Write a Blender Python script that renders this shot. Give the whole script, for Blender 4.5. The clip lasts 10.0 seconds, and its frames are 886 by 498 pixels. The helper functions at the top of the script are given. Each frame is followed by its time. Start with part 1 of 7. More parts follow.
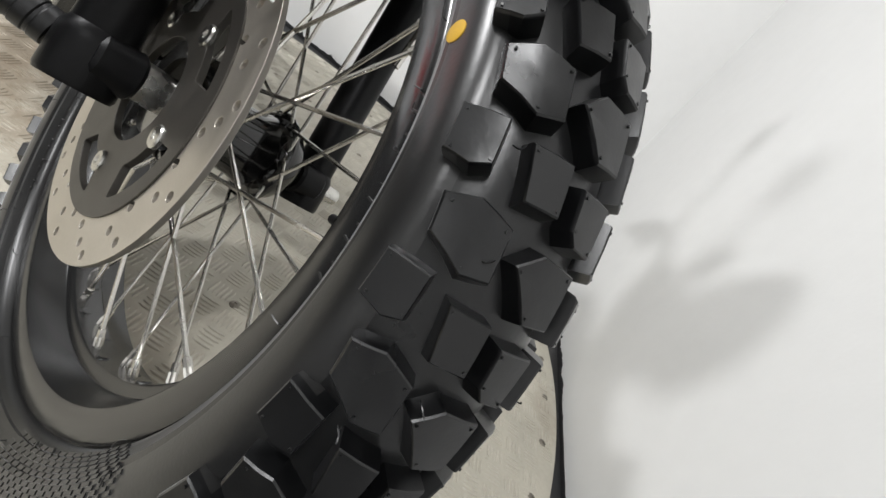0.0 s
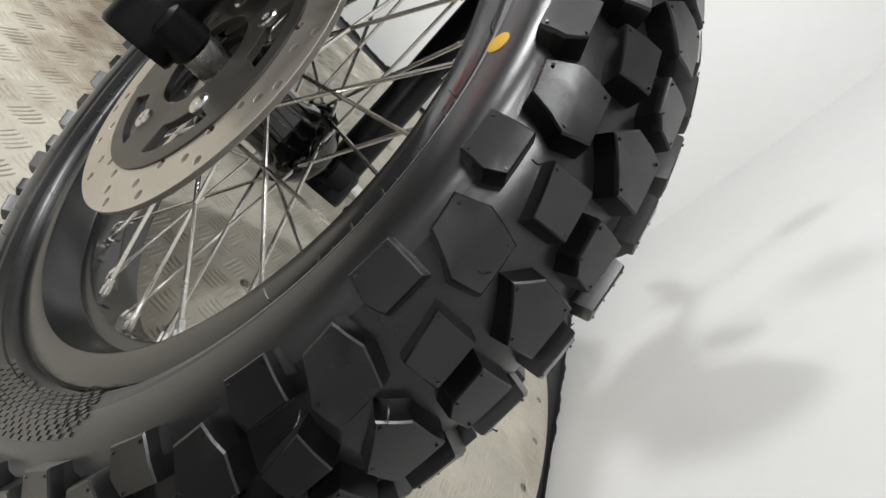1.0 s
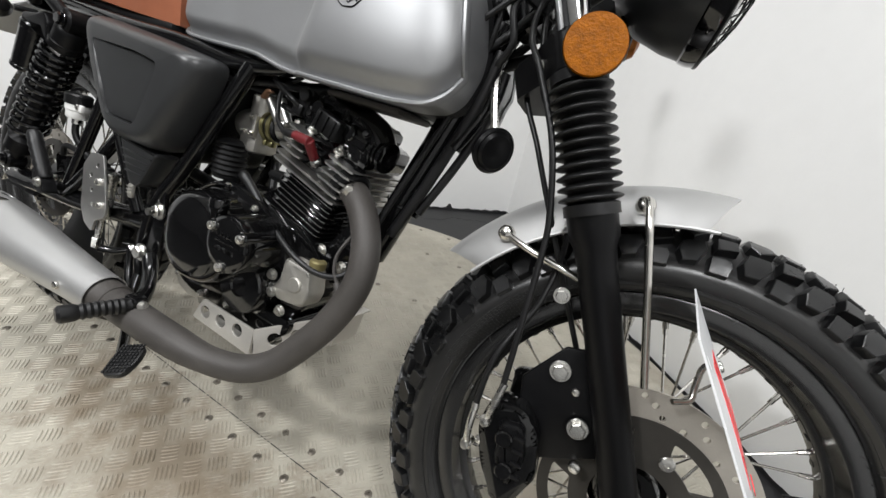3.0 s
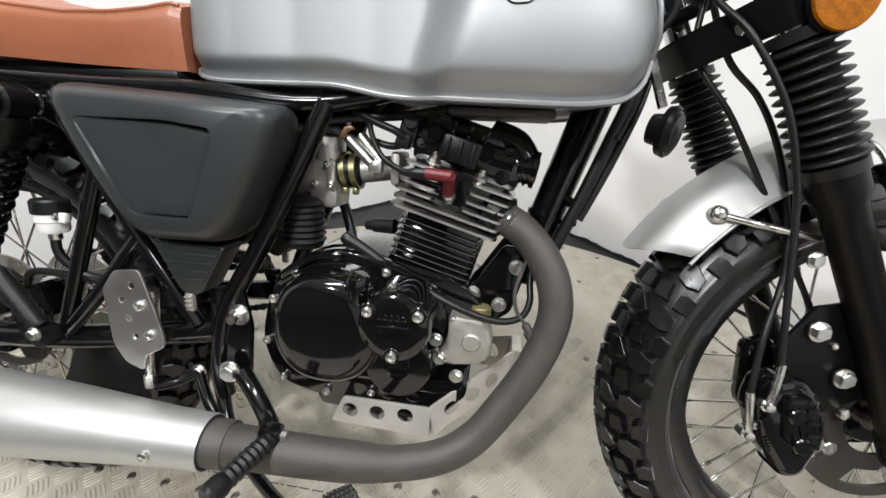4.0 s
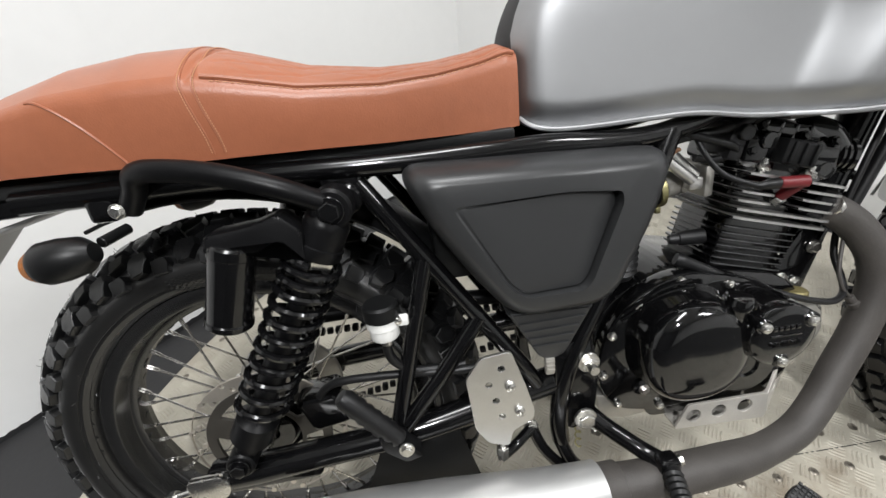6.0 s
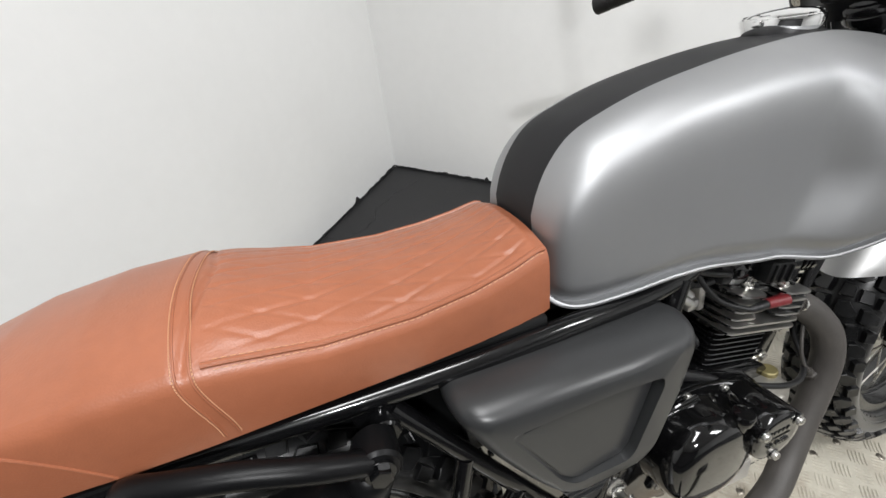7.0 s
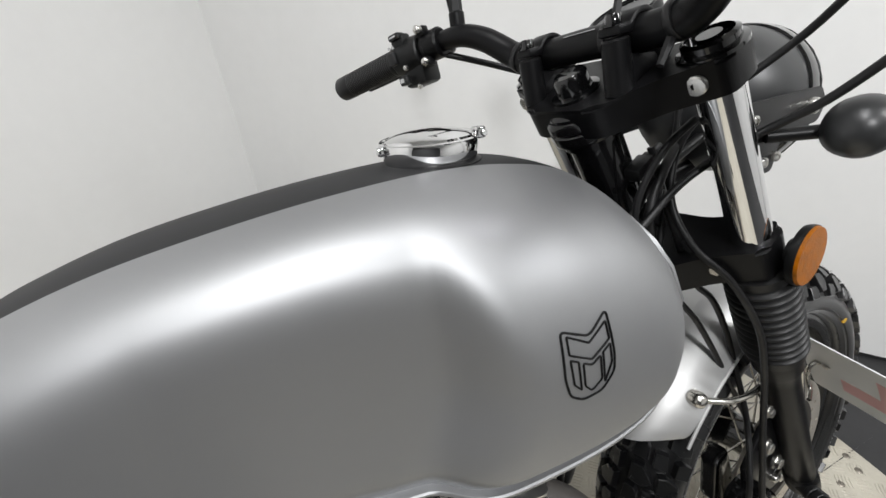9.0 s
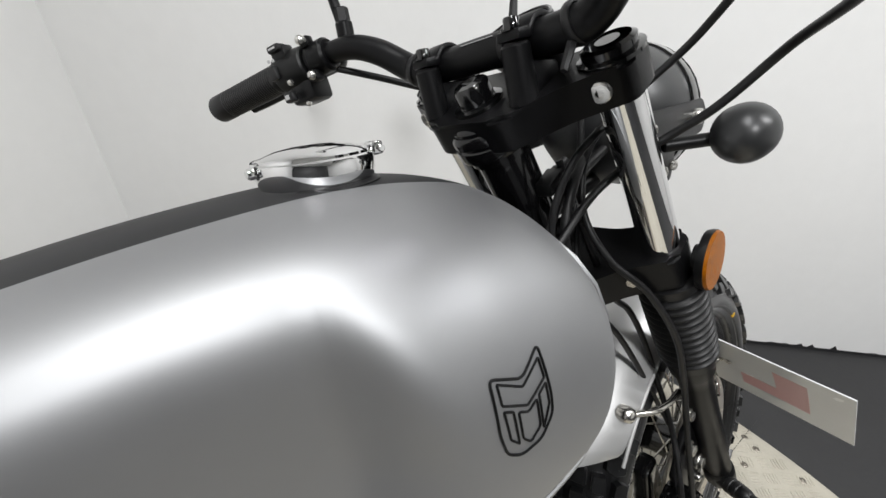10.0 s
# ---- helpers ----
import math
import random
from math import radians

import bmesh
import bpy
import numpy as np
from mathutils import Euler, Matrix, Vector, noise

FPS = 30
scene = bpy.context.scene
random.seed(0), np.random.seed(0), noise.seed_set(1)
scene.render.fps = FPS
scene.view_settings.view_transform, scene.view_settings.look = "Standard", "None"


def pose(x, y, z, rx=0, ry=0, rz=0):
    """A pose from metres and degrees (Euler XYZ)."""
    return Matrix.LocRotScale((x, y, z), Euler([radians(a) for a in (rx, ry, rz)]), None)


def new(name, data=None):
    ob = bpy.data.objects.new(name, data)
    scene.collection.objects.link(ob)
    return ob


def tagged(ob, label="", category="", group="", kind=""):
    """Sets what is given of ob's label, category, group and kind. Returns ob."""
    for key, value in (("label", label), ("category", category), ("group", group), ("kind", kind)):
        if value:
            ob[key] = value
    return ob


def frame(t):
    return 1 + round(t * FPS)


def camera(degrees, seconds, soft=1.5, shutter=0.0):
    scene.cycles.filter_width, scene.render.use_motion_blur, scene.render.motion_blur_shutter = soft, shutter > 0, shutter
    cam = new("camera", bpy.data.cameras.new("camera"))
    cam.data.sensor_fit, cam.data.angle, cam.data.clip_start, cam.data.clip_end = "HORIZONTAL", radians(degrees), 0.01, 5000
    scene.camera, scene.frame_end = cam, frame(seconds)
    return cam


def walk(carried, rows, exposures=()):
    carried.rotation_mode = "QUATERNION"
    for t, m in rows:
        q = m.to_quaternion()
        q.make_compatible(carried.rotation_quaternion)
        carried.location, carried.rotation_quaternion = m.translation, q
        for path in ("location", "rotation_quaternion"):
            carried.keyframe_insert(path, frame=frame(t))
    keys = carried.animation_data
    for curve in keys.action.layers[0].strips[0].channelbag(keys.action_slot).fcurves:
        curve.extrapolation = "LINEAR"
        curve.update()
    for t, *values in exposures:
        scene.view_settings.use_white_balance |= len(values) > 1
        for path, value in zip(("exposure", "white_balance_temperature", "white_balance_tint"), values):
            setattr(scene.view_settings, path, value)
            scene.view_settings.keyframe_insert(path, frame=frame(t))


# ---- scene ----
cam = camera(94.16, 10.0)
PATH = [
    (0.0, pose(1.2013, -0.2146, 0.5124, 59.04, -34.90, 49.48)),
    (0.5, pose(1.2137, -0.2012, 0.5093, 56.56, -42.88, 58.78)),
    (1.0, pose(1.2081, -0.2053, 0.5109, 55.47, -42.31, 60.08)),
    (1.5, pose(1.1096, -0.2967, 0.5519, 52.11, -35.53, 52.57)),
    (2.0, pose(0.9887, -0.3968, 0.6418, 58.91, -26.91, 42.55)),
    (2.5, pose(0.8230, -0.4802, 0.7421, 62.75, -18.89, 29.30)),
    (2.7, pose(0.7580, -0.5014, 0.7745, 63.40, -15.35, 24.26)),
    (3.8, pose(0.3336, -0.4472, 0.7814, 61.80, -1.79, 0.23)),
    (4.0, pose(0.2719, -0.4387, 0.7763, 61.61, -0.71, -3.02)),
    (4.5, pose(0.1269, -0.4280, 0.7913, 60.83, 0.89, -9.15)),
    (5.0, pose(0.0022, -0.4333, 0.7948, 59.97, 2.46, -12.45)),
    (5.5, pose(-0.1136, -0.3922, 0.8191, 57.97, 4.21, -14.96)),
    (5.7, pose(-0.1765, -0.3483, 0.8426, 56.92, 4.94, -16.08)),
    (6.8, pose(-0.2880, -0.0602, 1.0333, 48.87, 4.88, -30.14)),
    (7.0, pose(-0.2585, -0.0482, 1.0706, 49.09, 4.57, -32.56)),
    (7.5, pose(-0.1335, -0.0238, 1.1076, 49.29, 3.96, -36.52)),
    (8.0, pose(0.0056, -0.0055, 1.1284, 49.73, 3.43, -37.26)),
    (8.5, pose(0.1226, -0.0202, 1.1057, 51.06, 2.57, -37.36)),
    (9.0, pose(0.1832, -0.0712, 1.0523, 54.45, 1.34, -37.01)),
    (9.5, pose(0.2115, -0.1073, 1.0146, 57.32, -0.12, -39.14)),
    (10.0, pose(0.2211, -0.0418, 1.0257, 58.03, -1.18, -49.14)),
]
walk(cam, PATH, [(0.0, 0.22), (1.3, 0.20), (2.0, 0.04), (2.5, 0.0), (4.0, 0.37), (5.5, 0.26), (7.5, 0.06), (9.0, -0.03), (10.0, -0.05)])

# ---- world and lights ----
world = bpy.data.worlds.new("world")
scene.world = world
world.use_nodes = True
world.node_tree.nodes["Background"].inputs[0].default_value = (0.9, 0.95, 1.0, 1)
world.node_tree.nodes["Background"].inputs[1].default_value = 0.05

# the room's frame: its corner on the floor, u along one wall, v along the other
CORNER = Vector((0.505, 1.785, 0))
U = Vector((0.539, -0.842, 0)).normalized()
V = Vector((-0.842, -0.539, 0)).normalized()
ROOM_U, ROOM_V, ROOM_H = 4.8, 5.2, 2.7
# first axis along the wall beside the tail, second along the wall behind the front
ROOM = Matrix.Translation(CORNER) @ Matrix(((V.x, U.x, 0, 0), (V.y, U.y, 0, 0), (0, 0, 1, 0), (0, 0, 0, 1)))


def panel_lamp(u, v, size_u, size_v, watts):
    data = bpy.data.lights.new("ceiling_lamp", "AREA")
    data.shape, data.size, data.size_y, data.energy = "RECTANGLE", size_u, size_v, watts
    data.color = (0.985, 0.99, 1.0)
    ob = new("ceiling_lamp", data)
    ob.matrix_world = ROOM @ pose(u, v, ROOM_H - 0.03)
    return ob


LAMPS = [(3.0, 2.2, 0.22, 0.22, 71), (1.1, 3.3, 0.3, 1.2, 46), (1.6, 1.25, 1.2, 0.3, 31)]
for row in LAMPS:
    panel_lamp(*row)


# ---- materials ----
def material(name, color, rough=0.5, metal=0.0, spots=0.15, scale=8.0, bump=0.0, bump_scale=200.0, coat=0.0, rough_var=0.1, aniso=0.0, spec=0.5):
    """A surface with broad and fine changes of colour and gloss, and a fine relief."""
    mat = bpy.data.materials.new(name)
    mat.use_nodes = True
    nt = mat.node_tree
    bsdf = nt.nodes["Principled BSDF"]
    bsdf.inputs["Metallic"].default_value = metal
    bsdf.inputs["Coat Weight"].default_value = coat
    bsdf.inputs["Coat Roughness"].default_value = 0.06
    bsdf.inputs["Anisotropic"].default_value = aniso
    bsdf.inputs["Specular IOR Level"].default_value = spec
    tc = nt.nodes.new("ShaderNodeTexCoord")
    broad = nt.nodes.new("ShaderNodeTexNoise")
    broad.inputs["Scale"].default_value, broad.inputs["Detail"].default_value = scale, 6
    fine = nt.nodes.new("ShaderNodeTexNoise")
    fine.inputs["Scale"].default_value, fine.inputs["Detail"].default_value = scale * 14, 4
    add = nt.nodes.new("ShaderNodeMath")
    add.operation = "MULTIPLY_ADD"
    add.inputs[1].default_value = 0.35
    ramp = nt.nodes.new("ShaderNodeMapRange")
    ramp.inputs[1].default_value, ramp.inputs[2].default_value = 0.35, 1.0
    ramp.inputs[3].default_value, ramp.inputs[4].default_value = 1 - spots, 1 + spots
    mul = nt.nodes.new("ShaderNodeVectorMath")
    mul.operation = "SCALE"
    mul.inputs[0].default_value = color
    for n in (broad, fine):
        nt.links.new(tc.outputs["Object"], n.inputs["Vector"])
    nt.links.new(fine.outputs["Fac"], add.inputs[0])
    nt.links.new(broad.outputs["Fac"], add.inputs[2])
    nt.links.new(add.outputs[0], ramp.inputs[0])
    nt.links.new(ramp.outputs[0], mul.inputs["Scale"])
    nt.links.new(mul.outputs[0], bsdf.inputs["Base Color"])
    rr = nt.nodes.new("ShaderNodeMapRange")
    rr.inputs[3].default_value, rr.inputs[4].default_value = max(rough - rough_var, 0.02), min(rough + rough_var, 1)
    nt.links.new(broad.outputs["Fac"], rr.inputs[0])
    nt.links.new(rr.outputs[0], bsdf.inputs["Roughness"])
    if bump:
        grain = nt.nodes.new("ShaderNodeTexNoise")
        grain.inputs["Scale"].default_value, grain.inputs["Detail"].default_value = bump_scale, 5
        nt.links.new(tc.outputs["Object"], grain.inputs["Vector"])
        b = nt.nodes.new("ShaderNodeBump")
        b.inputs["Strength"].default_value, b.inputs["Distance"].default_value = bump, 0.002
        nt.links.new(grain.outputs["Fac"], b.inputs["Height"])
        nt.links.new(b.outputs[0], bsdf.inputs["Normal"])
    return mat


M = {}
M["wall"] = material("white_wall_paint", (0.80, 0.80, 0.79), 0.55, spots=0.04, scale=1.6, bump=0.12, bump_scale=90)
M["dark_wall"] = material("dark_grey_wall_paint", (0.045, 0.045, 0.047), 0.7, spots=0.1, scale=2)
M["ceiling"] = material("white_ceiling_paint", (0.78, 0.78, 0.77), 0.8, spots=0.04, scale=2)
M["black_floor"] = material("black_floor_paint", (0.017, 0.017, 0.018), 0.5, spots=0.3, scale=5, bump=0.25, bump_scale=60)
M["rubber"] = material("tyre_tread_rubber", (0.0036, 0.0037, 0.0040), 0.30, spots=0.35, scale=14, bump=0.03, bump_scale=420, rough_var=0.10, spec=0.46)
M["sidewall"] = material("tyre_sidewall_rubber", (0.0085, 0.0084, 0.0082), 0.33, spots=0.45, scale=11, bump=0.04, bump_scale=520, rough_var=0.10, spec=0.62)
# sheen stands in for the bright floor mirrored in the rubber at grazing angles
for key, sheen_amount in (("sidewall", 0.32), ("rubber", 0.05)):
    sheen_inputs = M[key].node_tree.nodes["Principled BSDF"].inputs
    sheen_inputs["Sheen Weight"].default_value, sheen_inputs["Sheen Roughness"].default_value = sheen_amount, 0.32
M["soft_rubber"] = material("gaiter_rubber", (0.0060, 0.0060, 0.0064), 0.42, spots=0.25, scale=20, bump=0.06, bump_scale=700, spec=0.4)
M["gloss"] = material("gloss_black_paint", (0.0028, 0.0028, 0.003), 0.13, spots=0.2, scale=12, coat=1.0, rough_var=0.05, spec=0.12)
M["frame"] = material("black_frame_enamel", (0.003, 0.003, 0.0033), 0.22, spots=0.2, scale=14, coat=0.6, rough_var=0.08, spec=0.15)
M["satin"] = material("satin_black_metal", (0.0040, 0.0040, 0.0044), 0.36, spots=0.2, scale=14, bump=0.06, bump_scale=800, spec=0.17)
M["plastic"] = material("matt_black_plastic", (0.0062, 0.0064, 0.0066), 0.38, spots=0.12, scale=16, bump=0.05, bump_scale=900, rough_var=0.05, spec=0.26)
M["panel"] = material("satin_black_panel_paint", (0.0225, 0.0232, 0.0240), 0.36, spots=0.08, scale=9, bump=0.02, bump_scale=900, rough_var=0.04)
M["rim"] = material("black_rim_paint", (0.010, 0.010, 0.010), 0.22, spots=0.2, scale=14, spec=0.8)
M["pink"] = material("pale_pink_show_through", (0.74, 0.42, 0.42), 0.4, spots=0.04, scale=12)
M["steel"] = material("zinc_plated_steel", (0.62, 0.61, 0.58), 0.27, 1.0, spots=0.15, scale=60)
M["spoke"] = material("stainless_spoke_steel", (0.66, 0.64, 0.60), 0.24, 1.0, spots=0.12, scale=60)
M["chrome"] = material("polished_chrome", (0.80, 0.80, 0.80), 0.05, 1.0, spots=0.03, scale=20, rough_var=0.02)
M["alloy"] = material("brushed_aluminium", (0.66, 0.65, 0.63), 0.36, 1.0, spots=0.08, scale=24, bump=0.04, bump_scale=700)
M["silver_paint"] = material("satin_silver_paint", (0.46, 0.46, 0.456), 0.47, 0.70, spots=0.03, scale=6, rough_var=0.03)
M["silencer"] = material("satin_silver_silencer_paint", (0.50, 0.50, 0.495), 0.43, 0.75, spots=0.04, scale=7, bump=0.02, bump_scale=700, rough_var=0.04)
M["cast"] = material("cast_aluminium", (0.46, 0.445, 0.41), 0.50, 0.85, spots=0.2, scale=40, bump=0.2, bump_scale=350)
M["disc"] = material("ground_brake_steel", (0.56, 0.52, 0.46), 0.40, 0.85, spots=0.1, scale=30, aniso=0.4)
M["pipe"] = material("matt_grey_exhaust_coat", (0.052, 0.047, 0.043), 0.56, 0.1, spots=0.25, scale=22, bump=0.18, bump_scale=420)
M["red"] = material("red_rubber_plug_cap", (0.13, 0.010, 0.013), 0.45, spots=0.15, scale=40)
M["letter"] = material("red_vinyl_letter", (0.76, 0.014, 0.022), 0.28, spots=0.03, scale=10)
M["plate_white"] = material("white_plastic_plate", (0.78, 0.79, 0.80), 0.25, spots=0.03, scale=9)
M["cream"] = material("milky_reservoir_plastic", (0.70, 0.70, 0.68), 0.35, spots=0.1, scale=30)
M["amber"] = material("amber_reflector", (0.27, 0.082, 0.0006), 0.36, spots=0.45, scale=120, bump=0.5, bump_scale=420, spec=0.14)
M["yellow"] = material("yellow_paint_dot", (0.55, 0.33, 0.03), 0.5, spots=0.2, scale=60)
M["grey_mark"] = material("pale_grey_print", (0.42, 0.42, 0.42), 0.5, spots=0.1, scale=60)
M["brass"] = material("yellow_passivated_steel", (0.36, 0.33, 0.17), 0.40, 1.0, spots=0.2, scale=60)
M["plate_alloy"] = material("dull_aluminium_plate", (0.60, 0.575, 0.53), 0.46, 0.55, spots=0.12, scale=24, bump=0.03, bump_scale=700)
M["olive"] = material("dull_olive_passivated_steel", (0.20, 0.17, 0.075), 0.48, 0.5, spots=0.25, scale=60)
M["carrier"] = material("dark_grey_disc_carrier", (0.050, 0.046, 0.040), 0.42, 0.4, spots=0.2, scale=40, bump=0.05, bump_scale=600)
M["copper"] = material("dull_copper_plating", (0.20, 0.11, 0.065), 0.45, 0.9, spots=0.3, scale=60)
# the grey glint along the lower fins' edges, put into a paler colour
M["fin_edge"] = material("pale_fin_edge_glint", (0.17, 0.17, 0.175), 0.34, 0.8, spots=0.5, scale=60)
M["emblem"] = material("black_transfer", (0.004, 0.004, 0.0042), 0.5, spots=0.1, scale=60, spec=0.15)
M["grey_block"] = material("grey_paint_block", (0.12, 0.12, 0.12), 0.4, spots=0.1, scale=40)
M["lens"] = material("headlamp_reflector", (0.8, 0.8, 0.8), 0.16, 0.45, spots=0.05, scale=20)


def nodes_of(mat):
    return mat.node_tree.nodes, mat.node_tree.links, mat.node_tree.nodes["Principled BSDF"]


def leather():
    mat = material("tan_leather", (0.285, 0.098, 0.049), 0.36, spots=0.16, scale=7, rough_var=0.06)
    nodes, links, bsdf = nodes_of(mat)
    tc = nodes.new("ShaderNodeTexCoord")
    cells = nodes.new("ShaderNodeTexVoronoi")
    cells.inputs["Scale"].default_value = 520
    wrinkle = nodes.new("ShaderNodeTexNoise")
    wrinkle.inputs["Scale"].default_value, wrinkle.inputs["Detail"].default_value = 30, 6
    mix = nodes.new("ShaderNodeMath")
    mix.operation = "MULTIPLY_ADD"
    mix.inputs[1].default_value = 0.25
    b = nodes.new("ShaderNodeBump")
    b.inputs["Strength"].default_value, b.inputs["Distance"].default_value = 0.22, 0.002
    links.new(tc.outputs["Object"], cells.inputs["Vector"])
    links.new(tc.outputs["Object"], wrinkle.inputs["Vector"])
    links.new(cells.outputs["Distance"], mix.inputs[0])
    links.new(wrinkle.outputs["Fac"], mix.inputs[2])
    links.new(mix.outputs[0], b.inputs["Height"])
    links.new(b.outputs[0], bsdf.inputs["Normal"])
    return mat


def tank_paint():
    """Satin silver with a matt dark stripe along the top of the tank."""
    mat = material("satin_silver_tank_paint", (0.368, 0.372, 0.379), 0.54, 1.0, spots=0.025, scale=5, rough_var=0.03)
    nodes, links, bsdf = nodes_of(mat)
    tc = nodes.new("ShaderNodeTexCoord")
    sep = nodes.new("ShaderNodeSeparateXYZ")
    links.new(tc.outputs["Object"], sep.inputs[0])
    ab = nodes.new("ShaderNodeMath")
    ab.operation = "ABSOLUTE"
    links.new(sep.outputs["Y"], ab.inputs[0])
    side = nodes.new("ShaderNodeMapRange")
    side.inputs[1].default_value, side.inputs[2].default_value = 0.0425, 0.0432
    side.inputs[3].default_value, side.inputs[4].default_value = 1, 0
    links.new(ab.outputs[0], side.inputs[0])
    old = bsdf.inputs["Base Color"].links[0].from_socket
    mix = nodes.new("ShaderNodeMix")
    mix.data_type = "RGBA"
    links.new(side.outputs[0], mix.inputs["Factor"])
    links.new(old, mix.inputs["A"])
    mix.inputs["B"].default_value = (0.017, 0.017, 0.018, 1)
    links.new(mix.outputs["Result"], bsdf.inputs["Base Color"])
    metal = nodes.new("ShaderNodeMapRange")
    metal.inputs[3].default_value, metal.inputs[4].default_value = 1.0, 0.0
    links.new(side.outputs[0], metal.inputs[0])
    links.new(metal.outputs[0], bsdf.inputs["Metallic"])
    gloss = nodes.new("ShaderNodeMapRange")
    gloss.inputs[3].default_value, gloss.inputs[4].default_value = 0.5, 0.16
    links.new(side.outputs[0], gloss.inputs[0])
    links.new(gloss.outputs[0], bsdf.inputs["Specular IOR Level"])
    return mat


def tread_plate(name="worn_aluminium_tread_plate", color=(0.420, 0.394, 0.330), rough=0.55, metal=0.15):
    """Worn aluminium plate with grey dirt and brown stains."""
    mat = material(name, color, rough, metal, spots=0.16, scale=9, bump=0.1, bump_scale=300, rough_var=0.1)
    nodes, links, bsdf = nodes_of(mat)
    tc = nodes.new("ShaderNodeTexCoord")
    base = bsdf.inputs["Base Color"].links[0].from_socket
    for scale, low, high, strength, color in ((2.3, 0.56, 0.80, 0.75, (0.17, 0.13, 0.09, 1)), (0.9, 0.50, 0.85, 0.35, (0.30, 0.27, 0.21, 1)), (26, 0.64, 0.72, 0.5, (0.16, 0.14, 0.11, 1))):
        n = nodes.new("ShaderNodeTexNoise")
        n.inputs["Scale"].default_value, n.inputs["Detail"].default_value, n.inputs["Roughness"].default_value = scale, 8, 0.65
        links.new(tc.outputs["Object"], n.inputs["Vector"])
        r = nodes.new("ShaderNodeMapRange")
        r.inputs[1].default_value, r.inputs[2].default_value, r.inputs[4].default_value = low, high, strength
        links.new(n.outputs["Fac"], r.inputs[0])
        mix = nodes.new("ShaderNodeMix")
        mix.data_type = "RGBA"
        links.new(r.outputs[0], mix.inputs["Factor"])
        links.new(base, mix.inputs["A"])
        mix.inputs["B"].default_value = color
        base = mix.outputs["Result"]
    # a broad brown spill with a ragged edge, and two smaller ones
    for x, y, rx, ry, strength in ((-0.05, -0.15, 0.46, 0.20, 0.66), (0.24, -0.17, 0.24, 0.14, 0.5), (-0.32, -0.05, 0.25, 0.16, 0.55)):
        place = nodes.new("ShaderNodeMapping")
        place.vector_type = "TEXTURE"
        place.inputs["Location"].default_value = (x, y, 0)
        place.inputs["Rotation"].default_value = (0, 0, -0.2)
        place.inputs["Scale"].default_value = (rx, ry, 1)
        links.new(tc.outputs["Object"], place.inputs["Vector"])
        far = nodes.new("ShaderNodeVectorMath")
        far.operation = "LENGTH"
        links.new(place.outputs[0], far.inputs[0])
        n = nodes.new("ShaderNodeTexNoise")
        n.inputs["Scale"].default_value, n.inputs["Detail"].default_value, n.inputs["Roughness"].default_value = 9, 9, 0.7
        links.new(tc.outputs["Object"], n.inputs["Vector"])
        edge = nodes.new("ShaderNodeMath")
        edge.operation = "MULTIPLY_ADD"
        edge.inputs[1].default_value = 2.6
        links.new(n.outputs["Fac"], edge.inputs[0])
        links.new(far.outputs["Value"], edge.inputs[2])
        r = nodes.new("ShaderNodeMapRange")
        r.inputs[1].default_value, r.inputs[2].default_value, r.inputs[3].default_value, r.inputs[4].default_value = 2.15, 1.35, 0, strength
        links.new(edge.outputs[0], r.inputs[0])
        mix = nodes.new("ShaderNodeMix")
        mix.data_type = "RGBA"
        links.new(r.outputs[0], mix.inputs["Factor"])
        links.new(base, mix.inputs["A"])
        mix.inputs["B"].default_value = (0.155, 0.108, 0.062, 1)
        base = mix.outputs["Result"]
    links.new(base, bsdf.inputs["Base Color"])
    return mat


M["leather"] = leather()
M["tank"] = tank_paint()
M["tread"] = tread_plate()
M["tread_bar"] = tread_plate("polished_tread_bars", (0.440, 0.413, 0.348), 0.46, 0.2)
M["thread"] = material("tan_stitching_thread", (0.52, 0.27, 0.15), 0.6, spots=0.1, scale=60)


# ---- mesh helpers ----
def link(name, mesh, mat, parent=None, label="", m=None):
    if mat and not mesh.materials:
        mesh.materials.append(mat)
    ob = new(name, mesh)
    ob.parent = parent
    if m is not None:
        ob.matrix_local = m
    if label:
        tagged(ob, label=label)
    return ob


def to_mesh(name, bm, smooth=38):
    bmesh.ops.remove_doubles(bm, verts=bm.verts, dist=1e-5)
    bmesh.ops.recalc_face_normals(bm, faces=bm.faces)
    limit = radians(smooth)
    for f in bm.faces:
        f.smooth = True
    for e in bm.edges:
        e.smooth = len(e.link_faces) == 2 and e.calc_face_angle(0) < limit
    mesh = bpy.data.meshes.new(name)
    bm.to_mesh(mesh)
    bm.free()
    return mesh


def part(name, bm, mat, parent, label="", m=None, smooth=38):
    return link(name, to_mesh(name, bm, smooth), mat, parent, label, m)


def frame_of(axis):
    a = Vector(axis).normalized()
    t = Vector((0, 0, 1)) if abs(a.z) < 0.9 else Vector((1, 0, 0))
    p = t.cross(a).normalized()
    return a, p, a.cross(p)


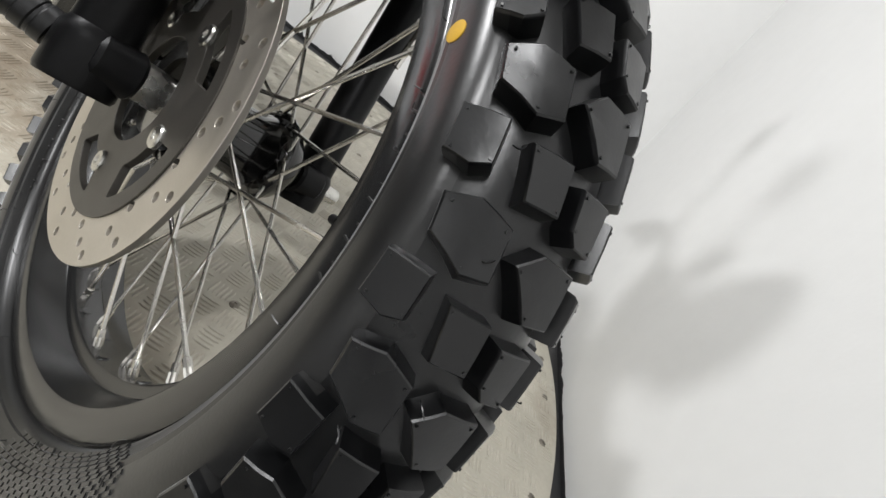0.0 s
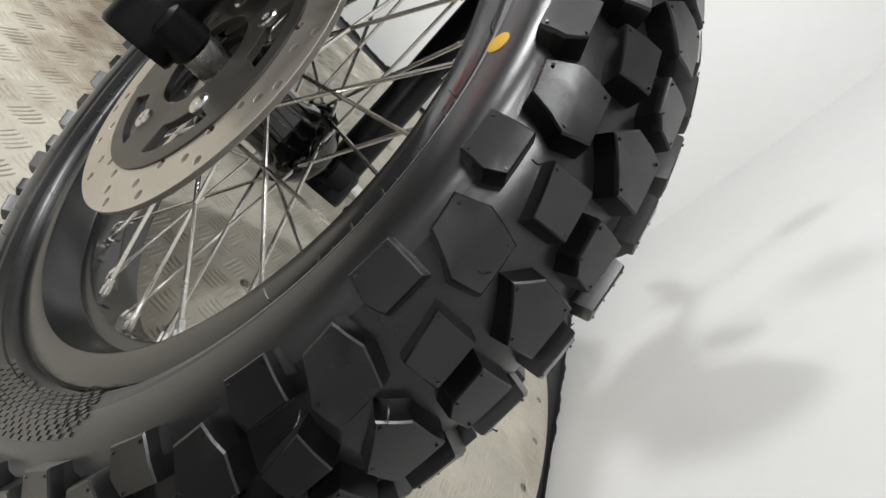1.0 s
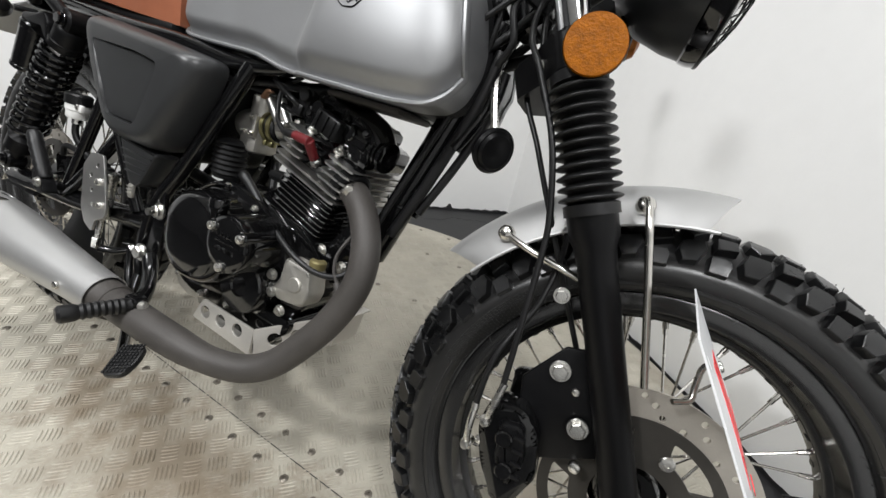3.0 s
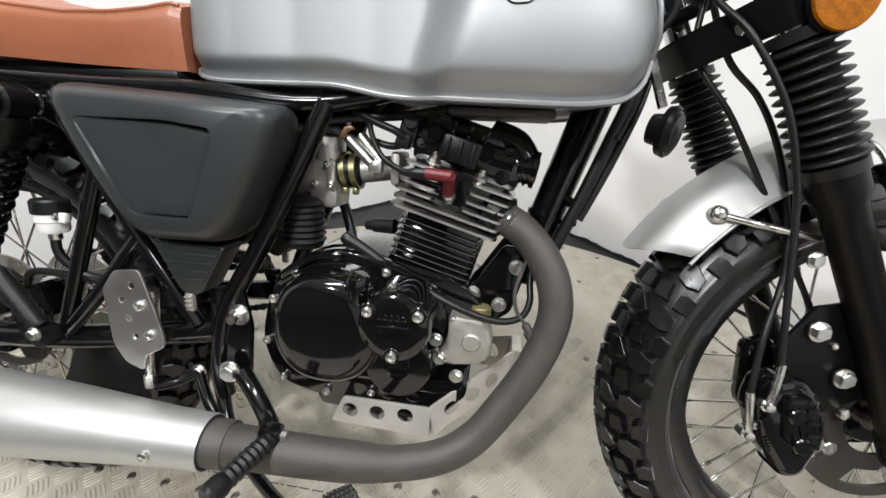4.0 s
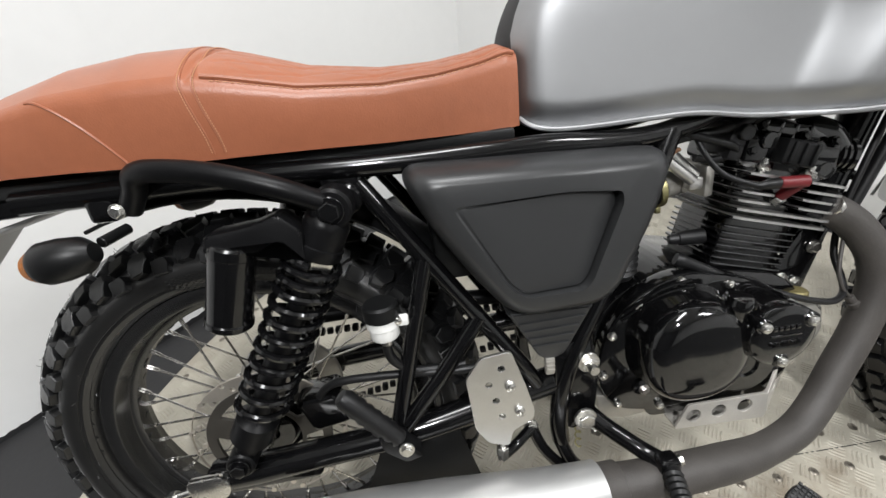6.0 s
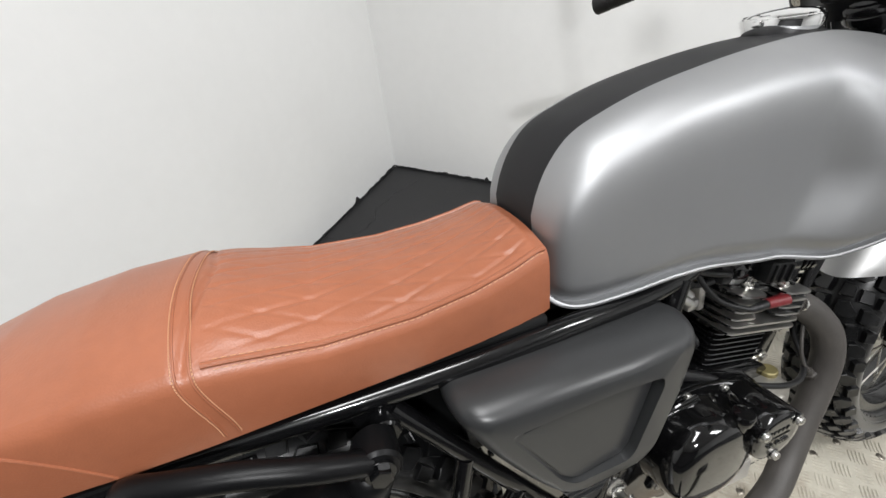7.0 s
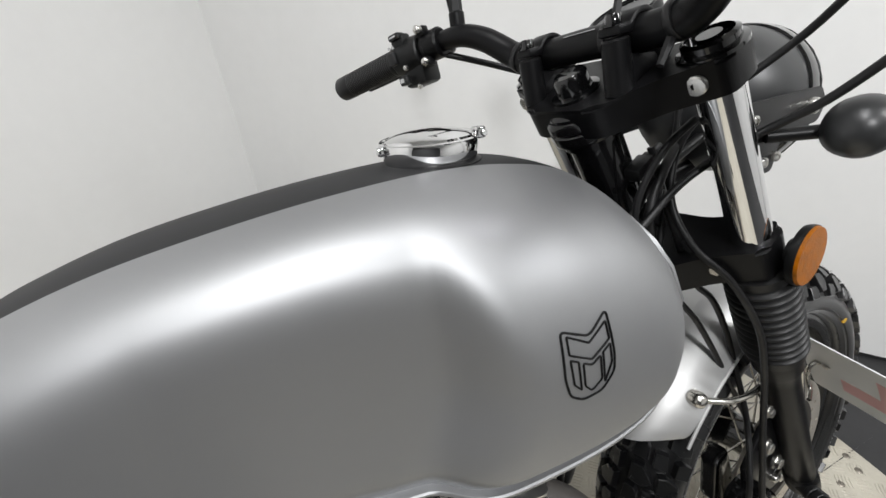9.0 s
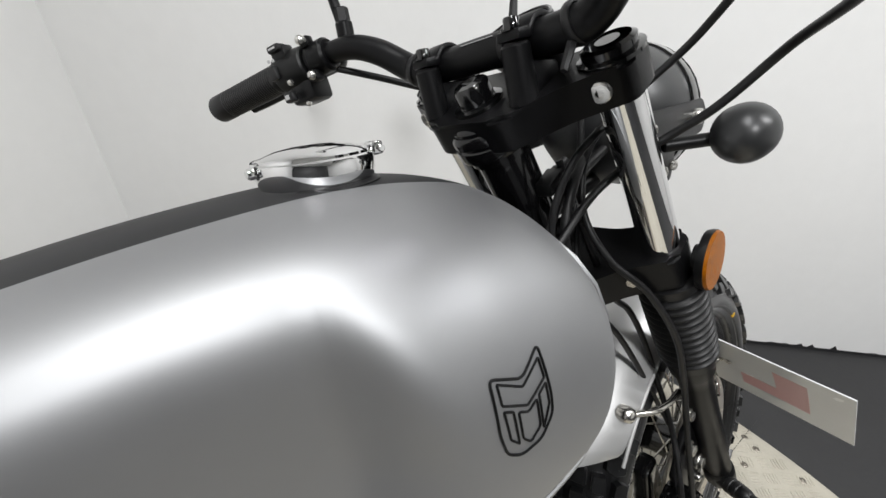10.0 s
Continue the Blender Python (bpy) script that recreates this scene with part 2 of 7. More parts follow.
def lathe(bm, origin, axis, profile, seg=20, turn=0.0):
    """Turns rows of (radius, distance along the axis) round the axis."""
    a, p, q = frame_of(axis)
    o = Vector(origin)
    rings = []
    for r, h in profile:
        if r < 1e-6:
            rings.append([bm.verts.new(o + a * h)])
        else:
            rings.append([bm.verts.new(o + a * h + (p * math.cos(turn + 2 * math.pi * k / seg) + q * math.sin(turn + 2 * math.pi * k / seg)) * r) for k in range(seg)])
    for r0, r1 in zip(rings, rings[1:]):
        for k in range(seg):
            j = (k + 1) % seg
            if len(r0) == 1 and len(r1) > 1:
                bm.faces.new((r0[0], r1[k], r1[j]))
            elif len(r1) == 1 and len(r0) > 1:
                bm.faces.new((r0[k], r0[j], r1[0]))
            elif len(r0) > 1:
                bm.faces.new((r0[k], r0[j], r1[j], r1[k]))
    return bm


def rod(bm, a, b, r, r2=None, seg=16, c=None, turn=0.0):
    a, b = Vector(a), Vector(b)
    r2 = r if r2 is None else r2
    c = min(r, r2) * 0.15 if c is None else c
    length = (b - a).length
    return lathe(bm, a, b - a, [(0, 0), (r - c, 0), (r, c), (r2, length - c), (r2 - c, length), (0, length)], seg, turn)


def curve_points(path, sub=6):
    p = [Vector(v) for v in path]
    if len(p) < 3:
        return p
    out = []
    for i in range(len(p) - 1):
        p0, p1, p2, p3 = p[max(i - 1, 0)], p[i], p[i + 1], p[min(i + 2, len(p) - 1)]
        for k in range(sub):
            t = k / sub
            out.append(0.5 * (2 * p1 + (p2 - p0) * t + (2 * p0 - 5 * p1 + 4 * p2 - p3) * t * t + (3 * p1 - p0 - 3 * p2 + p3) * t ** 3))
    out.append(p[-1])
    return out


def tube(bm, path, r, seg=12, sub=6, closed=False):
    pts = curve_points(path, sub)
    n = len(pts)
    radii = [r] * n if not hasattr(r, "__len__") else [np.interp(i / (n - 1) * (len(r) - 1), range(len(r)), r) for i in range(n)]
    rings, p = [], None
    for i, v in enumerate(pts):
        d = (pts[min(i + 1, n - 1)] - pts[max(i - 1, 0)]).normalized()
        p = frame_of(d)[1] if p is None else (p - d * p.dot(d)).normalized()
        q = d.cross(p)
        rings.append([bm.verts.new(v + (p * math.cos(2 * math.pi * k / seg) + q * math.sin(2 * math.pi * k / seg)) * radii[i]) for k in range(seg)])
    for r0, r1 in zip(rings, rings[1:]):
        for k in range(seg):
            bm.faces.new((r0[k], r0[(k + 1) % seg], r1[(k + 1) % seg], r1[k]))
    bm.faces.new(rings[0][::-1])
    bm.faces.new(rings[-1])
    return bm


def brick(bm, size, m):
    """A plain small block, added without operators."""
    v = [bm.verts.new(m @ Vector((x * size[0] / 2, y * size[1] / 2, z * size[2] / 2))) for x in (-1, 1) for y in (-1, 1) for z in (-1, 1)]
    for f in ((0, 1, 3, 2), (4, 6, 7, 5), (0, 4, 5, 1), (2, 3, 7, 6), (0, 2, 6, 4), (1, 5, 7, 3)):
        bm.faces.new([v[k] for k in f])


def block(bm, center, size, bevel=0.003, m=None):
    made = bmesh.ops.create_cube(bm, size=1, matrix=(m or Matrix.Identity(4)) @ Matrix.Translation(center) @ Matrix.Diagonal((*size, 1)))
    if bevel:
        edges = list({e for v in made["verts"] for e in v.link_edges})
        bmesh.ops.bevel(bm, geom=edges, offset=bevel, segments=2, profile=0.5, affect="EDGES")
    return bm


def prism(bm, outline, y0, y1, bevel=0.004, seg=2):
    """A plate in the bike's side plane: an outline of (x, z) from y0 to y1, with rounded edges."""
    lo = [bm.verts.new((x, y0, z)) for x, z in outline]
    hi = [bm.verts.new((x, y1, z)) for x, z in outline]
    n = len(lo)
    faces = [bm.faces.new(lo), bm.faces.new(hi[::-1])] + [bm.faces.new((lo[k], hi[k], hi[(k + 1) % n], lo[(k + 1) % n])) for k in range(n)]
    bmesh.ops.recalc_face_normals(bm, faces=faces)
    if bevel:
        edges = list({e for v in lo + hi for e in v.link_edges})
        bmesh.ops.bevel(bm, geom=edges, offset=bevel, segments=seg, profile=0.5, affect="EDGES")
    return bm


def rounded(outline, r, n=5):
    """The outline with its corners rounded."""
    out, count = [], len(outline)
    for i in range(count):
        a, b, c = (Vector(outline[(i + k) % count]) for k in (-1, 0, 1))
        u, w = (a - b), (c - b)
        k = min(r, u.length * 0.45, w.length * 0.45)
        s, e = b + u.normalized() * k, b + w.normalized() * k
        for j in range(n + 1):
            t = j / n
            v = s * (1 - t) ** 2 + b * 2 * t * (1 - t) + e * t * t
            out.append((v.x, v.y))
    return out


def circle(cx, cz, r, n=18, start=0.0):
    return [(cx + r * math.cos(start + 2 * math.pi * k / n), cz + r * math.sin(start + 2 * math.pi * k / n)) for k in range(n)]


def holed(name, outline, holes, thick, bevel=0.0008):
    """The mesh of a plate in its own x-y plane with real holes, thick along z."""
    data = bpy.data.curves.new(name, "CURVE")
    data.dimensions, data.fill_mode, data.extrude, data.bevel_depth, data.bevel_resolution = "2D", "BOTH", thick / 2, bevel, 1
    for ring in [outline, *holes]:
        s = data.splines.new("POLY")
        s.points.add(len(ring) - 1)
        s.use_cyclic_u = True
        for pt, (x, y) in zip(s.points, ring):
            pt.co = (x, y, 0, 1)
    ob = bpy.data.objects.new(name, data)
    scene.collection.objects.link(ob)
    deps = bpy.context.evaluated_depsgraph_get()
    mesh = bpy.data.meshes.new_from_object(ob.evaluated_get(deps))
    bpy.data.objects.remove(ob)
    bm = bmesh.new()
    bm.from_mesh(mesh)
    return to_mesh(name, bm, 10)


def lettering(name, text, size, depth, mat, parent, m):
    data = bpy.data.curves.new(name, "FONT")
    data.body, data.size, data.extrude, data.align_x, data.align_y = text, size, depth, "CENTER", "CENTER"
    ob = bpy.data.objects.new(name, data)
    scene.collection.objects.link(ob)
    deps = bpy.context.evaluated_depsgraph_get()
    mesh = bpy.data.meshes.new_from_object(ob.evaluated_get(deps))
    bpy.data.objects.remove(ob)
    mesh.materials.clear()
    return link(name, mesh, mat, parent, "", m)


# side plane: a plate drawn in (x, z) facing out of the bike's right side
SIDE = Matrix(((1, 0, 0, 0), (0, 0, -1, 0), (0, 1, 0, 0), (0, 0, 0, 1)))


def bolt_mesh():
    bm = bmesh.new()
    lathe(bm, (0, 0, 0), (0, 0, 1), [(0, -0.2), (1.25, -0.2), (1.25, 0.12), (1.2, 0.16), (0, 0.16)], 20)
    lathe(bm, (0, 0, 0.16), (0, 0, 1), [(0, 0), (0.95, 0), (0.95, 0.5), (0.82, 0.6), (0, 0.62)], 6)
    return to_mesh("bolt", bm, 30)


def screw_mesh():
    bm = bmesh.new()
    lathe(bm, (0, 0, 0), (0, 0, 1), [(0, -0.3), (1, -0.3), (1, 0.35), (0.9, 0.6), (0.55, 0.78), (0.42, 0.8), (0.38, 0.4), (0, 0.4)], 16)
    return to_mesh("screw", bm, 30)


BOLT, SCREW = bolt_mesh(), screw_mesh()
BOLT.materials.append(M["steel"])
SCREW.materials.append(M["steel"])
flat_bm = bmesh.new()
lathe(flat_bm, (0, 0, 0), (0, 0, 1), [(0, -0.2), (1.15, -0.2), (1.15, 0.12), (1.0, 0.26), (0.46, 0.30), (0.42, 0.10), (0, 0.10)], 20)
DISC_BOLT = to_mesh("disc_bolt", flat_bm, 30)
DISC_BOLT.materials.append(M["steel"])
DARK_BOLT = BOLT.copy()
DARK_BOLT.materials[0] = M["frame"]


def bolt(parent, p, axis=(0, -1, 0), r=0.006, mesh=None, name="bolt", mat=None, m=None):
    a, u, w = frame_of(axis)
    local = Matrix.Translation(p) @ Matrix((u, w, a)).transposed().to_4x4() @ Matrix.Scale(r, 4)
    ob = link(name, mesh or BOLT, None, parent, "", (m @ local) if m else local)
    return ob

# ---- the room ----
def room_box(name, u0, u1, v0, v1, z0, z1, mat, label):
    bm = bmesh.new()
    bmesh.ops.create_cube(bm, size=1, matrix=Matrix.Translation(((u0 + u1) / 2, (v0 + v1) / 2, (z0 + z1) / 2)) @ Matrix.Diagonal((u1 - u0, v1 - v0, z1 - z0, 1)))
    ob = part(name, bm, mat, None)
    ob.matrix_world = ROOM
    return tagged(ob, label=label, kind="structure")


room_box("floor", -0.2, ROOM_U + 0.2, -0.2, ROOM_V + 0.2, -0.12, -0.018, M["black_floor"], "black painted concrete floor round the turntable")
room_box("wall_north", -0.001, ROOM_U, -0.15, 0, -0.018, ROOM_H, M["wall"], "plain white painted wall along the motorcycle's far side")
room_box("wall_west", -0.15, 0, -0.15, ROOM_V, -0.018, ROOM_H, M["wall"], "plain white painted wall in front of the motorcycle")
# out of view: dark, so that the tank's knee recess mirrors something dark
room_box("wall_east", ROOM_U, ROOM_U + 0.15, -0.15, ROOM_V, -0.018, ROOM_H, M["dark_wall"], "unseen dark grey wall, added to darken reflections in the tank")
# out of view: white, so that the tank's front mirrors something bright
room_box("wall_south", -0.15, ROOM_U + 0.15, ROOM_V, ROOM_V + 0.15, -0.018, ROOM_H, M["wall"], "unseen white wall, added to brighten reflections in the tank's front")
room_box("ceiling", -0.15, ROOM_U + 0.15, -0.15, ROOM_V + 0.15, ROOM_H, ROOM_H + 0.1, M["ceiling"], "plain white ceiling")


def paint_edge(name, along_u, length):
    """The ragged black floor paint that runs a little up the foot of a wall."""
    rng = random.Random(5 if along_u else 9)
    bm = bmesh.new()
    n = int(length / 0.012)
    top = 0.004
    verts = []
    for k in range(n + 1):
        s = 0.003 + k * length / n
        top += rng.uniform(-0.004, 0.004) + (0.005 - top) * 0.18
        h = max(top, 0.001) + (rng.uniform(0.006, 0.02) if rng.random() < 0.03 else 0)
        for d, z in ((0.0015, -0.0175), (0.0015, h), (-0.0005, h)):
            verts.append(bm.verts.new((s, d, z - 0.008) if along_u else (d, s, z - 0.008)))
    for k in range(n):
        a = verts[3 * k:3 * k + 6]
        bm.faces.new((a[0], a[1], a[4], a[3]))
        bm.faces.new((a[1], a[2], a[5], a[4]))
    ob = part(name, bm, M["black_floor"], None)
    ob.matrix_world = ROOM
    tagged(ob, label="ragged edge of black floor paint along the wall", kind="structure")


paint_edge("trim_north", True, ROOM_U)
paint_edge("trim_west", False, ROOM_V)

# a raised crack in the floor paint near the corner
rng = random.Random(21)
bm = bmesh.new()
line = [(-0.028, 1.476), (0.0, 1.424), (0.033, 1.372), (0.095, 1.379), (0.156, 1.394), (0.206, 1.422), (0.252, 1.500), (0.320, 1.517), (0.376, 1.552), (0.472, 1.575), (0.551, 1.594)]
walk_line = []
for (x0, y0), (x1, y1) in zip(line, line[1:]):
    for k in range(5):
        walk_line.append((x0 + (x1 - x0) * k / 5 + rng.uniform(-0.007, 0.007), y0 + (y1 - y0) * k / 5 + rng.uniform(-0.007, 0.007), -0.0185))
tube(bm, walk_line, [rng.uniform(0.0012, 0.0034) for _ in walk_line], 6, 1)
tagged(part("floor_crack", bm, M["black_floor"], None), label="raised crack in the black floor paint", kind="structure")

# ---- the turntable under the motorcycle ----
TABLE, TABLE_R = Vector((0.18, 0.04, 0)), 1.19
bm = bmesh.new()
lathe(bm, (0, 0, -0.018), (0, 0, 1), [(0, 0), (TABLE_R, 0), (TABLE_R, 0.017), (TABLE_R - 0.001, 0.018), (0, 0.018)], 160)
turntable = part("turntable", bm, M["tread"], None)
turntable.location = TABLE
tagged(turntable, label="round aluminium tread-plate turntable, worn and stained", category="turntable", kind="structure")


def tread_bars():
    """Raised five-bar pattern: groups of short bars, turned a right angle from group to group."""
    rng = random.Random(3)
    pitch, verts, faces = 0.041, [], []
    turn = radians(37)
    ct, st = math.cos(turn), math.sin(turn)
    n = int(TABLE_R / pitch) + 2
    for i in range(-n, n):
        for j in range(-n, n):
            gx, gy = i * pitch, j * pitch
            if math.hypot(gx, gy) > TABLE_R - 0.02:
                continue
            odd = (i + j) % 2
            worn = rng.uniform(0.65, 1.1)
            for k in range(5):
                off = (k - 2) * 0.0074
                half = 0.0180 - 0.0010 * abs(k - 2)
                # rubbed flat on top, some lower than others
                w, h = 0.0025, 0.0017 * worn + rng.uniform(-0.0003, 0.0003)
                half *= rng.uniform(0.88, 1.04)
                pts = ((-half, 0, 0), (-half * 0.6, -w, 0), (half * 0.6, -w, 0), (half, 0, 0), (half * 0.6, w, 0), (-half * 0.6, w, 0))
                pts += ((-half * 0.72, 0, h), (-half * 0.5, -w * 0.45, h), (half * 0.5, -w * 0.45, h), (half * 0.72, 0, h), (half * 0.5, w * 0.45, h), (-half * 0.5, w * 0.45, h))
                base = len(verts)
                for px, py, pz in pts:
                    x, y = (px, py + off) if odd else (py + off, px)
                    x, y = gx + x, gy + y
                    verts.append((x * ct - y * st, x * st + y * ct, pz))
                faces += [tuple(base + q for q in f) for f in ((0, 1, 7, 6), (1, 2, 8, 7), (2, 3, 9, 8), (3, 4, 10, 9), (4, 5, 11, 10), (5, 0, 6, 11), (6, 7, 8, 9, 10, 11))]
    mesh = bpy.data.meshes.new("tread_bars")
    mesh.from_pydata(verts, [], faces)
    ob = link("tread_bars", mesh, M["tread_bar"], turntable)
    tagged(ob, kind="stuff")


tread_bars()


def floor_screw_mesh():
    bm = bmesh.new()
    lathe(bm, (0, 0, 0), (0, 0, 1), [(0, -0.001), (0.0085, -0.001), (0.0085, 0.0006), (0.0055, 0.0022), (0.0028, 0.0026), (0.0024, 0.0014), (0, 0.0014)], 14)
    return to_mesh("floor_screw", bm, 40)


FLOOR_SCREW = floor_screw_mesh()
FLOOR_SCREW.materials.append(material("dull_screw_steel", (0.22, 0.20, 0.17), 0.4, 0.9, spots=0.3, scale=60))


def floor_screws():
    """Screw rows on both sides of the seam, a ring near the rim, and inner rings."""
    a, b = Vector((0.05, 0.045)), Vector((1.34, -0.243))
    d = (b - a).normalized()
    side = Vector((-d.y, d.x))
    spots = []
    for k in range(-16, 19):
        for s in (-0.035, 0.035):
            spots.append(a + d * (0.0735 * k + 0.02) + side * s)
    for k in range(52):
        t = 2 * math.pi * k / 52
        spots.append(Vector((TABLE.x, TABLE.y)) + Vector((math.cos(t), math.sin(t))) * (TABLE_R - 0.035))
    for ring, n in ((0.62, 26), (0.95, 40)):
        for k in range(n):
            t = 2 * math.pi * (k + 0.3) / n
            spots.append(Vector((TABLE.x, TABLE.y)) + Vector((math.cos(t), math.sin(t))) * ring)
    for p in spots:
        q = Vector((p.x, p.y, 0)) - TABLE
        if q.length < TABLE_R - 0.01:
            link("screw", FLOOR_SCREW, None, turntable, "", Matrix.Translation(q))
    bm = bmesh.new()
    mid = (a + b) / 2 - Vector((TABLE.x, TABLE.y)) - d * 0.42
    block(bm, (0, 0, 0.0004), (2.33, 0.0016, 0.001), 0)
    ob = part("seam", bm, M["black_floor"], turntable, "dark seam between two floor plates")
    ob.matrix_local = Matrix.Translation((mid.x, mid.y, 0)) @ pose(0, 0, 0, 0, 0, math.degrees(math.atan2(d.y, d.x)))


floor_screws()

# ---- the motorcycle: x ahead, y to its left, z up, leaning on its side stand ----
motorcycle = new("motorcycle")
motorcycle.matrix_world = pose(-0.4648, 0.1415, 0.0104, -14.5, 0, -12)
tagged(motorcycle, label="silver and black motorcycle with tan leather seat, on its side stand", category="motorcycle")

RAKE = radians(26)
STEM = Vector((0.956, 0, 0.974))
STEER_AXIS = Vector((-math.sin(RAKE), 0, math.cos(RAKE)))
STEER = Matrix.Translation(STEM) @ Matrix.Rotation(radians(6), 4, STEER_AXIS) @ Matrix.Translation(-STEM)
FRONT_AXLE = Vector((1.335, 0, 0.322))
REAR_AXLE = Vector((0.035, 0, 0.321))
TYRE_R = 0.329


def forkline(z, y=0.1, ahead=0.0):
    """A place on a fork leg's centre line at the height z."""
    return Vector((1.006 + (0.974 - z) * math.tan(RAKE) + ahead, y, z))


# ---- wheels: turned round their own y axis ----
RING_R, TREAD_R = TYRE_R - 0.066, 0.066


def on_tyre(turn, y, depth=0.0):
    """A point of the tread: turn in degrees round the wheel, y across, depth under the blocks' tops."""
    phi = math.asin(max(min(y / TREAD_R, 0.999), -0.999))
    r = TREAD_R - depth
    rr, t = RING_R + r * math.cos(phi), radians(turn)
    return Vector((math.cos(t) * rr, r * math.sin(phi), math.sin(t) * rr))


# the five tread blocks of one side's repeat: corners as (degrees round the wheel, distance from the middle)
BLOCKS = [
    [(8.9, 0.0632), (8.7, 0.0550), (5.1, 0.0550), (4.5, 0.0590), (5.0, 0.0634)],
    [(2.2, 0.0606), (2.9, 0.0538), (1.9, 0.0436), (-2.0, 0.0424), (-2.5, 0.0505), (-0.8, 0.0598)],
    [(7.8, 0.0486), (7.8, 0.0340), (4.0, 0.0322), (3.8, 0.0450)],
    [(0.0, 0.0385), (1.6, 0.0300), (1.5, 0.0105), (-2.8, 0.0095), (-3.2, 0.0250), (-0.8, 0.0350)],
    [(6.9, 0.0262), (7.1, 0.0062), (3.0, 0.0075), (3.0, 0.0200), (3.9, 0.0245)],
]
SIDEWALL = [(0.0518, 0.2535), (0.0528, 0.2545), (0.0534, 0.2586), (0.0556, 0.2590), (0.0560, 0.2600), (0.0578, 0.2690), (0.0572, 0.2770), (0.0538, 0.2830)]


def wall_y(r):
    return float(np.interp(r, [0.2380, 0.2440, 0.2535, 0.2600, 0.2700, 0.2830], [0.0385, 0.0440, 0.0518, 0.0556, 0.0578, 0.0538]))


def tyre_mesh(seed):
    rng = random.Random(seed)
    bm = bmesh.new()
    half = [(0.028, 0.236), (0.0345, 0.2400), (0.0362, 0.2442), (0.0392, 0.2448), (0.0425, 0.2452), (0.0448, 0.2466), (0.0466, 0.2484), (0.0482, 0.2487), (0.0494, 0.2502)] + SIDEWALL
    low = TREAD_R - 0.0105
    half += [(low * math.sin(a), RING_R + low * math.cos(a)) for a in np.linspace(1.16, 0, 10)]
    prof = [(r, -y) for y, r in half] + [(r, y) for y, r in half[-2::-1]]
    lathe(bm, (0, 0, 0), (0, 1, 0), prof, 180)
    for i in range(30):
        for side in (-1, 1):
            shift = 12 * i + 26.1 + (0 if side < 0 else 5.5)
            for shape in BLOCKS:
                cx, cy = (sum(p[k] for p in shape) / len(shape) for k in (0, 1))
                fine = [p for a, b in zip(shape, shape[1:] + shape[:1]) for p in (a, ((a[0] + b[0]) / 2, (a[1] + b[1]) / 2))]
                rings = []
                for grow, depth in ((0.93, 0.0), (0.985, 0.0007), (1.01, 0.0022), (1.05, 0.005), (1.13, 0.0112)):
                    rings.append([bm.verts.new(on_tyre(shift + cx + (a - cx) * grow, side * min(cy + (b - cy) * grow, 0.0652), depth)) for a, b in fine])
                mid = bm.verts.new(on_tyre(shift + cx, side * cy, 0.0004))
                k = len(fine)
                for q in range(k):
                    bm.faces.new((rings[0][q], rings[0][(q + 1) % k], mid))
                    for r0, r1 in zip(rings, rings[1:]):
                        bm.faces.new((r0[q], r1[q], r1[(q + 1) % k], r0[(q + 1) % k]))
                # moulding pips near the corners
                for a, b in shape[::2]:
                    p = on_tyre(shift + cx + (a - cx) * 0.78, side * (cy + (b - cy) * 0.78), 0.0003)
                    n = (p - Vector((p.x, 0, p.z)).normalized() * RING_R).normalized()
                    rod(bm, p - n * 0.001, p + n * rng.choice((0.0006, 0.0008, 0.001)), 0.0007, seg=5, c=0)
    # moulding hairs
    for _ in range(90):
        t, y = rng.uniform(0, 360), rng.choice((-1, 1)) * rng.uniform(0.005, 0.056)
        p = on_tyre(t, y, 0.002)
        d = (Vector((p.x, p.y * 3, p.z)).normalized() + Vector((rng.uniform(-1, 1), rng.uniform(-1, 1), rng.uniform(-1, 1))) * 0.5).normalized()
        tube(bm, [p, p + d * 0.004, p + d * 0.006 + Vector((rng.uniform(-1, 1), 0, rng.uniform(-1, 1))) * 0.003], 0.00035, 4, 2)
    for side in (-1, 1):
        for _ in range(36):
            t, r = rng.uniform(0, 2 * math.pi), rng.choice((0.2425, 0.2530, 0.2600))
            p = Vector((math.cos(t) * r, side * (wall_y(r) - 0.001), math.sin(t) * r))
            tube(bm, [p, p + Vector((0, side * 0.004, 0)), p + Vector((rng.uniform(-1, 1) * 0.005, side * 0.006, rng.uniform(-1, 1) * 0.005))], 0.0004, 4, 2)
        # two short bands of fine milled ridges
        for k in range(84):
            t = radians((20 if k < 42 else 200) + 0.38 * (k % 42))
            m = Matrix.Translation((math.cos(t) * 0.2567, side * 0.0514, math.sin(t) * 0.2567)) @ Matrix.Rotation(-t, 4, "Y")
            brick(bm, (0.0046, 0.0010, 0.0008), m @ Matrix.Rotation(0.35, 4, "Y"))
        # patches of small raised bricks in staggered rows, thinning out at one end
        for start in (-46, 134):
            for row in range(10):
                rr = 0.2468 + row * 0.0024
                for k in range(17):
                    u = (k + 0.5 * (row % 2)) / 17
                    if u > 0.97 - 0.018 * abs(row - 6):
                        continue
                    tt = radians(start + 35 * u)
                    big = 0.35 + 0.65 * smooth_step(0.0, 0.30, 1 - u)
                    lean = math.atan2(wall_y(rr + 0.001) - wall_y(rr - 0.001), 0.002) * side
                    m = Matrix.Translation((math.cos(tt) * rr, side * (wall_y(rr) + 0.0002), math.sin(tt) * rr)) @ Matrix.Rotation(-tt, 4, "Y") @ Matrix.Rotation(lean, 4, "Z")
                    brick(bm, (0.0022, 0.0018, 0.0074 * big), m)
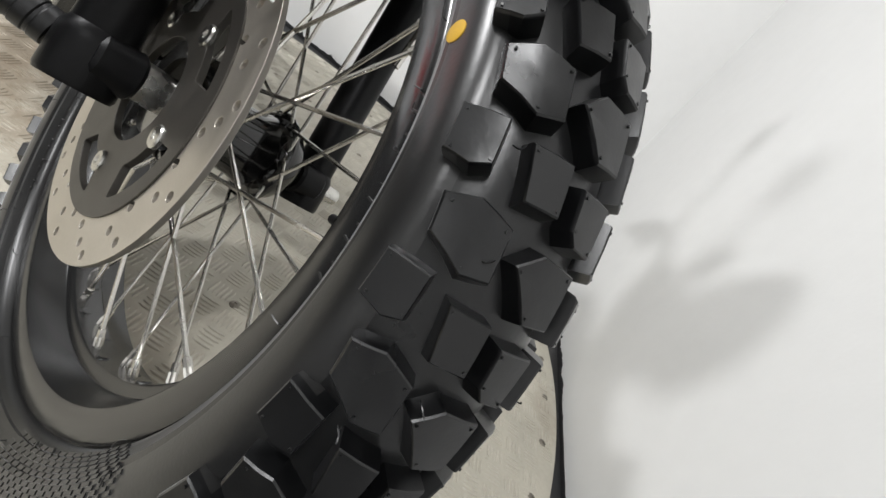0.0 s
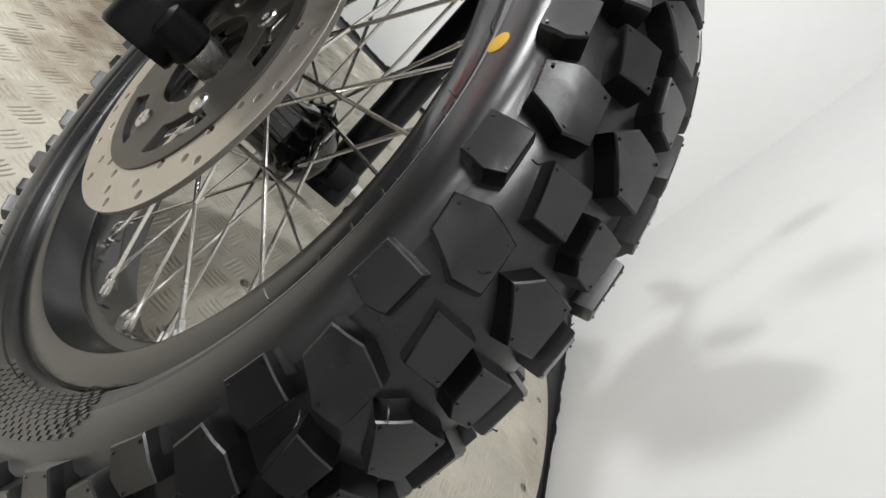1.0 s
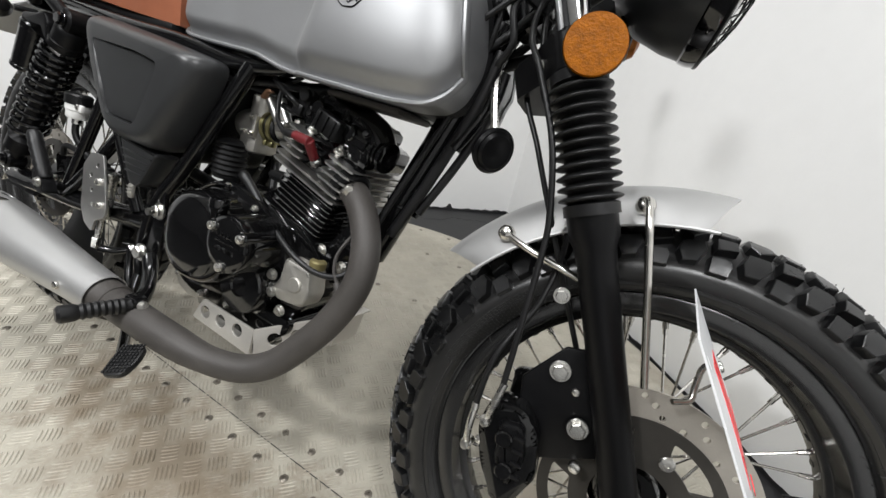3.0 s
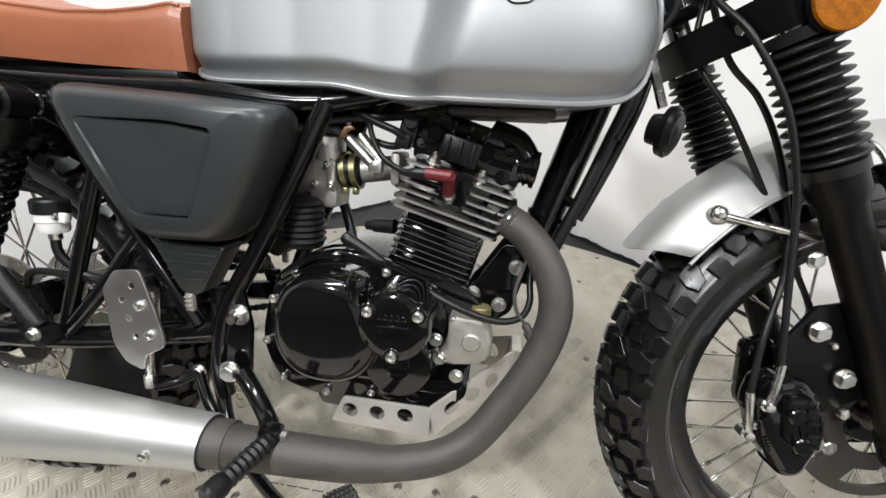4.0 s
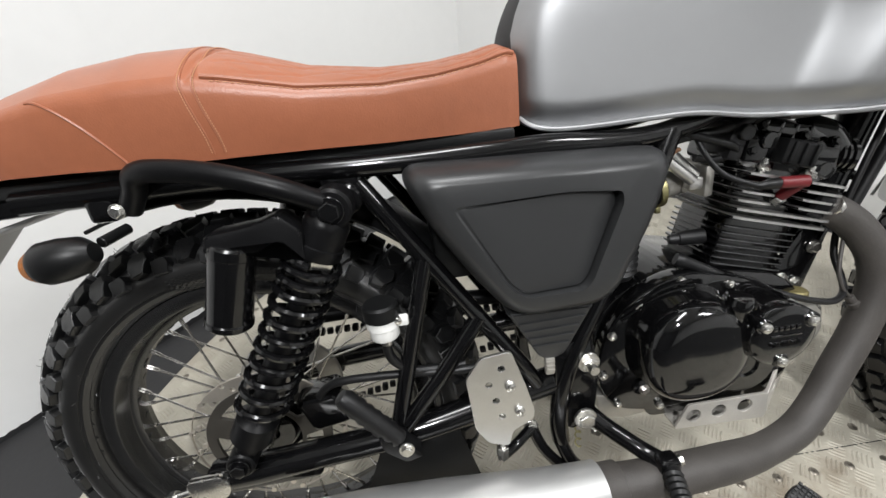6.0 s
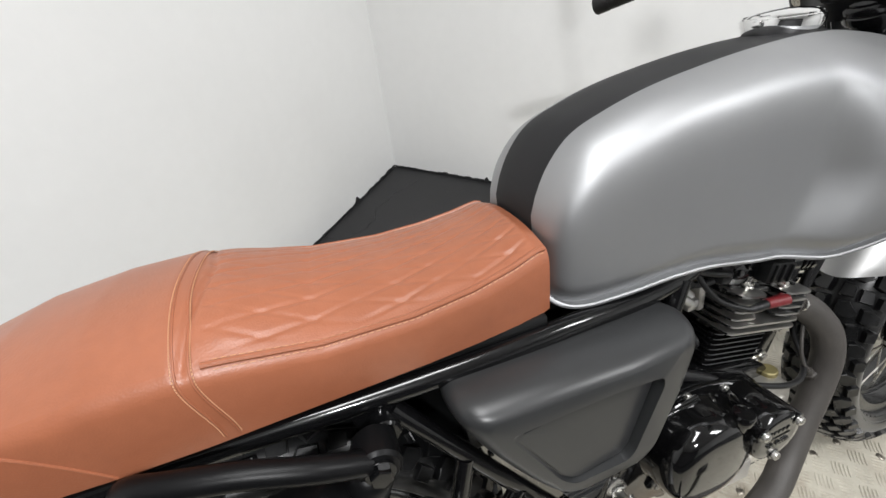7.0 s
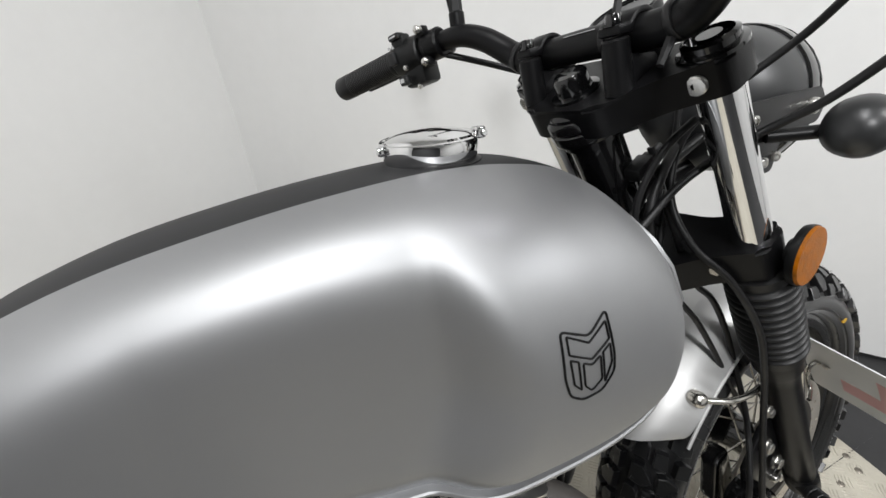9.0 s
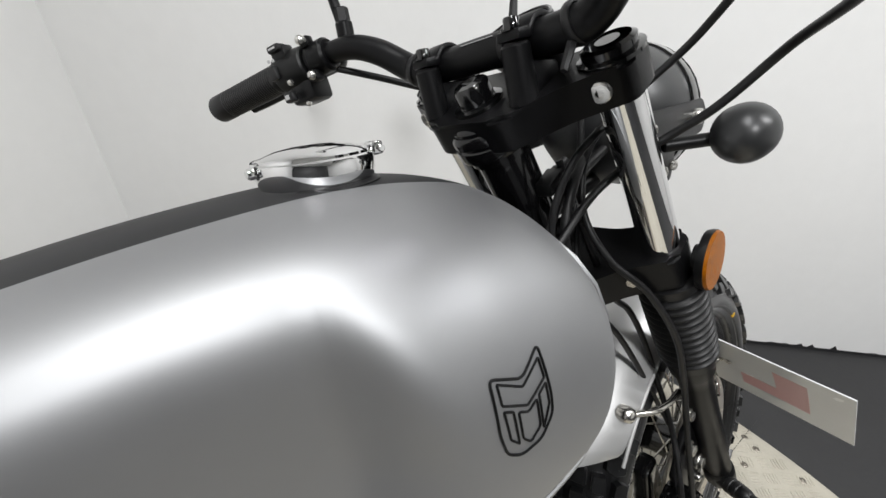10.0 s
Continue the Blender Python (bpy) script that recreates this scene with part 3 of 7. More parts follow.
        # bars where the moulded writing stands
        for t0 in (0.30, 0.38, 0.46, 0.56, 0.64, 2.3, 2.38, 2.46, 2.54, 3.9, 4.0, 4.1, 4.2, 5.6, 5.7):
            m = Matrix.Translation((math.cos(t0) * 0.2485, side * wall_y(0.2485), math.sin(t0) * 0.2485)) @ Matrix.Rotation(-t0, 4, "Y") @ Matrix.Rotation(0.35, 4, "Y")
            for dz in (-0.004, 0.004):
                brick(bm, (0.0060, 0.0012, 0.0010), m @ Matrix.Translation((0, 0, dz)))
            brick(bm, (0.0010, 0.0012, 0.009), m @ Matrix.Translation((0.003, 0, 0)))
    mesh = to_mesh("tyre", bm, 28)
    # the walls take the lighter rubber with the stronger grazing sheen
    mesh.materials.append(M["rubber"])
    mesh.materials.append(M["sidewall"])
    for f in mesh.polygons:
        if math.hypot(f.center.x, f.center.z) < 0.2845:
            f.material_index = 1
    return mesh


def smooth_step(a, b, x):
    t = min(max((x - a) / (b - a), 0), 1)
    return t * t * (3 - 2 * t)


def rim_mesh():
    bm = bmesh.new()
    half = [(0.2350, 0.0300), (0.2380, 0.0345), (0.2415, 0.0352), (0.2430, 0.0370), (0.2428, 0.0390), (0.2405, 0.0400), (0.2238, 0.0392), (0.2224, 0.0382), (0.2176, 0.0148), (0.2166, 0.0136), (0.2096, 0.0120), (0.2078, 0.0104)]
    prof = [(r, -y) for r, y in half] + [(0.2065, 0.0)] + [(r, y) for r, y in half[::-1]] + [(0.2250, 0.0100), (0.2240, 0.0), (0.2250, -0.0100), (0.2350, -0.0300)]
    lathe(bm, (0, 0, 0), (0, 1, 0), prof, 96)
    for k in range(36):
        t = 2 * math.pi * (k + 0.25) / 36
        y = 0.004 if k % 2 else -0.004
        p = Vector((math.cos(t) * 0.2075, y, math.sin(t) * 0.2075))
        lathe(bm, p, -p, [(0.0058, -0.004), (0.0056, 0.0005), (0.004, 0.0016), (0, 0.0016)], 10)
    return to_mesh("wheel", bm, 35)


def spoke_mesh(side, lean):
    """From the hub's flange to the rim, with a bend at the hub and a nipple at the rim."""
    bm = bmesh.new()
    end_t = 0.0
    start_t = lean
    p0 = Vector((math.cos(start_t) * 0.036, side * 0.034, math.sin(start_t) * 0.036))
    p1 = Vector((math.cos(end_t) * 0.2085, side * 0.004, math.sin(end_t) * 0.2085))
    d = (p1 - p0).normalized()
    rod(bm, p0, p1, 0.0017, seg=8, c=0)
    rod(bm, p0 + Vector((0, side * 0.003, 0)), p0 - Vector((0, side * 0.004, 0)), 0.0028, seg=8)
    rod(bm, p1 - d * 0.017, p1, 0.0029, seg=8)
    rod(bm, p1 - d * 0.010, p1 - d * 0.002, 0.0036, seg=4, c=0.0002)
    return to_mesh("spoke", bm, 30)


SPOKES = [spoke_mesh(s, l) for s in (-1, 1) for l in (1.25, -1.25)]
for sp in SPOKES:
    sp.materials.append(M["spoke"])
RIM = rim_mesh()
TYRE = tyre_mesh(4)


def hub(parent):
    bm = bmesh.new()
    lathe(bm, (0, 0, 0), (0, 1, 0), [(0.012, -0.056), (0.034, -0.056), (0.038, -0.048), (0.040, -0.041), (0.047, -0.039), (0.048, -0.035), (0.046, -0.031), (0.037, -0.026), (0.033, -0.014), (0.032, 0.0), (0.033, 0.014), (0.037, 0.026), (0.046, 0.031), (0.048, 0.035), (0.047, 0.039), (0.040, 0.042), (0.038, 0.052), (0.030, 0.060), (0.012, 0.060)], 32)
    return part("hub", bm, M["gloss"], parent, "gloss black hub")


def brake_disc(parent, y, r_out, r_in, sign=-1, turn=0.0):
    ring_holes = [circle(0, 0, r_in, 72)]
    for k in range(15):
        t = turn + 2 * math.pi * k / 15
        for dr, dt in ((-0.002, 0.0), (0.010, 0.10), (-0.012, 0.19)) if k % 3 else ((-0.009, 0.0), (0.003, 0.09), (0.012, 0.19)):
            r = (r_out + r_in) / 2 + dr
            ring_holes.append(circle(math.cos(t + dt) * r, math.sin(t + dt) * r, 0.0041, 12))
    m = Matrix.Translation((0, y, 0)) @ SIDE
    disc = link("brake_disc", holed("brake_disc", circle(0, 0, r_out, 96), ring_holes, 0.0036, 0.0003), M["disc"], parent, "drilled steel brake disc with black carrier", m)
    holes = [circle(0, 0, 0.046, 40)]
    for k in range(5):
        t0 = turn + 2 * math.pi * (k + 0.5) / 5
        a = 0.40
        slot = [(math.cos(t0 + a * s) * (r_in - 0.009), math.sin(t0 + a * s) * (r_in - 0.009)) for s in np.linspace(-1, 1, 10)]
        slot += [(math.cos(t0 + a * 0.72 * s) * (r_in - 0.034), math.sin(t0 + a * 0.72 * s) * (r_in - 0.034)) for s in np.linspace(1, -1, 8)]
        holes.append(rounded(slot, 0.004, 2))
    link("carrier", holed("carrier", circle(0, 0, r_in + 0.004, 80), holes, 0.0044, 0.0004), M["carrier"], disc, "dark grey disc carrier", Matrix.Translation((0, 0, 0.001)))
    return disc


def wheel(name, centre, m, label, front):
    big = FRONT_SCALE if front else 1.0
    place = m @ Matrix.Translation(centre)
    turn = Matrix.Rotation(0.0 if front else 1.1, 4, "Y")
    rim_data = RIM.copy()
    rim_data.transform(Matrix.Scale(big, 4))
    ob = link(name, rim_data, M["rim"], motorcycle, label, place)
    tyre_data = TYRE.copy()
    tyre_data.transform(Matrix.Scale(big, 4))
    # the tyre flattens where it stands on the turntable
    to_world = motorcycle.matrix_world @ place @ turn
    back = to_world.inverted()
    for v in tyre_data.vertices:
        w = to_world @ v.co
        if w.z < 0.001:
            w.z = 0.001
            v.co = back @ w
    tyre = link("tyre", tyre_data, M["rubber"], ob, "knobbly black off-road tyre")
    tyre.matrix_local = turn
    hub(ob)
    for k in range(36):
        i = (k % 2) * 2 + (k // 2) % 2
        link("spoke", SPOKES[i], None, ob, "", Matrix.Rotation(2 * math.pi * (k + 0.25) / 36, 4, "Y") @ Matrix.Scale(big, 4))
    return ob


FRONT_SCALE = 1.022
front_wheel = wheel("front_wheel", FRONT_AXLE, STEER, "spoked front wheel with black rim", True)
rear_wheel = wheel("rear_wheel", REAR_AXLE, Matrix.Identity(4), "spoked rear wheel with black rim", False)
brake_disc(front_wheel, -0.062, 0.141, 0.102, turn=0.35)
for k in range(5):
    t = 0.02 - 2 * math.pi * k / 5
    bolt(front_wheel, (math.cos(t) * 0.068, -0.0655, math.sin(t) * 0.068), r=0.0078, mesh=DISC_BOLT, name="disc_bolt")
brake_disc(rear_wheel, -0.058, 0.110, 0.085, turn=0.2)
dot_bm = bmesh.new()
DOT_TURN = radians(43.1)
outward = Vector((math.cos(DOT_TURN), 0, math.sin(DOT_TURN)))
lathe(dot_bm, (0, 0, 0), outward * -0.24 + Vector((0, -1, 0)), [(0, -0.002), (0.0055, -0.002), (0.0055, 0.0004), (0.0040, 0.0008), (0, 0.0009)], 24)
part("paint_dot", dot_bm, M["yellow"], front_wheel, "yellow balance dot", Matrix.Translation((outward * 0.2612 + Vector((0, -0.0562, 0))) * FRONT_SCALE))
# valve stem
bm = bmesh.new()
vt = radians(20)
rod(bm, (math.cos(vt) * 0.209, 0, math.sin(vt) * 0.209), (math.cos(vt) * 0.178, 0, math.sin(vt) * 0.178), 0.0035, seg=12)
part("valve", bm, M["satin"], front_wheel, "black capped tyre valve")

# ---- axles ----
bm = bmesh.new()
rod(bm, FRONT_AXLE + Vector((0, -0.085, 0)), FRONT_AXLE + Vector((0, -0.052, 0)), 0.016, seg=24)
rod(bm, FRONT_AXLE + Vector((0, -0.053, 0)), FRONT_AXLE + Vector((0, 0.135, 0)), 0.009, seg=18)
part("front_axle", bm, M["steel"], motorcycle, "zinc plated front axle spacer", STEER)
bm = bmesh.new()
rod(bm, REAR_AXLE + Vector((0, -0.125, 0)), REAR_AXLE + Vector((0, 0.125, 0)), 0.008, seg=18)
rod(bm, REAR_AXLE + Vector((0, -0.128, 0)), REAR_AXLE + Vector((0, -0.112, 0)), 0.014, seg=6)
part("rear_axle", bm, M["steel"], motorcycle)

# ---- fork ----
def fork_leg(side):
    y = 0.1 * side
    bm = bmesh.new()
    top, low = forkline(0.985, y), forkline(0.60, y)
    rod(bm, low, top, 0.0185, seg=32)
    part("fork_tube", bm, M["chrome"], motorcycle, "polished chrome fork tube", STEER)
    bm = bmesh.new()
    d = (forkline(0.30, y) - forkline(0.62, y)).normalized()
    start = forkline(0.635, y)
    length = (forkline(0.318, y) - start).length
    lathe(bm, start, d, [(0, 0), (0.0255, 0), (0.0272, 0.002), (0.0272, 0.032), (0.0228, 0.044), (0.0212, 0.065), (0.0205, length * 0.6), (0.0205, length - 0.05), (0.0205, length - 0.006), (0.018, length), (0, length)], 32)
    leg = part("fork_leg", bm, M["satin"], motorcycle, "satin black lower fork leg", STEER)
    # axle clamp at the foot of the leg
    bm = bmesh.new()
    foot = forkline(0.332, y)
    lathe(bm, foot, d, [(0, 0), (0.0205, 0), (0.0235, 0.006), (0.0240, 0.012), (0.0240, 0.040), (0.0225, 0.0435), (0, 0.0435)], 32)
    rod(bm, FRONT_AXLE + Vector((0, y - side * 0.026, 0)), FRONT_AXLE + Vector((0, y + side * 0.004, 0)), 0.019, seg=24)
    part("axle_clamp", bm, M["satin"], leg)
    # bellows
    bm = bmesh.new()
    s = forkline(0.765, y)
    length = (forkline(0.63, y) - s).length
    n, prof = 11, [(0.022, 0), (0.0300, 0.001), (0.0300, 0.012)]
    pitch = (length - 0.022) / n
    for k in range(n):
        h = 0.012 + k * pitch
        prof += [(0.0232, h + pitch * 0.08), (0.0245, h + pitch * 0.22), (0.0310, h + pitch * 0.38), (0.0338, h + pitch * 0.52), (0.0344, h + pitch * 0.62), (0.0336, h + pitch * 0.73), (0.0300, h + pitch * 0.85), (0.0245, h + pitch * 0.96)]
    prof += [(0.0300, length - 0.008), (0.0300, length + 0.004), (0.025, length + 0.004)]
    lathe(bm, s, d, prof, 40)
    part("fork_gaiter", bm, M["soft_rubber"], motorcycle, "ribbed black rubber fork gaiter", STEER, smooth=60)
    return leg


right_leg, left_leg = fork_leg(-1), fork_leg(1)
p = FRONT_AXLE + Vector((-0.024, -0.118, -0.012))
bm = bmesh.new()
lathe(bm, p + Vector((0.004, 0.010, 0)), Vector((-0.36, -0.93, 0.05)), [(0, 0), (0.0125, 0), (0.0125, 0.012), (0.0140, 0.013), (0.0140, 0.020), (0.0132, 0.021), (0.0132, 0.023), (0.0140, 0.024), (0.0140, 0.031), (0.0130, 0.032), (0.0130, 0.034), (0.0136, 0.035), (0.0128, 0.043), (0.0108, 0.048), (0.0100, 0.049), (0.0100, 0.056), (0.0085, 0.058), (0, 0.058)], 24)
part("axle_bobbin", bm, M["soft_rubber"], motorcycle, "ribbed black rubber axle bobbin", STEER)


def yoke(name, z, thick, reach, label):
    """A fork clamp across both tubes and the stem; its plate lies square to the steering axis."""
    c = STEM + STEER_AXIS * ((z - STEM.z) / STEER_AXIS.z)
    ahead = Vector((math.cos(RAKE), 0, math.sin(RAKE)))
    m = Matrix((ahead, Vector((0, 1, 0)), STEER_AXIS)).transposed().to_4x4()
    m.translation = c
    off = 0.045
    outline = [(off + 0.020, -0.121), (off + 0.029, -0.10), (off + 0.024, -0.074), (0.060, -0.050), (0.060, 0.050), (off + 0.024, 0.074), (off + 0.029, 0.10), (off + 0.020, 0.121), (off - 0.018, 0.122), (off - 0.027, 0.104), (off - 0.040, 0.080), (-0.028, 0.042), (-0.031, -0.042), (off - 0.040, -0.080), (off - 0.027, -0.104), (off - 0.018, -0.122)]
    bm = bmesh.new()
    lo = [bm.verts.new((x, y, -thick / 2)) for x, y in rounded(outline, 0.012, 3)]
    hi = [bm.verts.new((v.co.x, v.co.y, thick / 2)) for v in lo]
    n = len(lo)
    bm.faces.new(lo[::-1])
    top = bm.faces.new(hi)
    for k in range(n):
        bm.faces.new((lo[k], lo[(k + 1) % n], hi[(k + 1) % n], hi[k]))
    bmesh.ops.bevel(bm, geom=list(top.edges), offset=0.004, segments=2, affect="EDGES")
    return part(name, bm, M["satin"], motorcycle, label, STEER @ m), m


top_yoke, YM = yoke("top_yoke", 0.949, 0.030, 0, "satin black top fork clamp")
low_yoke, YL = yoke("bottom_yoke", 0.765, 0.040, 0, "satin black bottom fork clamp")
# clamp bolts, fork caps, stem nut
for side in (-1, 1):
    bolt(top_yoke, (0.0165, side * 0.101, 0.0), (-1, side * 0.12, 0), 0.0074, DISC_BOLT, "pinch_bolt")
    bolt(low_yoke, (0.010, side * 0.082, 0.0), (-1, side * 0.3, 0), 0.0075, BOLT, "pinch_bolt")
    bm = bmesh.new()
    lathe(bm, (0.045, side * 0.1, 0.014), (0, 0, 1), [(0, 0), (0.025, 0), (0.025, 0.003), (0.0205, 0.004), (0.0205, 0.010), (0.017, 0.012), (0.017, 0.007), (0.009, 0.007), (0.009, 0.012), (0, 0.012)], 28)
    part("fork_cap", bm, M["gloss"], top_yoke, "gloss black fork cap")
bm = bmesh.new()
lathe(bm, (0, 0, 0.015), (0, 0, 1), [(0, 0), (0.023, 0), (0.023, 0.003), (0.017, 0.004)], 30)
lathe(bm, (0, 0, 0.019), (0, 0, 1), [(0.017, 0), (0.0165, 0.014), (0.014, 0.017), (0.008, 0.018), (0, 0.013)], 12)
part("stem_nut", bm, M["gloss"], top_yoke, "gloss black steering stem nut")
# head tube and stem
bm = bmesh.new()
rod(bm, STEM - STEER_AXIS * 0.165, STEM - STEER_AXIS * 0.022, 0.026, seg=28)
rod(bm, STEM - STEER_AXIS * 0.045, STEM - STEER_AXIS * 0.018, 0.033, seg=28)
lathe(bm, STEM - STEER_AXIS * 0.052, STEER_AXIS, [(0.026, -0.010), (0.030, -0.009), (0.030, -0.002), (0.036, 0), (0.0375, 0.004), (0.0375, 0.012), (0.035, 0.014), (0.037, 0.016), (0.037, 0.022), (0.034, 0.026), (0.026, 0.027)], 36)
part("steering_head", bm, M["frame"], motorcycle, "gloss black steering head tube")

# ---- handlebar ----
def bar_side(s):
    return [Vector((0.976, s * 0.08, 1.003)), Vector((0.977, s * 0.105, 1.010)), Vector((0.962, s * 0.135, 1.032)), Vector((0.946, s * 0.160, 1.043)), Vector((0.932, s * 0.190, 1.043)), Vector((0.917, s * 0.22, 1.038)), Vector((0.856, s * 0.362, 1.015))]


bm = bmesh.new()
pts = bar_side(-1)[::-1] + [Vector((0.976, 0, 1.003))] + bar_side(1)
tube(bm, pts, [0.011, 0.011, 0.0112, 0.0125, 0.0135, 0.014, 0.0143, 0.0143, 0.0143, 0.014, 0.0135, 0.0125, 0.0112, 0.011, 0.011], 20, 8)
handlebar = part("handlebar", bm, M["satin"], motorcycle, "satin black tapered handlebar", STEER)


def clamp_outline():
    arch = [(0.0192 * math.cos(a), 0.0192 * math.sin(a)) for a in np.linspace(0.42, math.pi - 0.42, 14)]
    under = [(0.0144 * math.cos(a), 0.0144 * math.sin(a)) for a in np.linspace(math.pi, 0, 14)]
    pts = [(0.0315, -0.001), (0.0315, 0.0065), (0.0195, 0.0075)] + arch + [(-0.0195, 0.0075), (-0.0315, 0.0065), (-0.0315, -0.001)] + under
    return [(0.976 + x, 1.003 + z) for x, z in pts]


for s in (-1, 1):
    y = s * 0.052
    bm = bmesh.new()
    for dx in (-0.0235, 0.0220):
        rod(bm, (0.982 + dx, y, 0.956), (0.976 + dx, y, 1.0008), 0.0122, 0.0112, seg=24)
    block(bm, (0.979, y, 0.973), (0.040, 0.018, 0.030), 0.004)
    riser = part("riser", bm, M["satin"], handlebar)
    bm = bmesh.new()
    prism(bm, clamp_outline(), y - 0.0105, y + 0.0105, 0.0016)
    part("bar_clamp", bm, M["satin"], handlebar, "satin black bar clamp")
    for dx in (-0.0250, 0.0250):
        bm = bmesh.new()
        lathe(bm, (0.976 + dx, y, 1.009), (0, 0, 1), [(0, 0), (0.0086, 0), (0.0086, 0.0014), (0.0064, 0.0016), (0.0064, 0.0085), (0.0058, 0.0094), (0.0036, 0.0094), (0.0034, 0.0045), (0, 0.0045)], 18)
        part("clamp_bolt", bm, M["gloss"], handlebar, "gloss black socket bolt")
# cable ties round the bar
for c, d, tail in (((0.9765, -0.090, 1.0055), (0.04, 1, -0.25), (-0.014, 0.000, -0.020)), ((0.9765, 0.092, 1.006), (0.04, -1, -0.25), (0.012, 0.0, -0.014)), ((0.976, -0.030, 1.003), (0, 1, 0), (0.010, 0.002, 0.030))):
    bm = bmesh.new()
    lathe(bm, Vector(c) - Vector(d) * 0.003, d, [(0.0136, 0), (0.0158, 0), (0.0162, 0.001), (0.0162, 0.005), (0.0158, 0.006), (0.0136, 0.006)], 28)
    t0 = Vector(c) + Vector(tail).normalized() * 0.013
    tube(bm, [t0, t0 + Vector(tail) * 0.5, t0 + Vector(tail)], [0.0042, 0.0036, 0.0030], 6, 3)
    part("cable_tie", bm, M["soft_rubber"], handlebar, "black cable tie")
# pale print on the bar's middle
bm = bmesh.new()
for k in range(9):
    block(bm, (0.9655, -0.018 + k * 0.0042, 1.0132), (0.0016, 0.0030, 0.0006), 0, None)
part("print", bm, M["grey_mark"], handlebar, "small pale unreadable print")


def grip(s):
    a, b = Vector((0.901, s * 0.258, 1.032)), Vector((0.851, s * 0.373, 1.013))
    d = b - a
    bm = bmesh.new()
    length = d.length
    prof = [(0.011, 0), (0.0165, 0.0), (0.0175, 0.004)]
    n = 26
    for k in range(n):
        h = 0.008 + k * (length - 0.036) / n
        prof += [(0.0163, h), (0.0170, h + 0.0016), (0.0163, h + 0.0030)]
    prof += [(0.0165, length - 0.026), (0.0172, length - 0.024), (0.0172, length - 0.003), (0.0155, length), (0, length)]
    lathe(bm, a, d, prof, 28)
    return part("grip", bm, M["soft_rubber"], handlebar, "ribbed black rubber grip")


grip(1)
grip(-1)


def switchgear(s):
    c = Vector((0.912, s * 0.234, 1.036))
    axis = Vector((-0.056, s * 0.129, -0.020)).normalized()
    up = Vector((0, 0, 1))
    side = axis.cross(up).normalized()
    up = side.cross(axis)
    m = Matrix((axis, side, up)).transposed().to_4x4()
    m.translation = c
    bm = bmesh.new()
    lathe(bm, (-0.022, 0, 0), (1, 0, 0), [(0, 0), (0.0185, 0), (0.0205, 0.002), (0.0210, 0.010), (0.0225, 0.022), (0.0225, 0.042), (0.0205, 0.045), (0, 0.045)], 28)
    block(bm, (-0.002, s * 0.006, -0.022), (0.038, 0.036, 0.034), 0.006)
    block(bm, (0.006, -s * 0.010, 0.018), (0.022, 0.018, 0.018), 0.004)
    box = part("switch_box", bm, M["plastic"], handlebar, "black plastic handlebar switch box", m)
    for p, size in (((0.016, -s * 0.022, 0.000), (0.012, 0.010, 0.016)), ((0.004, -s * 0.023, -0.030), (0.014, 0.010, 0.012)), ((0.006, -s * 0.017, 0.024), (0.018, 0.014, 0.008))):
        bm = bmesh.new()
        block(bm, p, size, 0.0025)
        part("switch", bm, M["soft_rubber"], box)
    for p in ((-0.004, -s * 0.0235, -0.016), (-0.008, -s * 0.010, -0.041)):
        bm = bmesh.new()
        lathe(bm, p, (0, -s, -0.2), [(0, 0), (0.0034, 0), (0.0032, 0.003), (0.002, 0.0036), (0, 0.0036)], 12)
        part("switch_screw", bm, M["steel"], box, "zinc screw")
    for p, size in (((0.005, -s * 0.0285, -0.030), (0.006, 0.0006, 0.005)), ((0.012, -s * 0.0222, 0.013), (0.003, 0.0012, 0.003)), ((0.019, -s * 0.0220, 0.014), (0.003, 0.0012, 0.003)), ((0.006, -s * 0.0245, 0.024), (0.010, 0.0006, 0.002))):
        bm = bmesh.new()
        block(bm, p, size, 0)
        part("marking", bm, M["grey_mark"], box)
    # the split clamp beside it, with two bright bolts
    bm = bmesh.new()
    lathe(bm, (-0.040, 0, 0), (1, 0, 0), [(0, 0), (0.0165, 0), (0.0175, 0.002), (0.0175, 0.013), (0.0165, 0.015), (0, 0.015)], 24)
    block(bm, (-0.032, -s * 0.010, 0.018), (0.013, 0.012, 0.012), 0.003)
    block(bm, (-0.032, -s * 0.012, -0.018), (0.013, 0.014, 0.012), 0.003)
    clamp = part("perch_clamp", bm, M["satin"], box, "black lever clamp with two bright bolts")
    for dz in (0.019, -0.018):
        bm = bmesh.new()
        lathe(bm, (-0.032, -s * 0.014, dz), (0, -s, 0.15), [(0, 0), (0.0052, 0), (0.0052, 0.006), (0.0042, 0.0085), (0.0022, 0.0098), (0, 0.010)], 16)
        part("clamp_screw", bm, M["steel"], box, "bright zinc bolt")
    # clutch or brake lever and its perch
    bm = bmesh.new()
    p = c - axis * 0.04
    rod(bm, p - axis * 0.012, p + axis * 0.012, 0.018, seg=20)
    tube(bm, [p + side * s * 0.0, p + side * 0.03 * s + up * -0.004, c + axis * 0.02 + side * 0.058 * s, c + axis * 0.12 + side * 0.07 * s, c + axis * 0.165 + side * 0.066 * s], [0.008, 0.008, 0.006, 0.006, 0.007], 10, 6)
    part("lever", bm, M["satin"], handlebar, "black hand lever")
    return box


switchgear(1)
switchgear(-1)


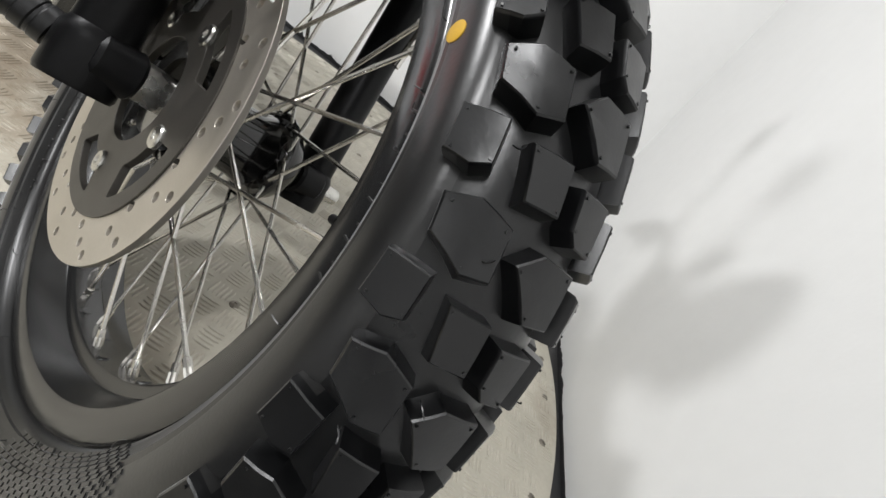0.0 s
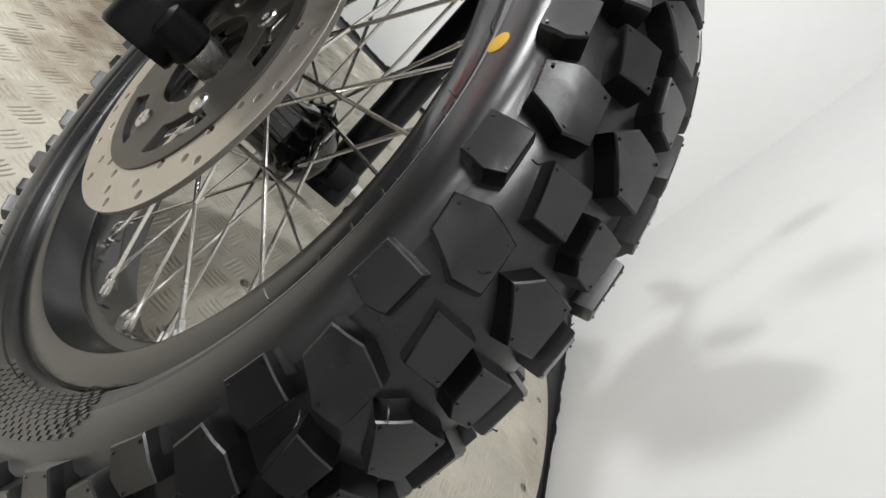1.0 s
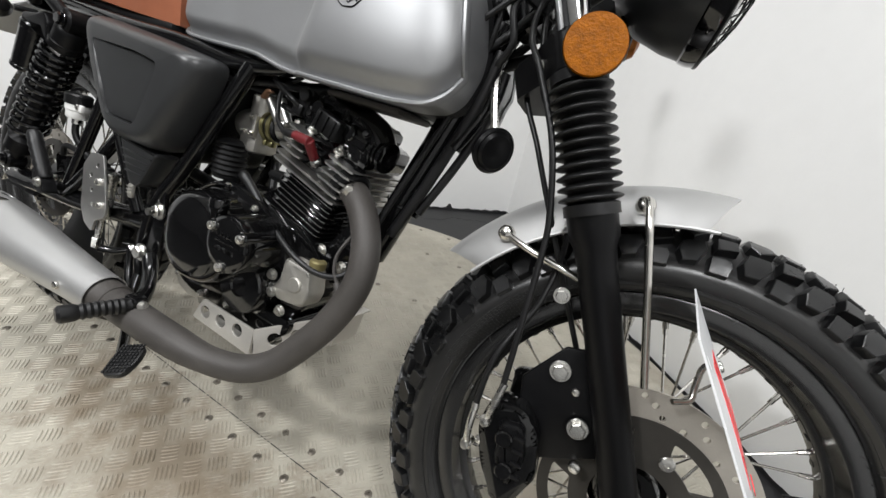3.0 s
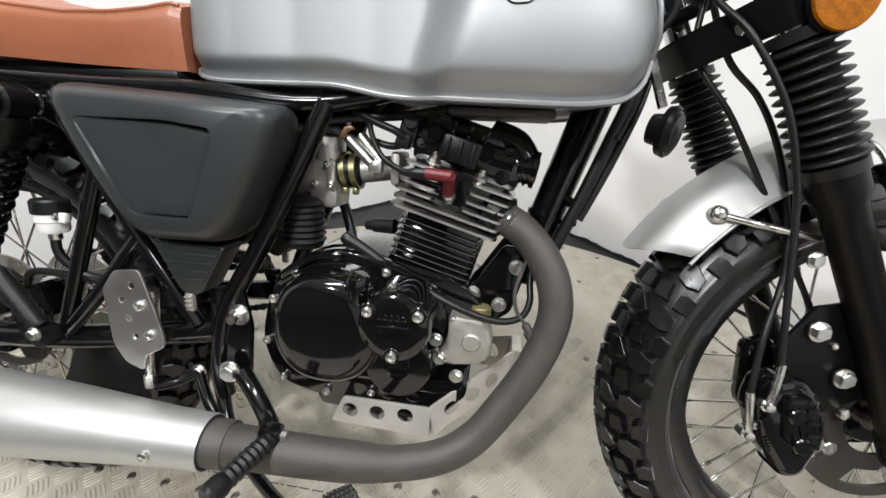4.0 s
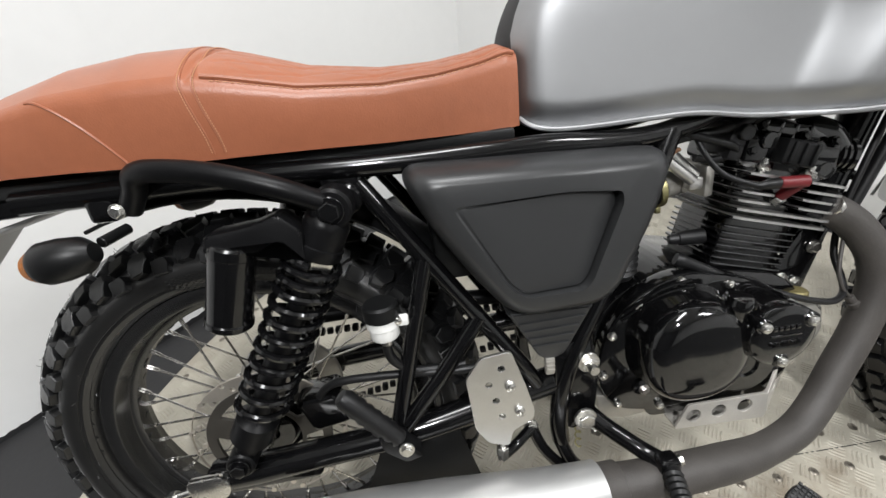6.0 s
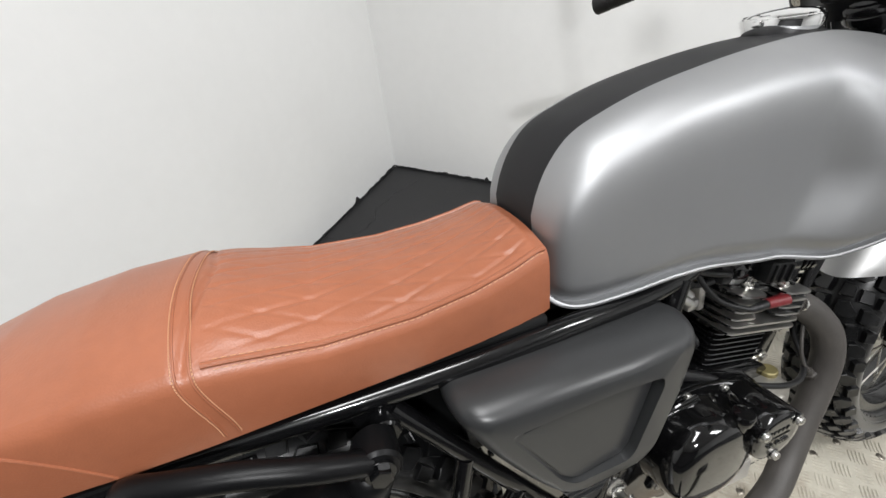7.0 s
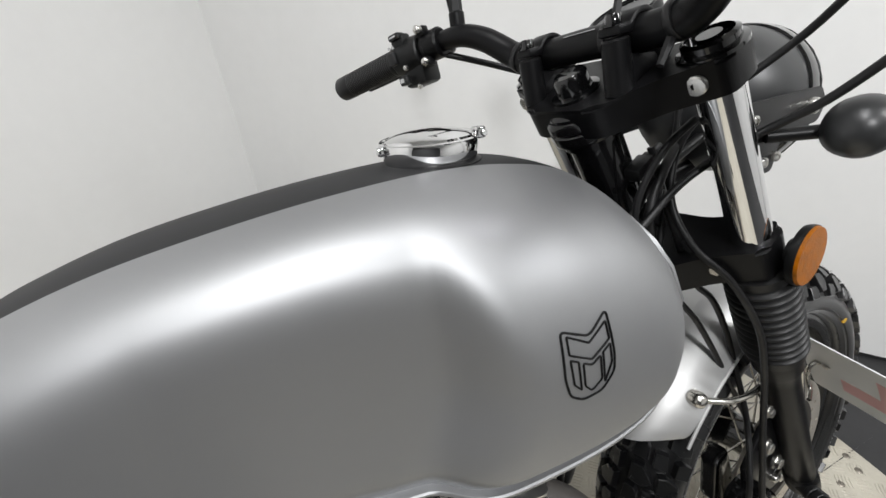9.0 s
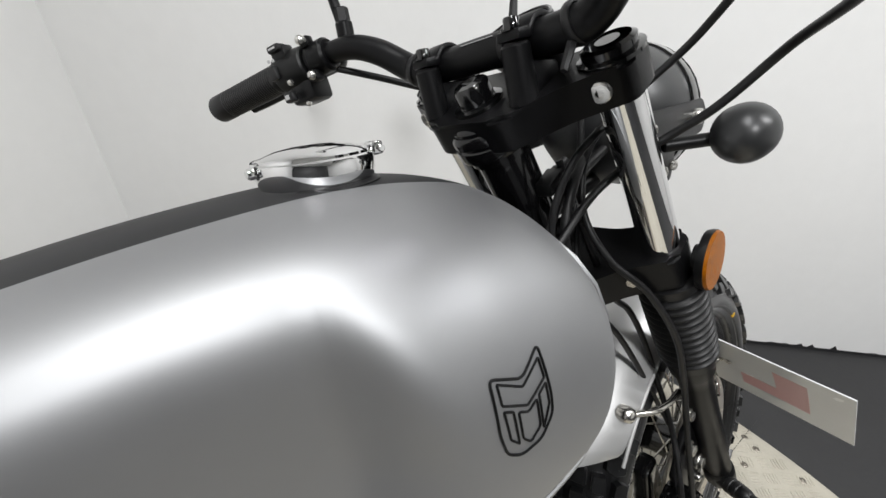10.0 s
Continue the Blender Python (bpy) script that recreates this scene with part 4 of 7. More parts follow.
def mirror(s):
    base = Vector((0.950, s * 0.176, 1.056))
    top = base + Vector((-0.012, s * 0.03, 0.17))
    bm = bmesh.new()
    rod(bm, base - Vector((0, 0, 0.012)), base + Vector((0, 0, 0.016)), 0.0095, seg=16)
    rod(bm, base + Vector((0, 0, 0.014)), base + Vector((0, 0, 0.030)), 0.008, seg=6)
    tube(bm, [base, base + (top - base) * 0.5, top], [0.0060, 0.0052, 0.005], 12, 4)
    stalk = part("mirror", bm, M["satin"], handlebar, "black mirror on a straight stalk")
    bm = bmesh.new()
    lathe(bm, top + Vector((0.018, 0, 0.03)), (-1, 0, 0), [(0, 0), (0.030, 0.003), (0.044, 0.012), (0.046, 0.020), (0.044, 0.021), (0, 0.021)], 36)
    part("mirror_shell", bm, M["plastic"], stalk)
    bm = bmesh.new()
    lathe(bm, top + Vector((-0.0035, 0, 0.03)), (-1, 0, 0), [(0, 0), (0.042, 0), (0.042, 0.0006), (0, 0.0008)], 36)
    part("mirror_glass", bm, M["chrome"], stalk)


mirror(1)
mirror(-1)

# ---- instruments, headlamp ----
bm = bmesh.new()
SPEEDO = Vector((1.0673, 0.0325, 1.0298))
FACE = Vector((-0.454, 0.015, 0.891)).normalized()
lathe(bm, SPEEDO - FACE * 0.035, FACE, [(0, 0), (0.030, 0.002), (0.0375, 0.014), (0.0378, 0.0355), (0.0368, 0.0382), (0.0350, 0.0388), (0.0335, 0.0380), (0.0330, 0.034), (0, 0.034)], 48)
speedo = part("speedometer", bm, M["plastic"], motorcycle, "round black speedometer", STEER)
bm = bmesh.new()
lathe(bm, SPEEDO - FACE * 0.0005, FACE, [(0, 0), (0.0328, 0), (0.0328, 0.0012), (0, 0.0016)], 36)
part("dial", bm, M["grey_block"], speedo, "grey dial under glass")
bm = bmesh.new()
a, p, q = frame_of(FACE)
for k in range(21):
    t = -2.2 + k * 0.22
    c = SPEEDO + FACE * 0.0016 + (p * math.cos(t) + q * math.sin(t)) * 0.028
    rod(bm, c, c + FACE * 0.0004, 0.0006 if k % 2 else 0.0010, seg=6, c=0)
part("dial_marks", bm, M["grey_mark"], speedo)

bm = bmesh.new()
lathe(bm, SPEEDO + FACE * 0.0030, FACE, [(0.0346, 0), (0.0372, 0), (0.0372, 0.0012), (0.0360, 0.0020), (0.0346, 0.0012)], 48)
part("bezel", bm, M["gloss"], speedo, "gloss black bezel")

LAMP = Vector((1.185, 0, 0.924))
LDIR = Vector((1, 0, -0.10)).normalized()
bm = bmesh.new()
lathe(bm, LAMP - LDIR * 0.085, LDIR, [(0, 0), (0.028, 0.002), (0.055, 0.018), (0.074, 0.050), (0.082, 0.090), (0.083, 0.112), (0.081, 0.114), (0.080, 0.112)], 48)
headlamp = part("headlamp", bm, M["panel"], motorcycle, "round black headlamp with mesh guard", STEER)
bm = bmesh.new()
lathe(bm, LAMP + LDIR * 0.026, LDIR, [(0.0835, 0), (0.0855, 0.002), (0.0865, 0.012), (0.0845, 0.022), (0.079, 0.024), (0.077, 0.020)], 48)
part("lamp_ring", bm, M["gloss"], headlamp, "gloss black headlamp ring")
bm = bmesh.new()
lathe(bm, LAMP + LDIR * 0.040, LDIR, [(0.081, 0), (0.070, 0.010), (0.040, 0.017), (0, 0.020)], 40)
part("lamp_glass", bm, M["lens"], headlamp, "clear headlamp lens")
bm = bmesh.new()
a, p, q = frame_of(LDIR)
ring = [LAMP + LDIR * 0.048 + (p * math.cos(t) + q * math.sin(t)) * 0.083 for t in np.linspace(0, 2 * math.pi, 33)]
tube(bm, ring, 0.003, 8, 1)
lamp_guard = part("lamp_guard", bm, M["satin"], headlamp, "black wire mesh lamp guard")
for k in range(-4, 5):
    o = k * 0.019
    h = math.sqrt(max(0.082 ** 2 - o ** 2, 0))
    for u, w in (((p + q).normalized(), (p - q).normalized()), ((p - q).normalized(), (p + q).normalized())):
        bm = bmesh.new()
        row = [LAMP + LDIR * (0.048 + 0.022 * (1 - (o * o + t * t) / 0.0068)) + u * o + w * t for t in np.linspace(-h, h, 7)]
        tube(bm, row, 0.0011, 6, 1)
        part("guard_wire", bm, M["satin"], lamp_guard)
for s in (-1, 1):
    bm = bmesh.new()
    # a flat plate from the fork clamps to the lamp's side bolt
    prism(bm, rounded([(1.046, 0.932), (1.200, 0.932), (1.214, 0.915), (1.200, 0.897), (1.130, 0.893), (1.118, 0.862), (1.078, 0.862), (1.060, 0.890)], 0.006), s * 0.0965 - 0.0018, s * 0.0965 + 0.0018, 0.0006)
    bracket = part("lamp_bracket", bm, M["satin"], motorcycle, "flat black headlamp bracket plate", STEER)
    for bx, bz in ((1.075, 0.916), (1.098, 0.874), (1.120, 0.876), (1.180, 0.915)):
        bolt(bracket, Vector((bx, s * 0.099, bz)), (0, s, 0), r=0.0052 if bx < 1.15 else 0.0085, mesh=SCREW, name="bracket_bolt")
    # indicators beside the headlamp
    bm = bmesh.new()
    c = Vector((1.128, s * 0.138, 0.899))
    rod(bm, Vector((1.095, s * 0.10, 0.899)), c, 0.0065, seg=12)
    ind = part("indicator", bm, M["plastic"], motorcycle, "small black oval indicator", STEER)
    bm = bmesh.new()
    lathe(bm, c + Vector((-0.026, s * 0.016, 0.002)), (1, 0, 0), [(0, 0), (0.012, 0.002), (0.022, 0.012), (0.0265, 0.026), (0.0265, 0.036), (0.0235, 0.038)], 28)
    part("housing", bm, M["panel"], ind)
    bm = bmesh.new()
    lathe(bm, c + Vector((0.012, s * 0.016, 0.002)), (1, 0, 0), [(0.0235, 0), (0.018, 0.008), (0, 0.012)], 24)
    part("lens", bm, M["amber"], ind, "amber lens")
    # amber reflectors on the fork
    bm = bmesh.new()
    c = Vector((1.118, s * 0.126, 0.782))
    lathe(bm, c, (0.03, s * 1.0, -0.04), [(0, -0.004), (0.014, -0.004), (0.014, 0.002), (0.0295, 0.004), (0.031, 0.008), (0.031, 0.012)], 36)
    rfl = part("reflector", bm, M["plastic"], motorcycle, "round amber reflector in a black holder", STEER)
    bm = bmesh.new()
    lathe(bm, c, (0.03, s * 1.0, -0.04), [(0.0305, 0.012), (0.0295, 0.015), (0, 0.0158)], 36)
    part("lens", bm, M["amber"], rfl, "amber reflector lens")

# ---- front mudguard, following the wheel ----
def mudguard(axle, radius, a0, a1, half, m, name, mat, label, tip=0.0, drop=0.020, swell=0.0):
    bm = bmesh.new()
    rows = 40
    grid = []
    for i in range(rows + 1):
        t = radians(a0 + (a1 - a0) * i / rows)
        edge = min(i, rows - i) / rows
        w = half * (0.86 + 0.14 * min(edge * 8, 1) ** 0.5)
        line = []
        for j in range(17):
            u = j / 8 - 1
            shift = radians(tip) * (1 - u * u) * (-1 if i > rows / 2 else 1) * max(0, 1 - edge * 6)
            r = radius + swell * i / rows - drop * abs(u) ** 2.6
            line.append(bm.verts.new(axle + Vector((math.cos(t + shift) * r, u * w, math.sin(t + shift) * r))))
        grid.append(line)
    for i in range(rows):
        for j in range(16):
            bm.faces.new((grid[i][j], grid[i][j + 1], grid[i + 1][j + 1], grid[i + 1][j]))
    bmesh.ops.recalc_face_normals(bm, faces=bm.faces)
    bmesh.ops.solidify(bm, geom=bm.faces[:], thickness=0.0022)
    guard = part(name, bm, mat, motorcycle, label, m, smooth=50)
    bm = bmesh.new()
    loop = [v for v in (axle + Vector((math.cos(radians(a)) * (radius + swell * (a - a0) / (a1 - a0) - drop), half * 0.995, math.sin(radians(a)) * (radius + swell * (a - a0) / (a1 - a0) - drop))) for a in np.linspace(a0 + 1.5, a1 - 1.5, 20))]
    for s in (-1, 1):
        tube(bm, [Vector((v.x, v.y * s, v.z)) for v in loop], 0.0024, 8, 1)
    part("rolled_edge", bm, mat, guard)
    return guard


mudguard(FRONT_AXLE, 0.378, 143.5, 96.8, 0.068, STEER, "front_mudguard", M["silver_paint"], "satin silver front mudguard", tip=5.5, drop=0.047)
for s in (-1, 1):
    for a, foot in ((134.4, Vector((1.188, s * 0.099, 0.537))), (108, Vector((1.292, s * 0.097, 0.470)))):
        t = radians(a)
        head = FRONT_AXLE + Vector((math.cos(t) * 0.351, s * 0.0595, math.sin(t) * 0.351))
        out = Vector((math.cos(t) * 0.25, s * 0.9, math.sin(t) * 0.25))
        bm = bmesh.new()
        if a > 120:
            line = [head + out * 0.004, Vector((1.120, s * 0.080, 0.566)), Vector((1.155, s * 0.086, 0.560)), Vector((1.190, s * 0.084, 0.554))]
        else:
            line = [head + out * 0.006, head + out * 0.022, Vector((head.x + 0.006, s * 0.098, head.z - 0.020)), Vector((head.x * 0.6 + foot.x * 0.4, s * 0.100, 0.58)), foot]
        tube(bm, line, 0.0042, 12, 6)
        lathe(bm, head, out, [(0, -0.006), (0.0105, -0.006), (0.011, 0.004), (0.009, 0.009), (0.005, 0.0115), (0, 0.012)], 20)
        part("mudguard_stay", bm, M["spoke"], motorcycle, "bent stainless mudguard stay with domed bolt", STEER)

# ---- front brake ----
bm = bmesh.new()
prism(bm, [(1.205, 0.475), (1.235, 0.482), (1.285, 0.430), (1.292, 0.372), (1.255, 0.350), (1.215, 0.330), (1.185, 0.360), (1.170, 0.420)], -0.088, -0.080, 0.002)
caliper_bracket = part("caliper_bracket", bm, M["satin"], motorcycle, "black caliper bracket", STEER)
bm = bmesh.new()
prism(bm, rounded([(1.150, 0.388), (1.185, 0.398), (1.212, 0.372), (1.226, 0.322), (1.210, 0.272), (1.188, 0.268), (1.158, 0.310), (1.142, 0.352)], 0.012), -0.116, -0.072, 0.008)
caliper = part("brake_caliper", bm, M["gloss"], motorcycle, "gloss black front brake caliper", STEER)
bm = bmesh.new()
prism(bm, rounded([(1.165, 0.374), (1.192, 0.380), (1.206, 0.345), (1.198, 0.303), (1.174, 0.325)], 0.008), -0.126, -0.110, 0.006)
part("outer_body", bm, M["satin"], caliper)
bm = bmesh.new()
prism(bm, rounded([(1.160, 0.410), (1.190, 0.420), (1.215, 0.350), (1.200, 0.290), (1.165, 0.330)], 0.008), -0.056, -0.030, 0.006)
part("inner_body", bm, M["gloss"], caliper)
for k in range(4):
    bm = bmesh.new()
    block(bm, (1.192 + 0.003 * k, -0.126, 0.366 - 0.015 * k), (0.014, 0.008, 0.005), 0.002)
    part("cooling_rib", bm, M["satin"], caliper)
for x, z in ((1.176, 0.358), (1.188, 0.322)):
    bm = bmesh.new()
    rod(bm, (x, -0.131, z), (x, -0.114, z), 0.010, seg=20)
    part("piston_cover", bm, M["gloss"], caliper)
IS = STEER.inverted()
for p, r in (((1.216, -0.094, 0.452), 0.0100), ((1.257, -0.092, 0.396), 0.0100), ((1.187, -0.101, 0.537), 0.0075)):
    bolt(motorcycle, IS @ Vector(p), r=r, m=STEER, name="caliper_bolt" if r > 0.01 else "stay_bolt")
for p, r in (((1.262, -0.089, 0.345), 0.007), ((1.232, -0.089, 0.430), 0.0045), ((1.150, -0.105, 0.330), 0.005), ((1.215, -0.09, 0.285), 0.006)):
    bolt(caliper_bracket, Vector(p), r=r, mesh=SCREW, name="screw")
bm = bmesh.new()
lathe(bm, (1.150, -0.112, 0.362), (-0.1, -1, 0.1), [(0, -0.008), (0.0070, -0.008), (0.0070, 0.006), (0.005, 0.008), (0.005, 0.013), (0, 0.014)], 18)
tube(bm, [(1.150, -0.118, 0.362), (1.152, -0.120, 0.385), (1.155, -0.118, 0.415)], 0.0044, 12, 4)
lathe(bm, (1.138, -0.108, 0.322), (-0.1, -1, 0.1), [(0, -0.008), (0.0070, -0.008), (0.0070, 0.006), (0.005, 0.008), (0.005, 0.013), (0, 0.014)], 18)
tube(bm, [(1.138, -0.114, 0.322), (1.134, -0.116, 0.345), (1.132, -0.112, 0.375)], 0.0044, 12, 4)
part("hose_fitting", bm, M["steel"], caliper, "bright steel banjo fittings")


def cable(name, pts, r=0.0042, mat="soft_rubber", label="black rubber covered cable", steer=False):
    bm = bmesh.new()
    tube(bm, pts, r, 10, 8)
    return part(name, bm, M[mat], motorcycle, label, STEER if steer else None)


cable("brake_hose", [(1.154, -0.118, 0.410), (1.147, -0.113, 0.500), (1.141, -0.110, 0.570), (1.133, -0.110, 0.615), (1.108, -0.110, 0.688), (1.068, -0.098, 0.757), (1.040, -0.072, 0.800), (1.035, -0.050, 0.850), (1.060, -0.045, 0.905), (1.095, -0.070, 0.945), (1.120, -0.120, 0.990), (1.090, -0.180, 1.045), (0.990, -0.205, 1.070)], 0.0038, label="black front brake hose", steer=True)
cable("brake_hose", [(1.132, -0.112, 0.370), (1.134, -0.110, 0.440), (1.158, -0.088, 0.515), (1.160, -0.066, 0.590), (1.143, -0.057, 0.655), (1.113, -0.055, 0.706), (1.072, -0.055, 0.746), (1.045, -0.045, 0.820), (1.03, -0.03, 0.90)], 0.0038, label="black brake hose", steer=True)
cable("throttle_cable", [(0.910, -0.265, 1.035), (1.015, -0.240, 0.994), (1.100, -0.187, 0.967), (1.100, -0.140, 0.928), (1.082, -0.095, 0.900), (1.035, -0.066, 0.870), (0.990, -0.055, 0.835), (0.950, -0.045, 0.800)], 0.0040, steer=True)
cable("clutch_cable", [(0.900, 0.22, 1.045), (1.000, 0.15, 1.00), (1.060, 0.06, 0.95), (1.030, 0.04, 0.86), (0.960, 0.03, 0.76)], 0.0040, steer=True)
cable("speedometer_cable", [(1.070, 0.02, 1.01), (1.085, -0.02, 0.95), (1.060, -0.03, 0.86), (1.045, -0.035, 0.76), (1.090, -0.055, 0.68), (1.150, -0.06, 0.58), (1.26, -0.06, 0.40)], 0.0036, steer=True)
cable("wiring", [(1.040, -0.066, 0.928), (1.010, -0.060, 0.905), (0.992, -0.052, 0.865), (0.990, -0.048, 0.820), (0.985, -0.040, 0.785)], 0.0036, label="thin black wire")
cable("wiring", [(1.070, -0.030, 0.905), (1.030, -0.045, 0.880), (1.006, -0.052, 0.842), (1.016, -0.046, 0.800), (1.000, -0.034, 0.772)], 0.0050, label="black taped wire")
cable("wiring", [(1.090, 0.010, 0.890), (1.040, 0.020, 0.850), (1.005, 0.030, 0.815), (0.975, 0.034, 0.780)], 0.0055, label="black taped wire")
for p, size, turn in (((1.030, -0.044, 0.852), (0.026, 0.014, 0.016), 25), ((1.014, -0.030, 0.884), (0.030, 0.016, 0.014), -20), ((1.046, -0.022, 0.826), (0.022, 0.018, 0.020), 40)):
    bm = bmesh.new()
    block(bm, (0, 0, 0), size, 0.002)
    block(bm, (size[0] * 0.6, 0, 0), (size[0] * 0.4, size[1] * 0.7, size[2] * 0.7), 0.0015)
    part("connector", bm, M["plastic"], motorcycle, "black wiring connector", pose(*p, 0, turn, 15))
cable("wiring_loom", [(1.13, 0.0, 0.86), (1.06, 0.03, 0.82), (1.01, 0.03, 0.80), (0.95, 0.03, 0.77)], 0.009, label="black taped wiring loom")
cable("wiring_loom", [(1.12, -0.02, 0.90), (1.04, -0.02, 0.86), (0.99, -0.03, 0.80), (0.94, -0.04, 0.76)], 0.006, label="black taped wiring loom")

# ---- learner plate ----
def learner_plate():
    o = Vector((1.4014, -0.2346, 0.4301))
    up = Vector((-0.5859, -0.0070, 0.8104)).normalized()
    right = Vector((0.0877, 0.9935, 0.0719))
    right = (right - up * right.dot(up)).normalized()
    out = right.cross(up)
    m = Matrix((right, up, out)).transposed().to_4x4()
    m.translation = o

    def bow(x, y):
        return 0.0030 * (1 - ((x - 0.092) / 0.092) ** 2) * math.sin(math.pi * min(max(y / 0.18, 0), 1))

    def sheet(nx, ny, x0, x1, y0, y1, lift, thick):
        bm = bmesh.new()
        skins = []
        for deep in (lift, lift - thick):
            skins.append([[bm.verts.new((x0 + (x1 - x0) * i / nx, y0 + (y1 - y0) * j / ny, bow(x0 + (x1 - x0) * i / nx, y0 + (y1 - y0) * j / ny) + deep)) for j in range(ny + 1)] for i in range(nx + 1)])
        for g in skins:
            for i in range(nx):
                for j in range(ny):
                    bm.faces.new((g[i][j], g[i + 1][j], g[i + 1][j + 1], g[i][j + 1]))
        rims = [[(i, 0) for i in range(nx + 1)], [(i, ny) for i in range(nx + 1)], [(0, j) for j in range(ny + 1)], [(nx, j) for j in range(ny + 1)]]
        for rim in rims:
            for (i, j), (k, l) in zip(rim, rim[1:]):
                bm.faces.new((skins[0][i][j], skins[0][k][l], skins[1][k][l], skins[1][i][j]))
        return bm

    plate = part("learner_plate", sheet(16, 16, 0.0, 0.184, 0.003, 0.182, 0.0, 0.0016), M["plate_white"], motorcycle, "white learner plate with a red letter L", m, smooth=30)
    for x0, x1, y0, y1 in ((0.050, 0.090, 0.042, 0.144), (0.090, 0.138, 0.042, 0.0805)):
        part("letter", sheet(8, 8, x0, x1, y0, y1, 0.0004, 0.0006), M["letter"], plate, "red letter L", smooth=30)
    for x0, x1, y0, y1 in ((0.050, 0.090, 0.042, 0.144), (0.090, 0.138, 0.042, 0.0805)):
        part("letter_back", sheet(8, 8, x0, x1, y0, y1, -0.0014, 0.0006), M["pink"], plate, "pale pink letter showing through", smooth=30)
    bm = bmesh.new()
    c = Vector((0.096, 0.0177))
    for k in range(4):
        a = Vector((math.cos(k * math.pi / 2), math.sin(k * math.pi / 2))) * 0.0095 + c
        b = Vector((math.cos((k + 1) * math.pi / 2), math.sin((k + 1) * math.pi / 2))) * 0.0095 + c
        rod(bm, (a.x, a.y, bow(a.x, a.y) + 0.0018), (b.x, b.y, bow(b.x, b.y) + 0.0018), 0.0005, seg=5, c=0)
    for dx in (-0.0025, 0.0025):
        block(bm, (c.x + dx, c.y, bow(c.x, c.y) + 0.0018), (0.002, 0.007, 0.0006), 0)
    part("maker_mark", bm, M["letter"], plate, "small red diamond mark")
    for dx in (0.153, 0.164):
        bolt(plate, (dx, 0.1035, bow(dx, 0.1035)), (0, 0, 1), 0.0042, SCREW, "plate_screw")
        bolt(plate, (dx, 0.1035, bow(dx, 0.1035) - 0.002), (0, 0, -1), 0.0042, BOLT, "plate_nut")
    # wire bracket from the fork
    bm = bmesh.new()
    tube(bm, [(0.166, 0.1035, -0.002), (0.168, 0.100, -0.014), (0.165, 0.082, -0.026), (0.158, 0.070, -0.034), (0.148, 0.074, -0.050)], 0.0034, 10, 6)
    part("bracket", bm, M["spoke"], plate, "bent wire bracket")


learner_plate()

# ---- fuel tank ----
def smooth(a, b, x):
    t = min(max((x - a) / (b - a), 0), 1)
    return t * t * (3 - 2 * t)


TX = [0.432, 0.440, 0.455, 0.480, 0.52, 0.57, 0.63, 0.70, 0.78, 0.85, 0.90, 0.935, 0.960, 0.978, 0.986, 0.9905, 0.9930]
TANK_TOP = dict(zip(TX, [0.815, 0.838, 0.864, 0.888, 0.903, 0.915, 0.923, 0.929, 0.931, 0.928, 0.922, 0.915, 0.905, 0.890, 0.872, 0.856, 0.838]))
TANK_HALF = dict(zip(TX, [0.088, 0.101, 0.111, 0.119, 0.126, 0.132, 0.139, 0.147, 0.155, 0.158, 0.155, 0.149, 0.139, 0.124, 0.108, 0.090, 0.066]))
TANK_LOW = dict(zip(TX, [0.722, 0.714, 0.708, 0.705, 0.704, 0.704, 0.703, 0.692, 0.688, 0.687, 0.687, 0.690, 0.697, 0.715, 0.738, 0.757, 0.778]))


def along(table, x):
    """A smooth curve through the table's values."""
    ys = [table[k] for k in TX]
    i = max(min(int(np.searchsorted(TX, x)) - 1, len(TX) - 2), 0)
    grad = lambda k: (ys[min(k + 1, len(TX) - 1)] - ys[max(k - 1, 0)]) / (TX[min(k + 1, len(TX) - 1)] - TX[max(k - 1, 0)])
    h = TX[i + 1] - TX[i]
    t = min(max((x - TX[i]) / h, 0), 1)
    a, b = grad(i) * h, grad(i + 1) * h
    return ys[i] * (2 * t ** 3 - 3 * t ** 2 + 1) + a * (t ** 3 - 2 * t ** 2 + t) + ys[i + 1] * (3 * t ** 2 - 2 * t ** 3) + b * (t ** 3 - t ** 2)


def tank_point(x, t):
    """A point of the tank's right side: t runs from 0 at the lower seam to 1 at the top's middle."""
    top, half, low = along(TANK_TOP, x), along(TANK_HALF, x), along(TANK_LOW, x)
    mid = low + (top - low) * 0.34
    if t < 0.25:
        k = t / 0.25
        z = low + (mid - low) * k
        y = half * (1 - 0.10 * (1 - k) ** 2)
    else:
        a = (t - 0.25) / 0.75 * math.pi / 2
        y = half * max(math.cos(a), 0) ** 0.80
        z = mid + (top - mid) * math.sin(a) ** 0.80
    # the knee recess: a flat field let into the flank, with soft rounded edges
    field = half * float(np.interp(x, [0.45, 0.50, 0.58, 0.68, 0.76], [0.86, 0.79, 0.725, 0.715, 0.745])) - 0.003 - 0.03 * (z - 0.73) + 0.55 * (z - 0.73) ** 2
    field += 0.055 * smooth(0.744, 0.812, x + 0.02 * smooth(0.80, 0.705, z))
    soft = 0.0135
    y = -soft * math.log(math.exp(-y / soft) + math.exp(-field / soft))
    # the foot tucks under above the lip
    y -= 0.013 * smooth(low + 0.030, low + 0.002, z) ** 1.4
    # the front slopes back towards the top
    xs = x - 0.050 * smooth(0.74, 0.93, z) * smooth(0.72, 0.985, x)
    return Vector((xs, -max(y, 0), z))


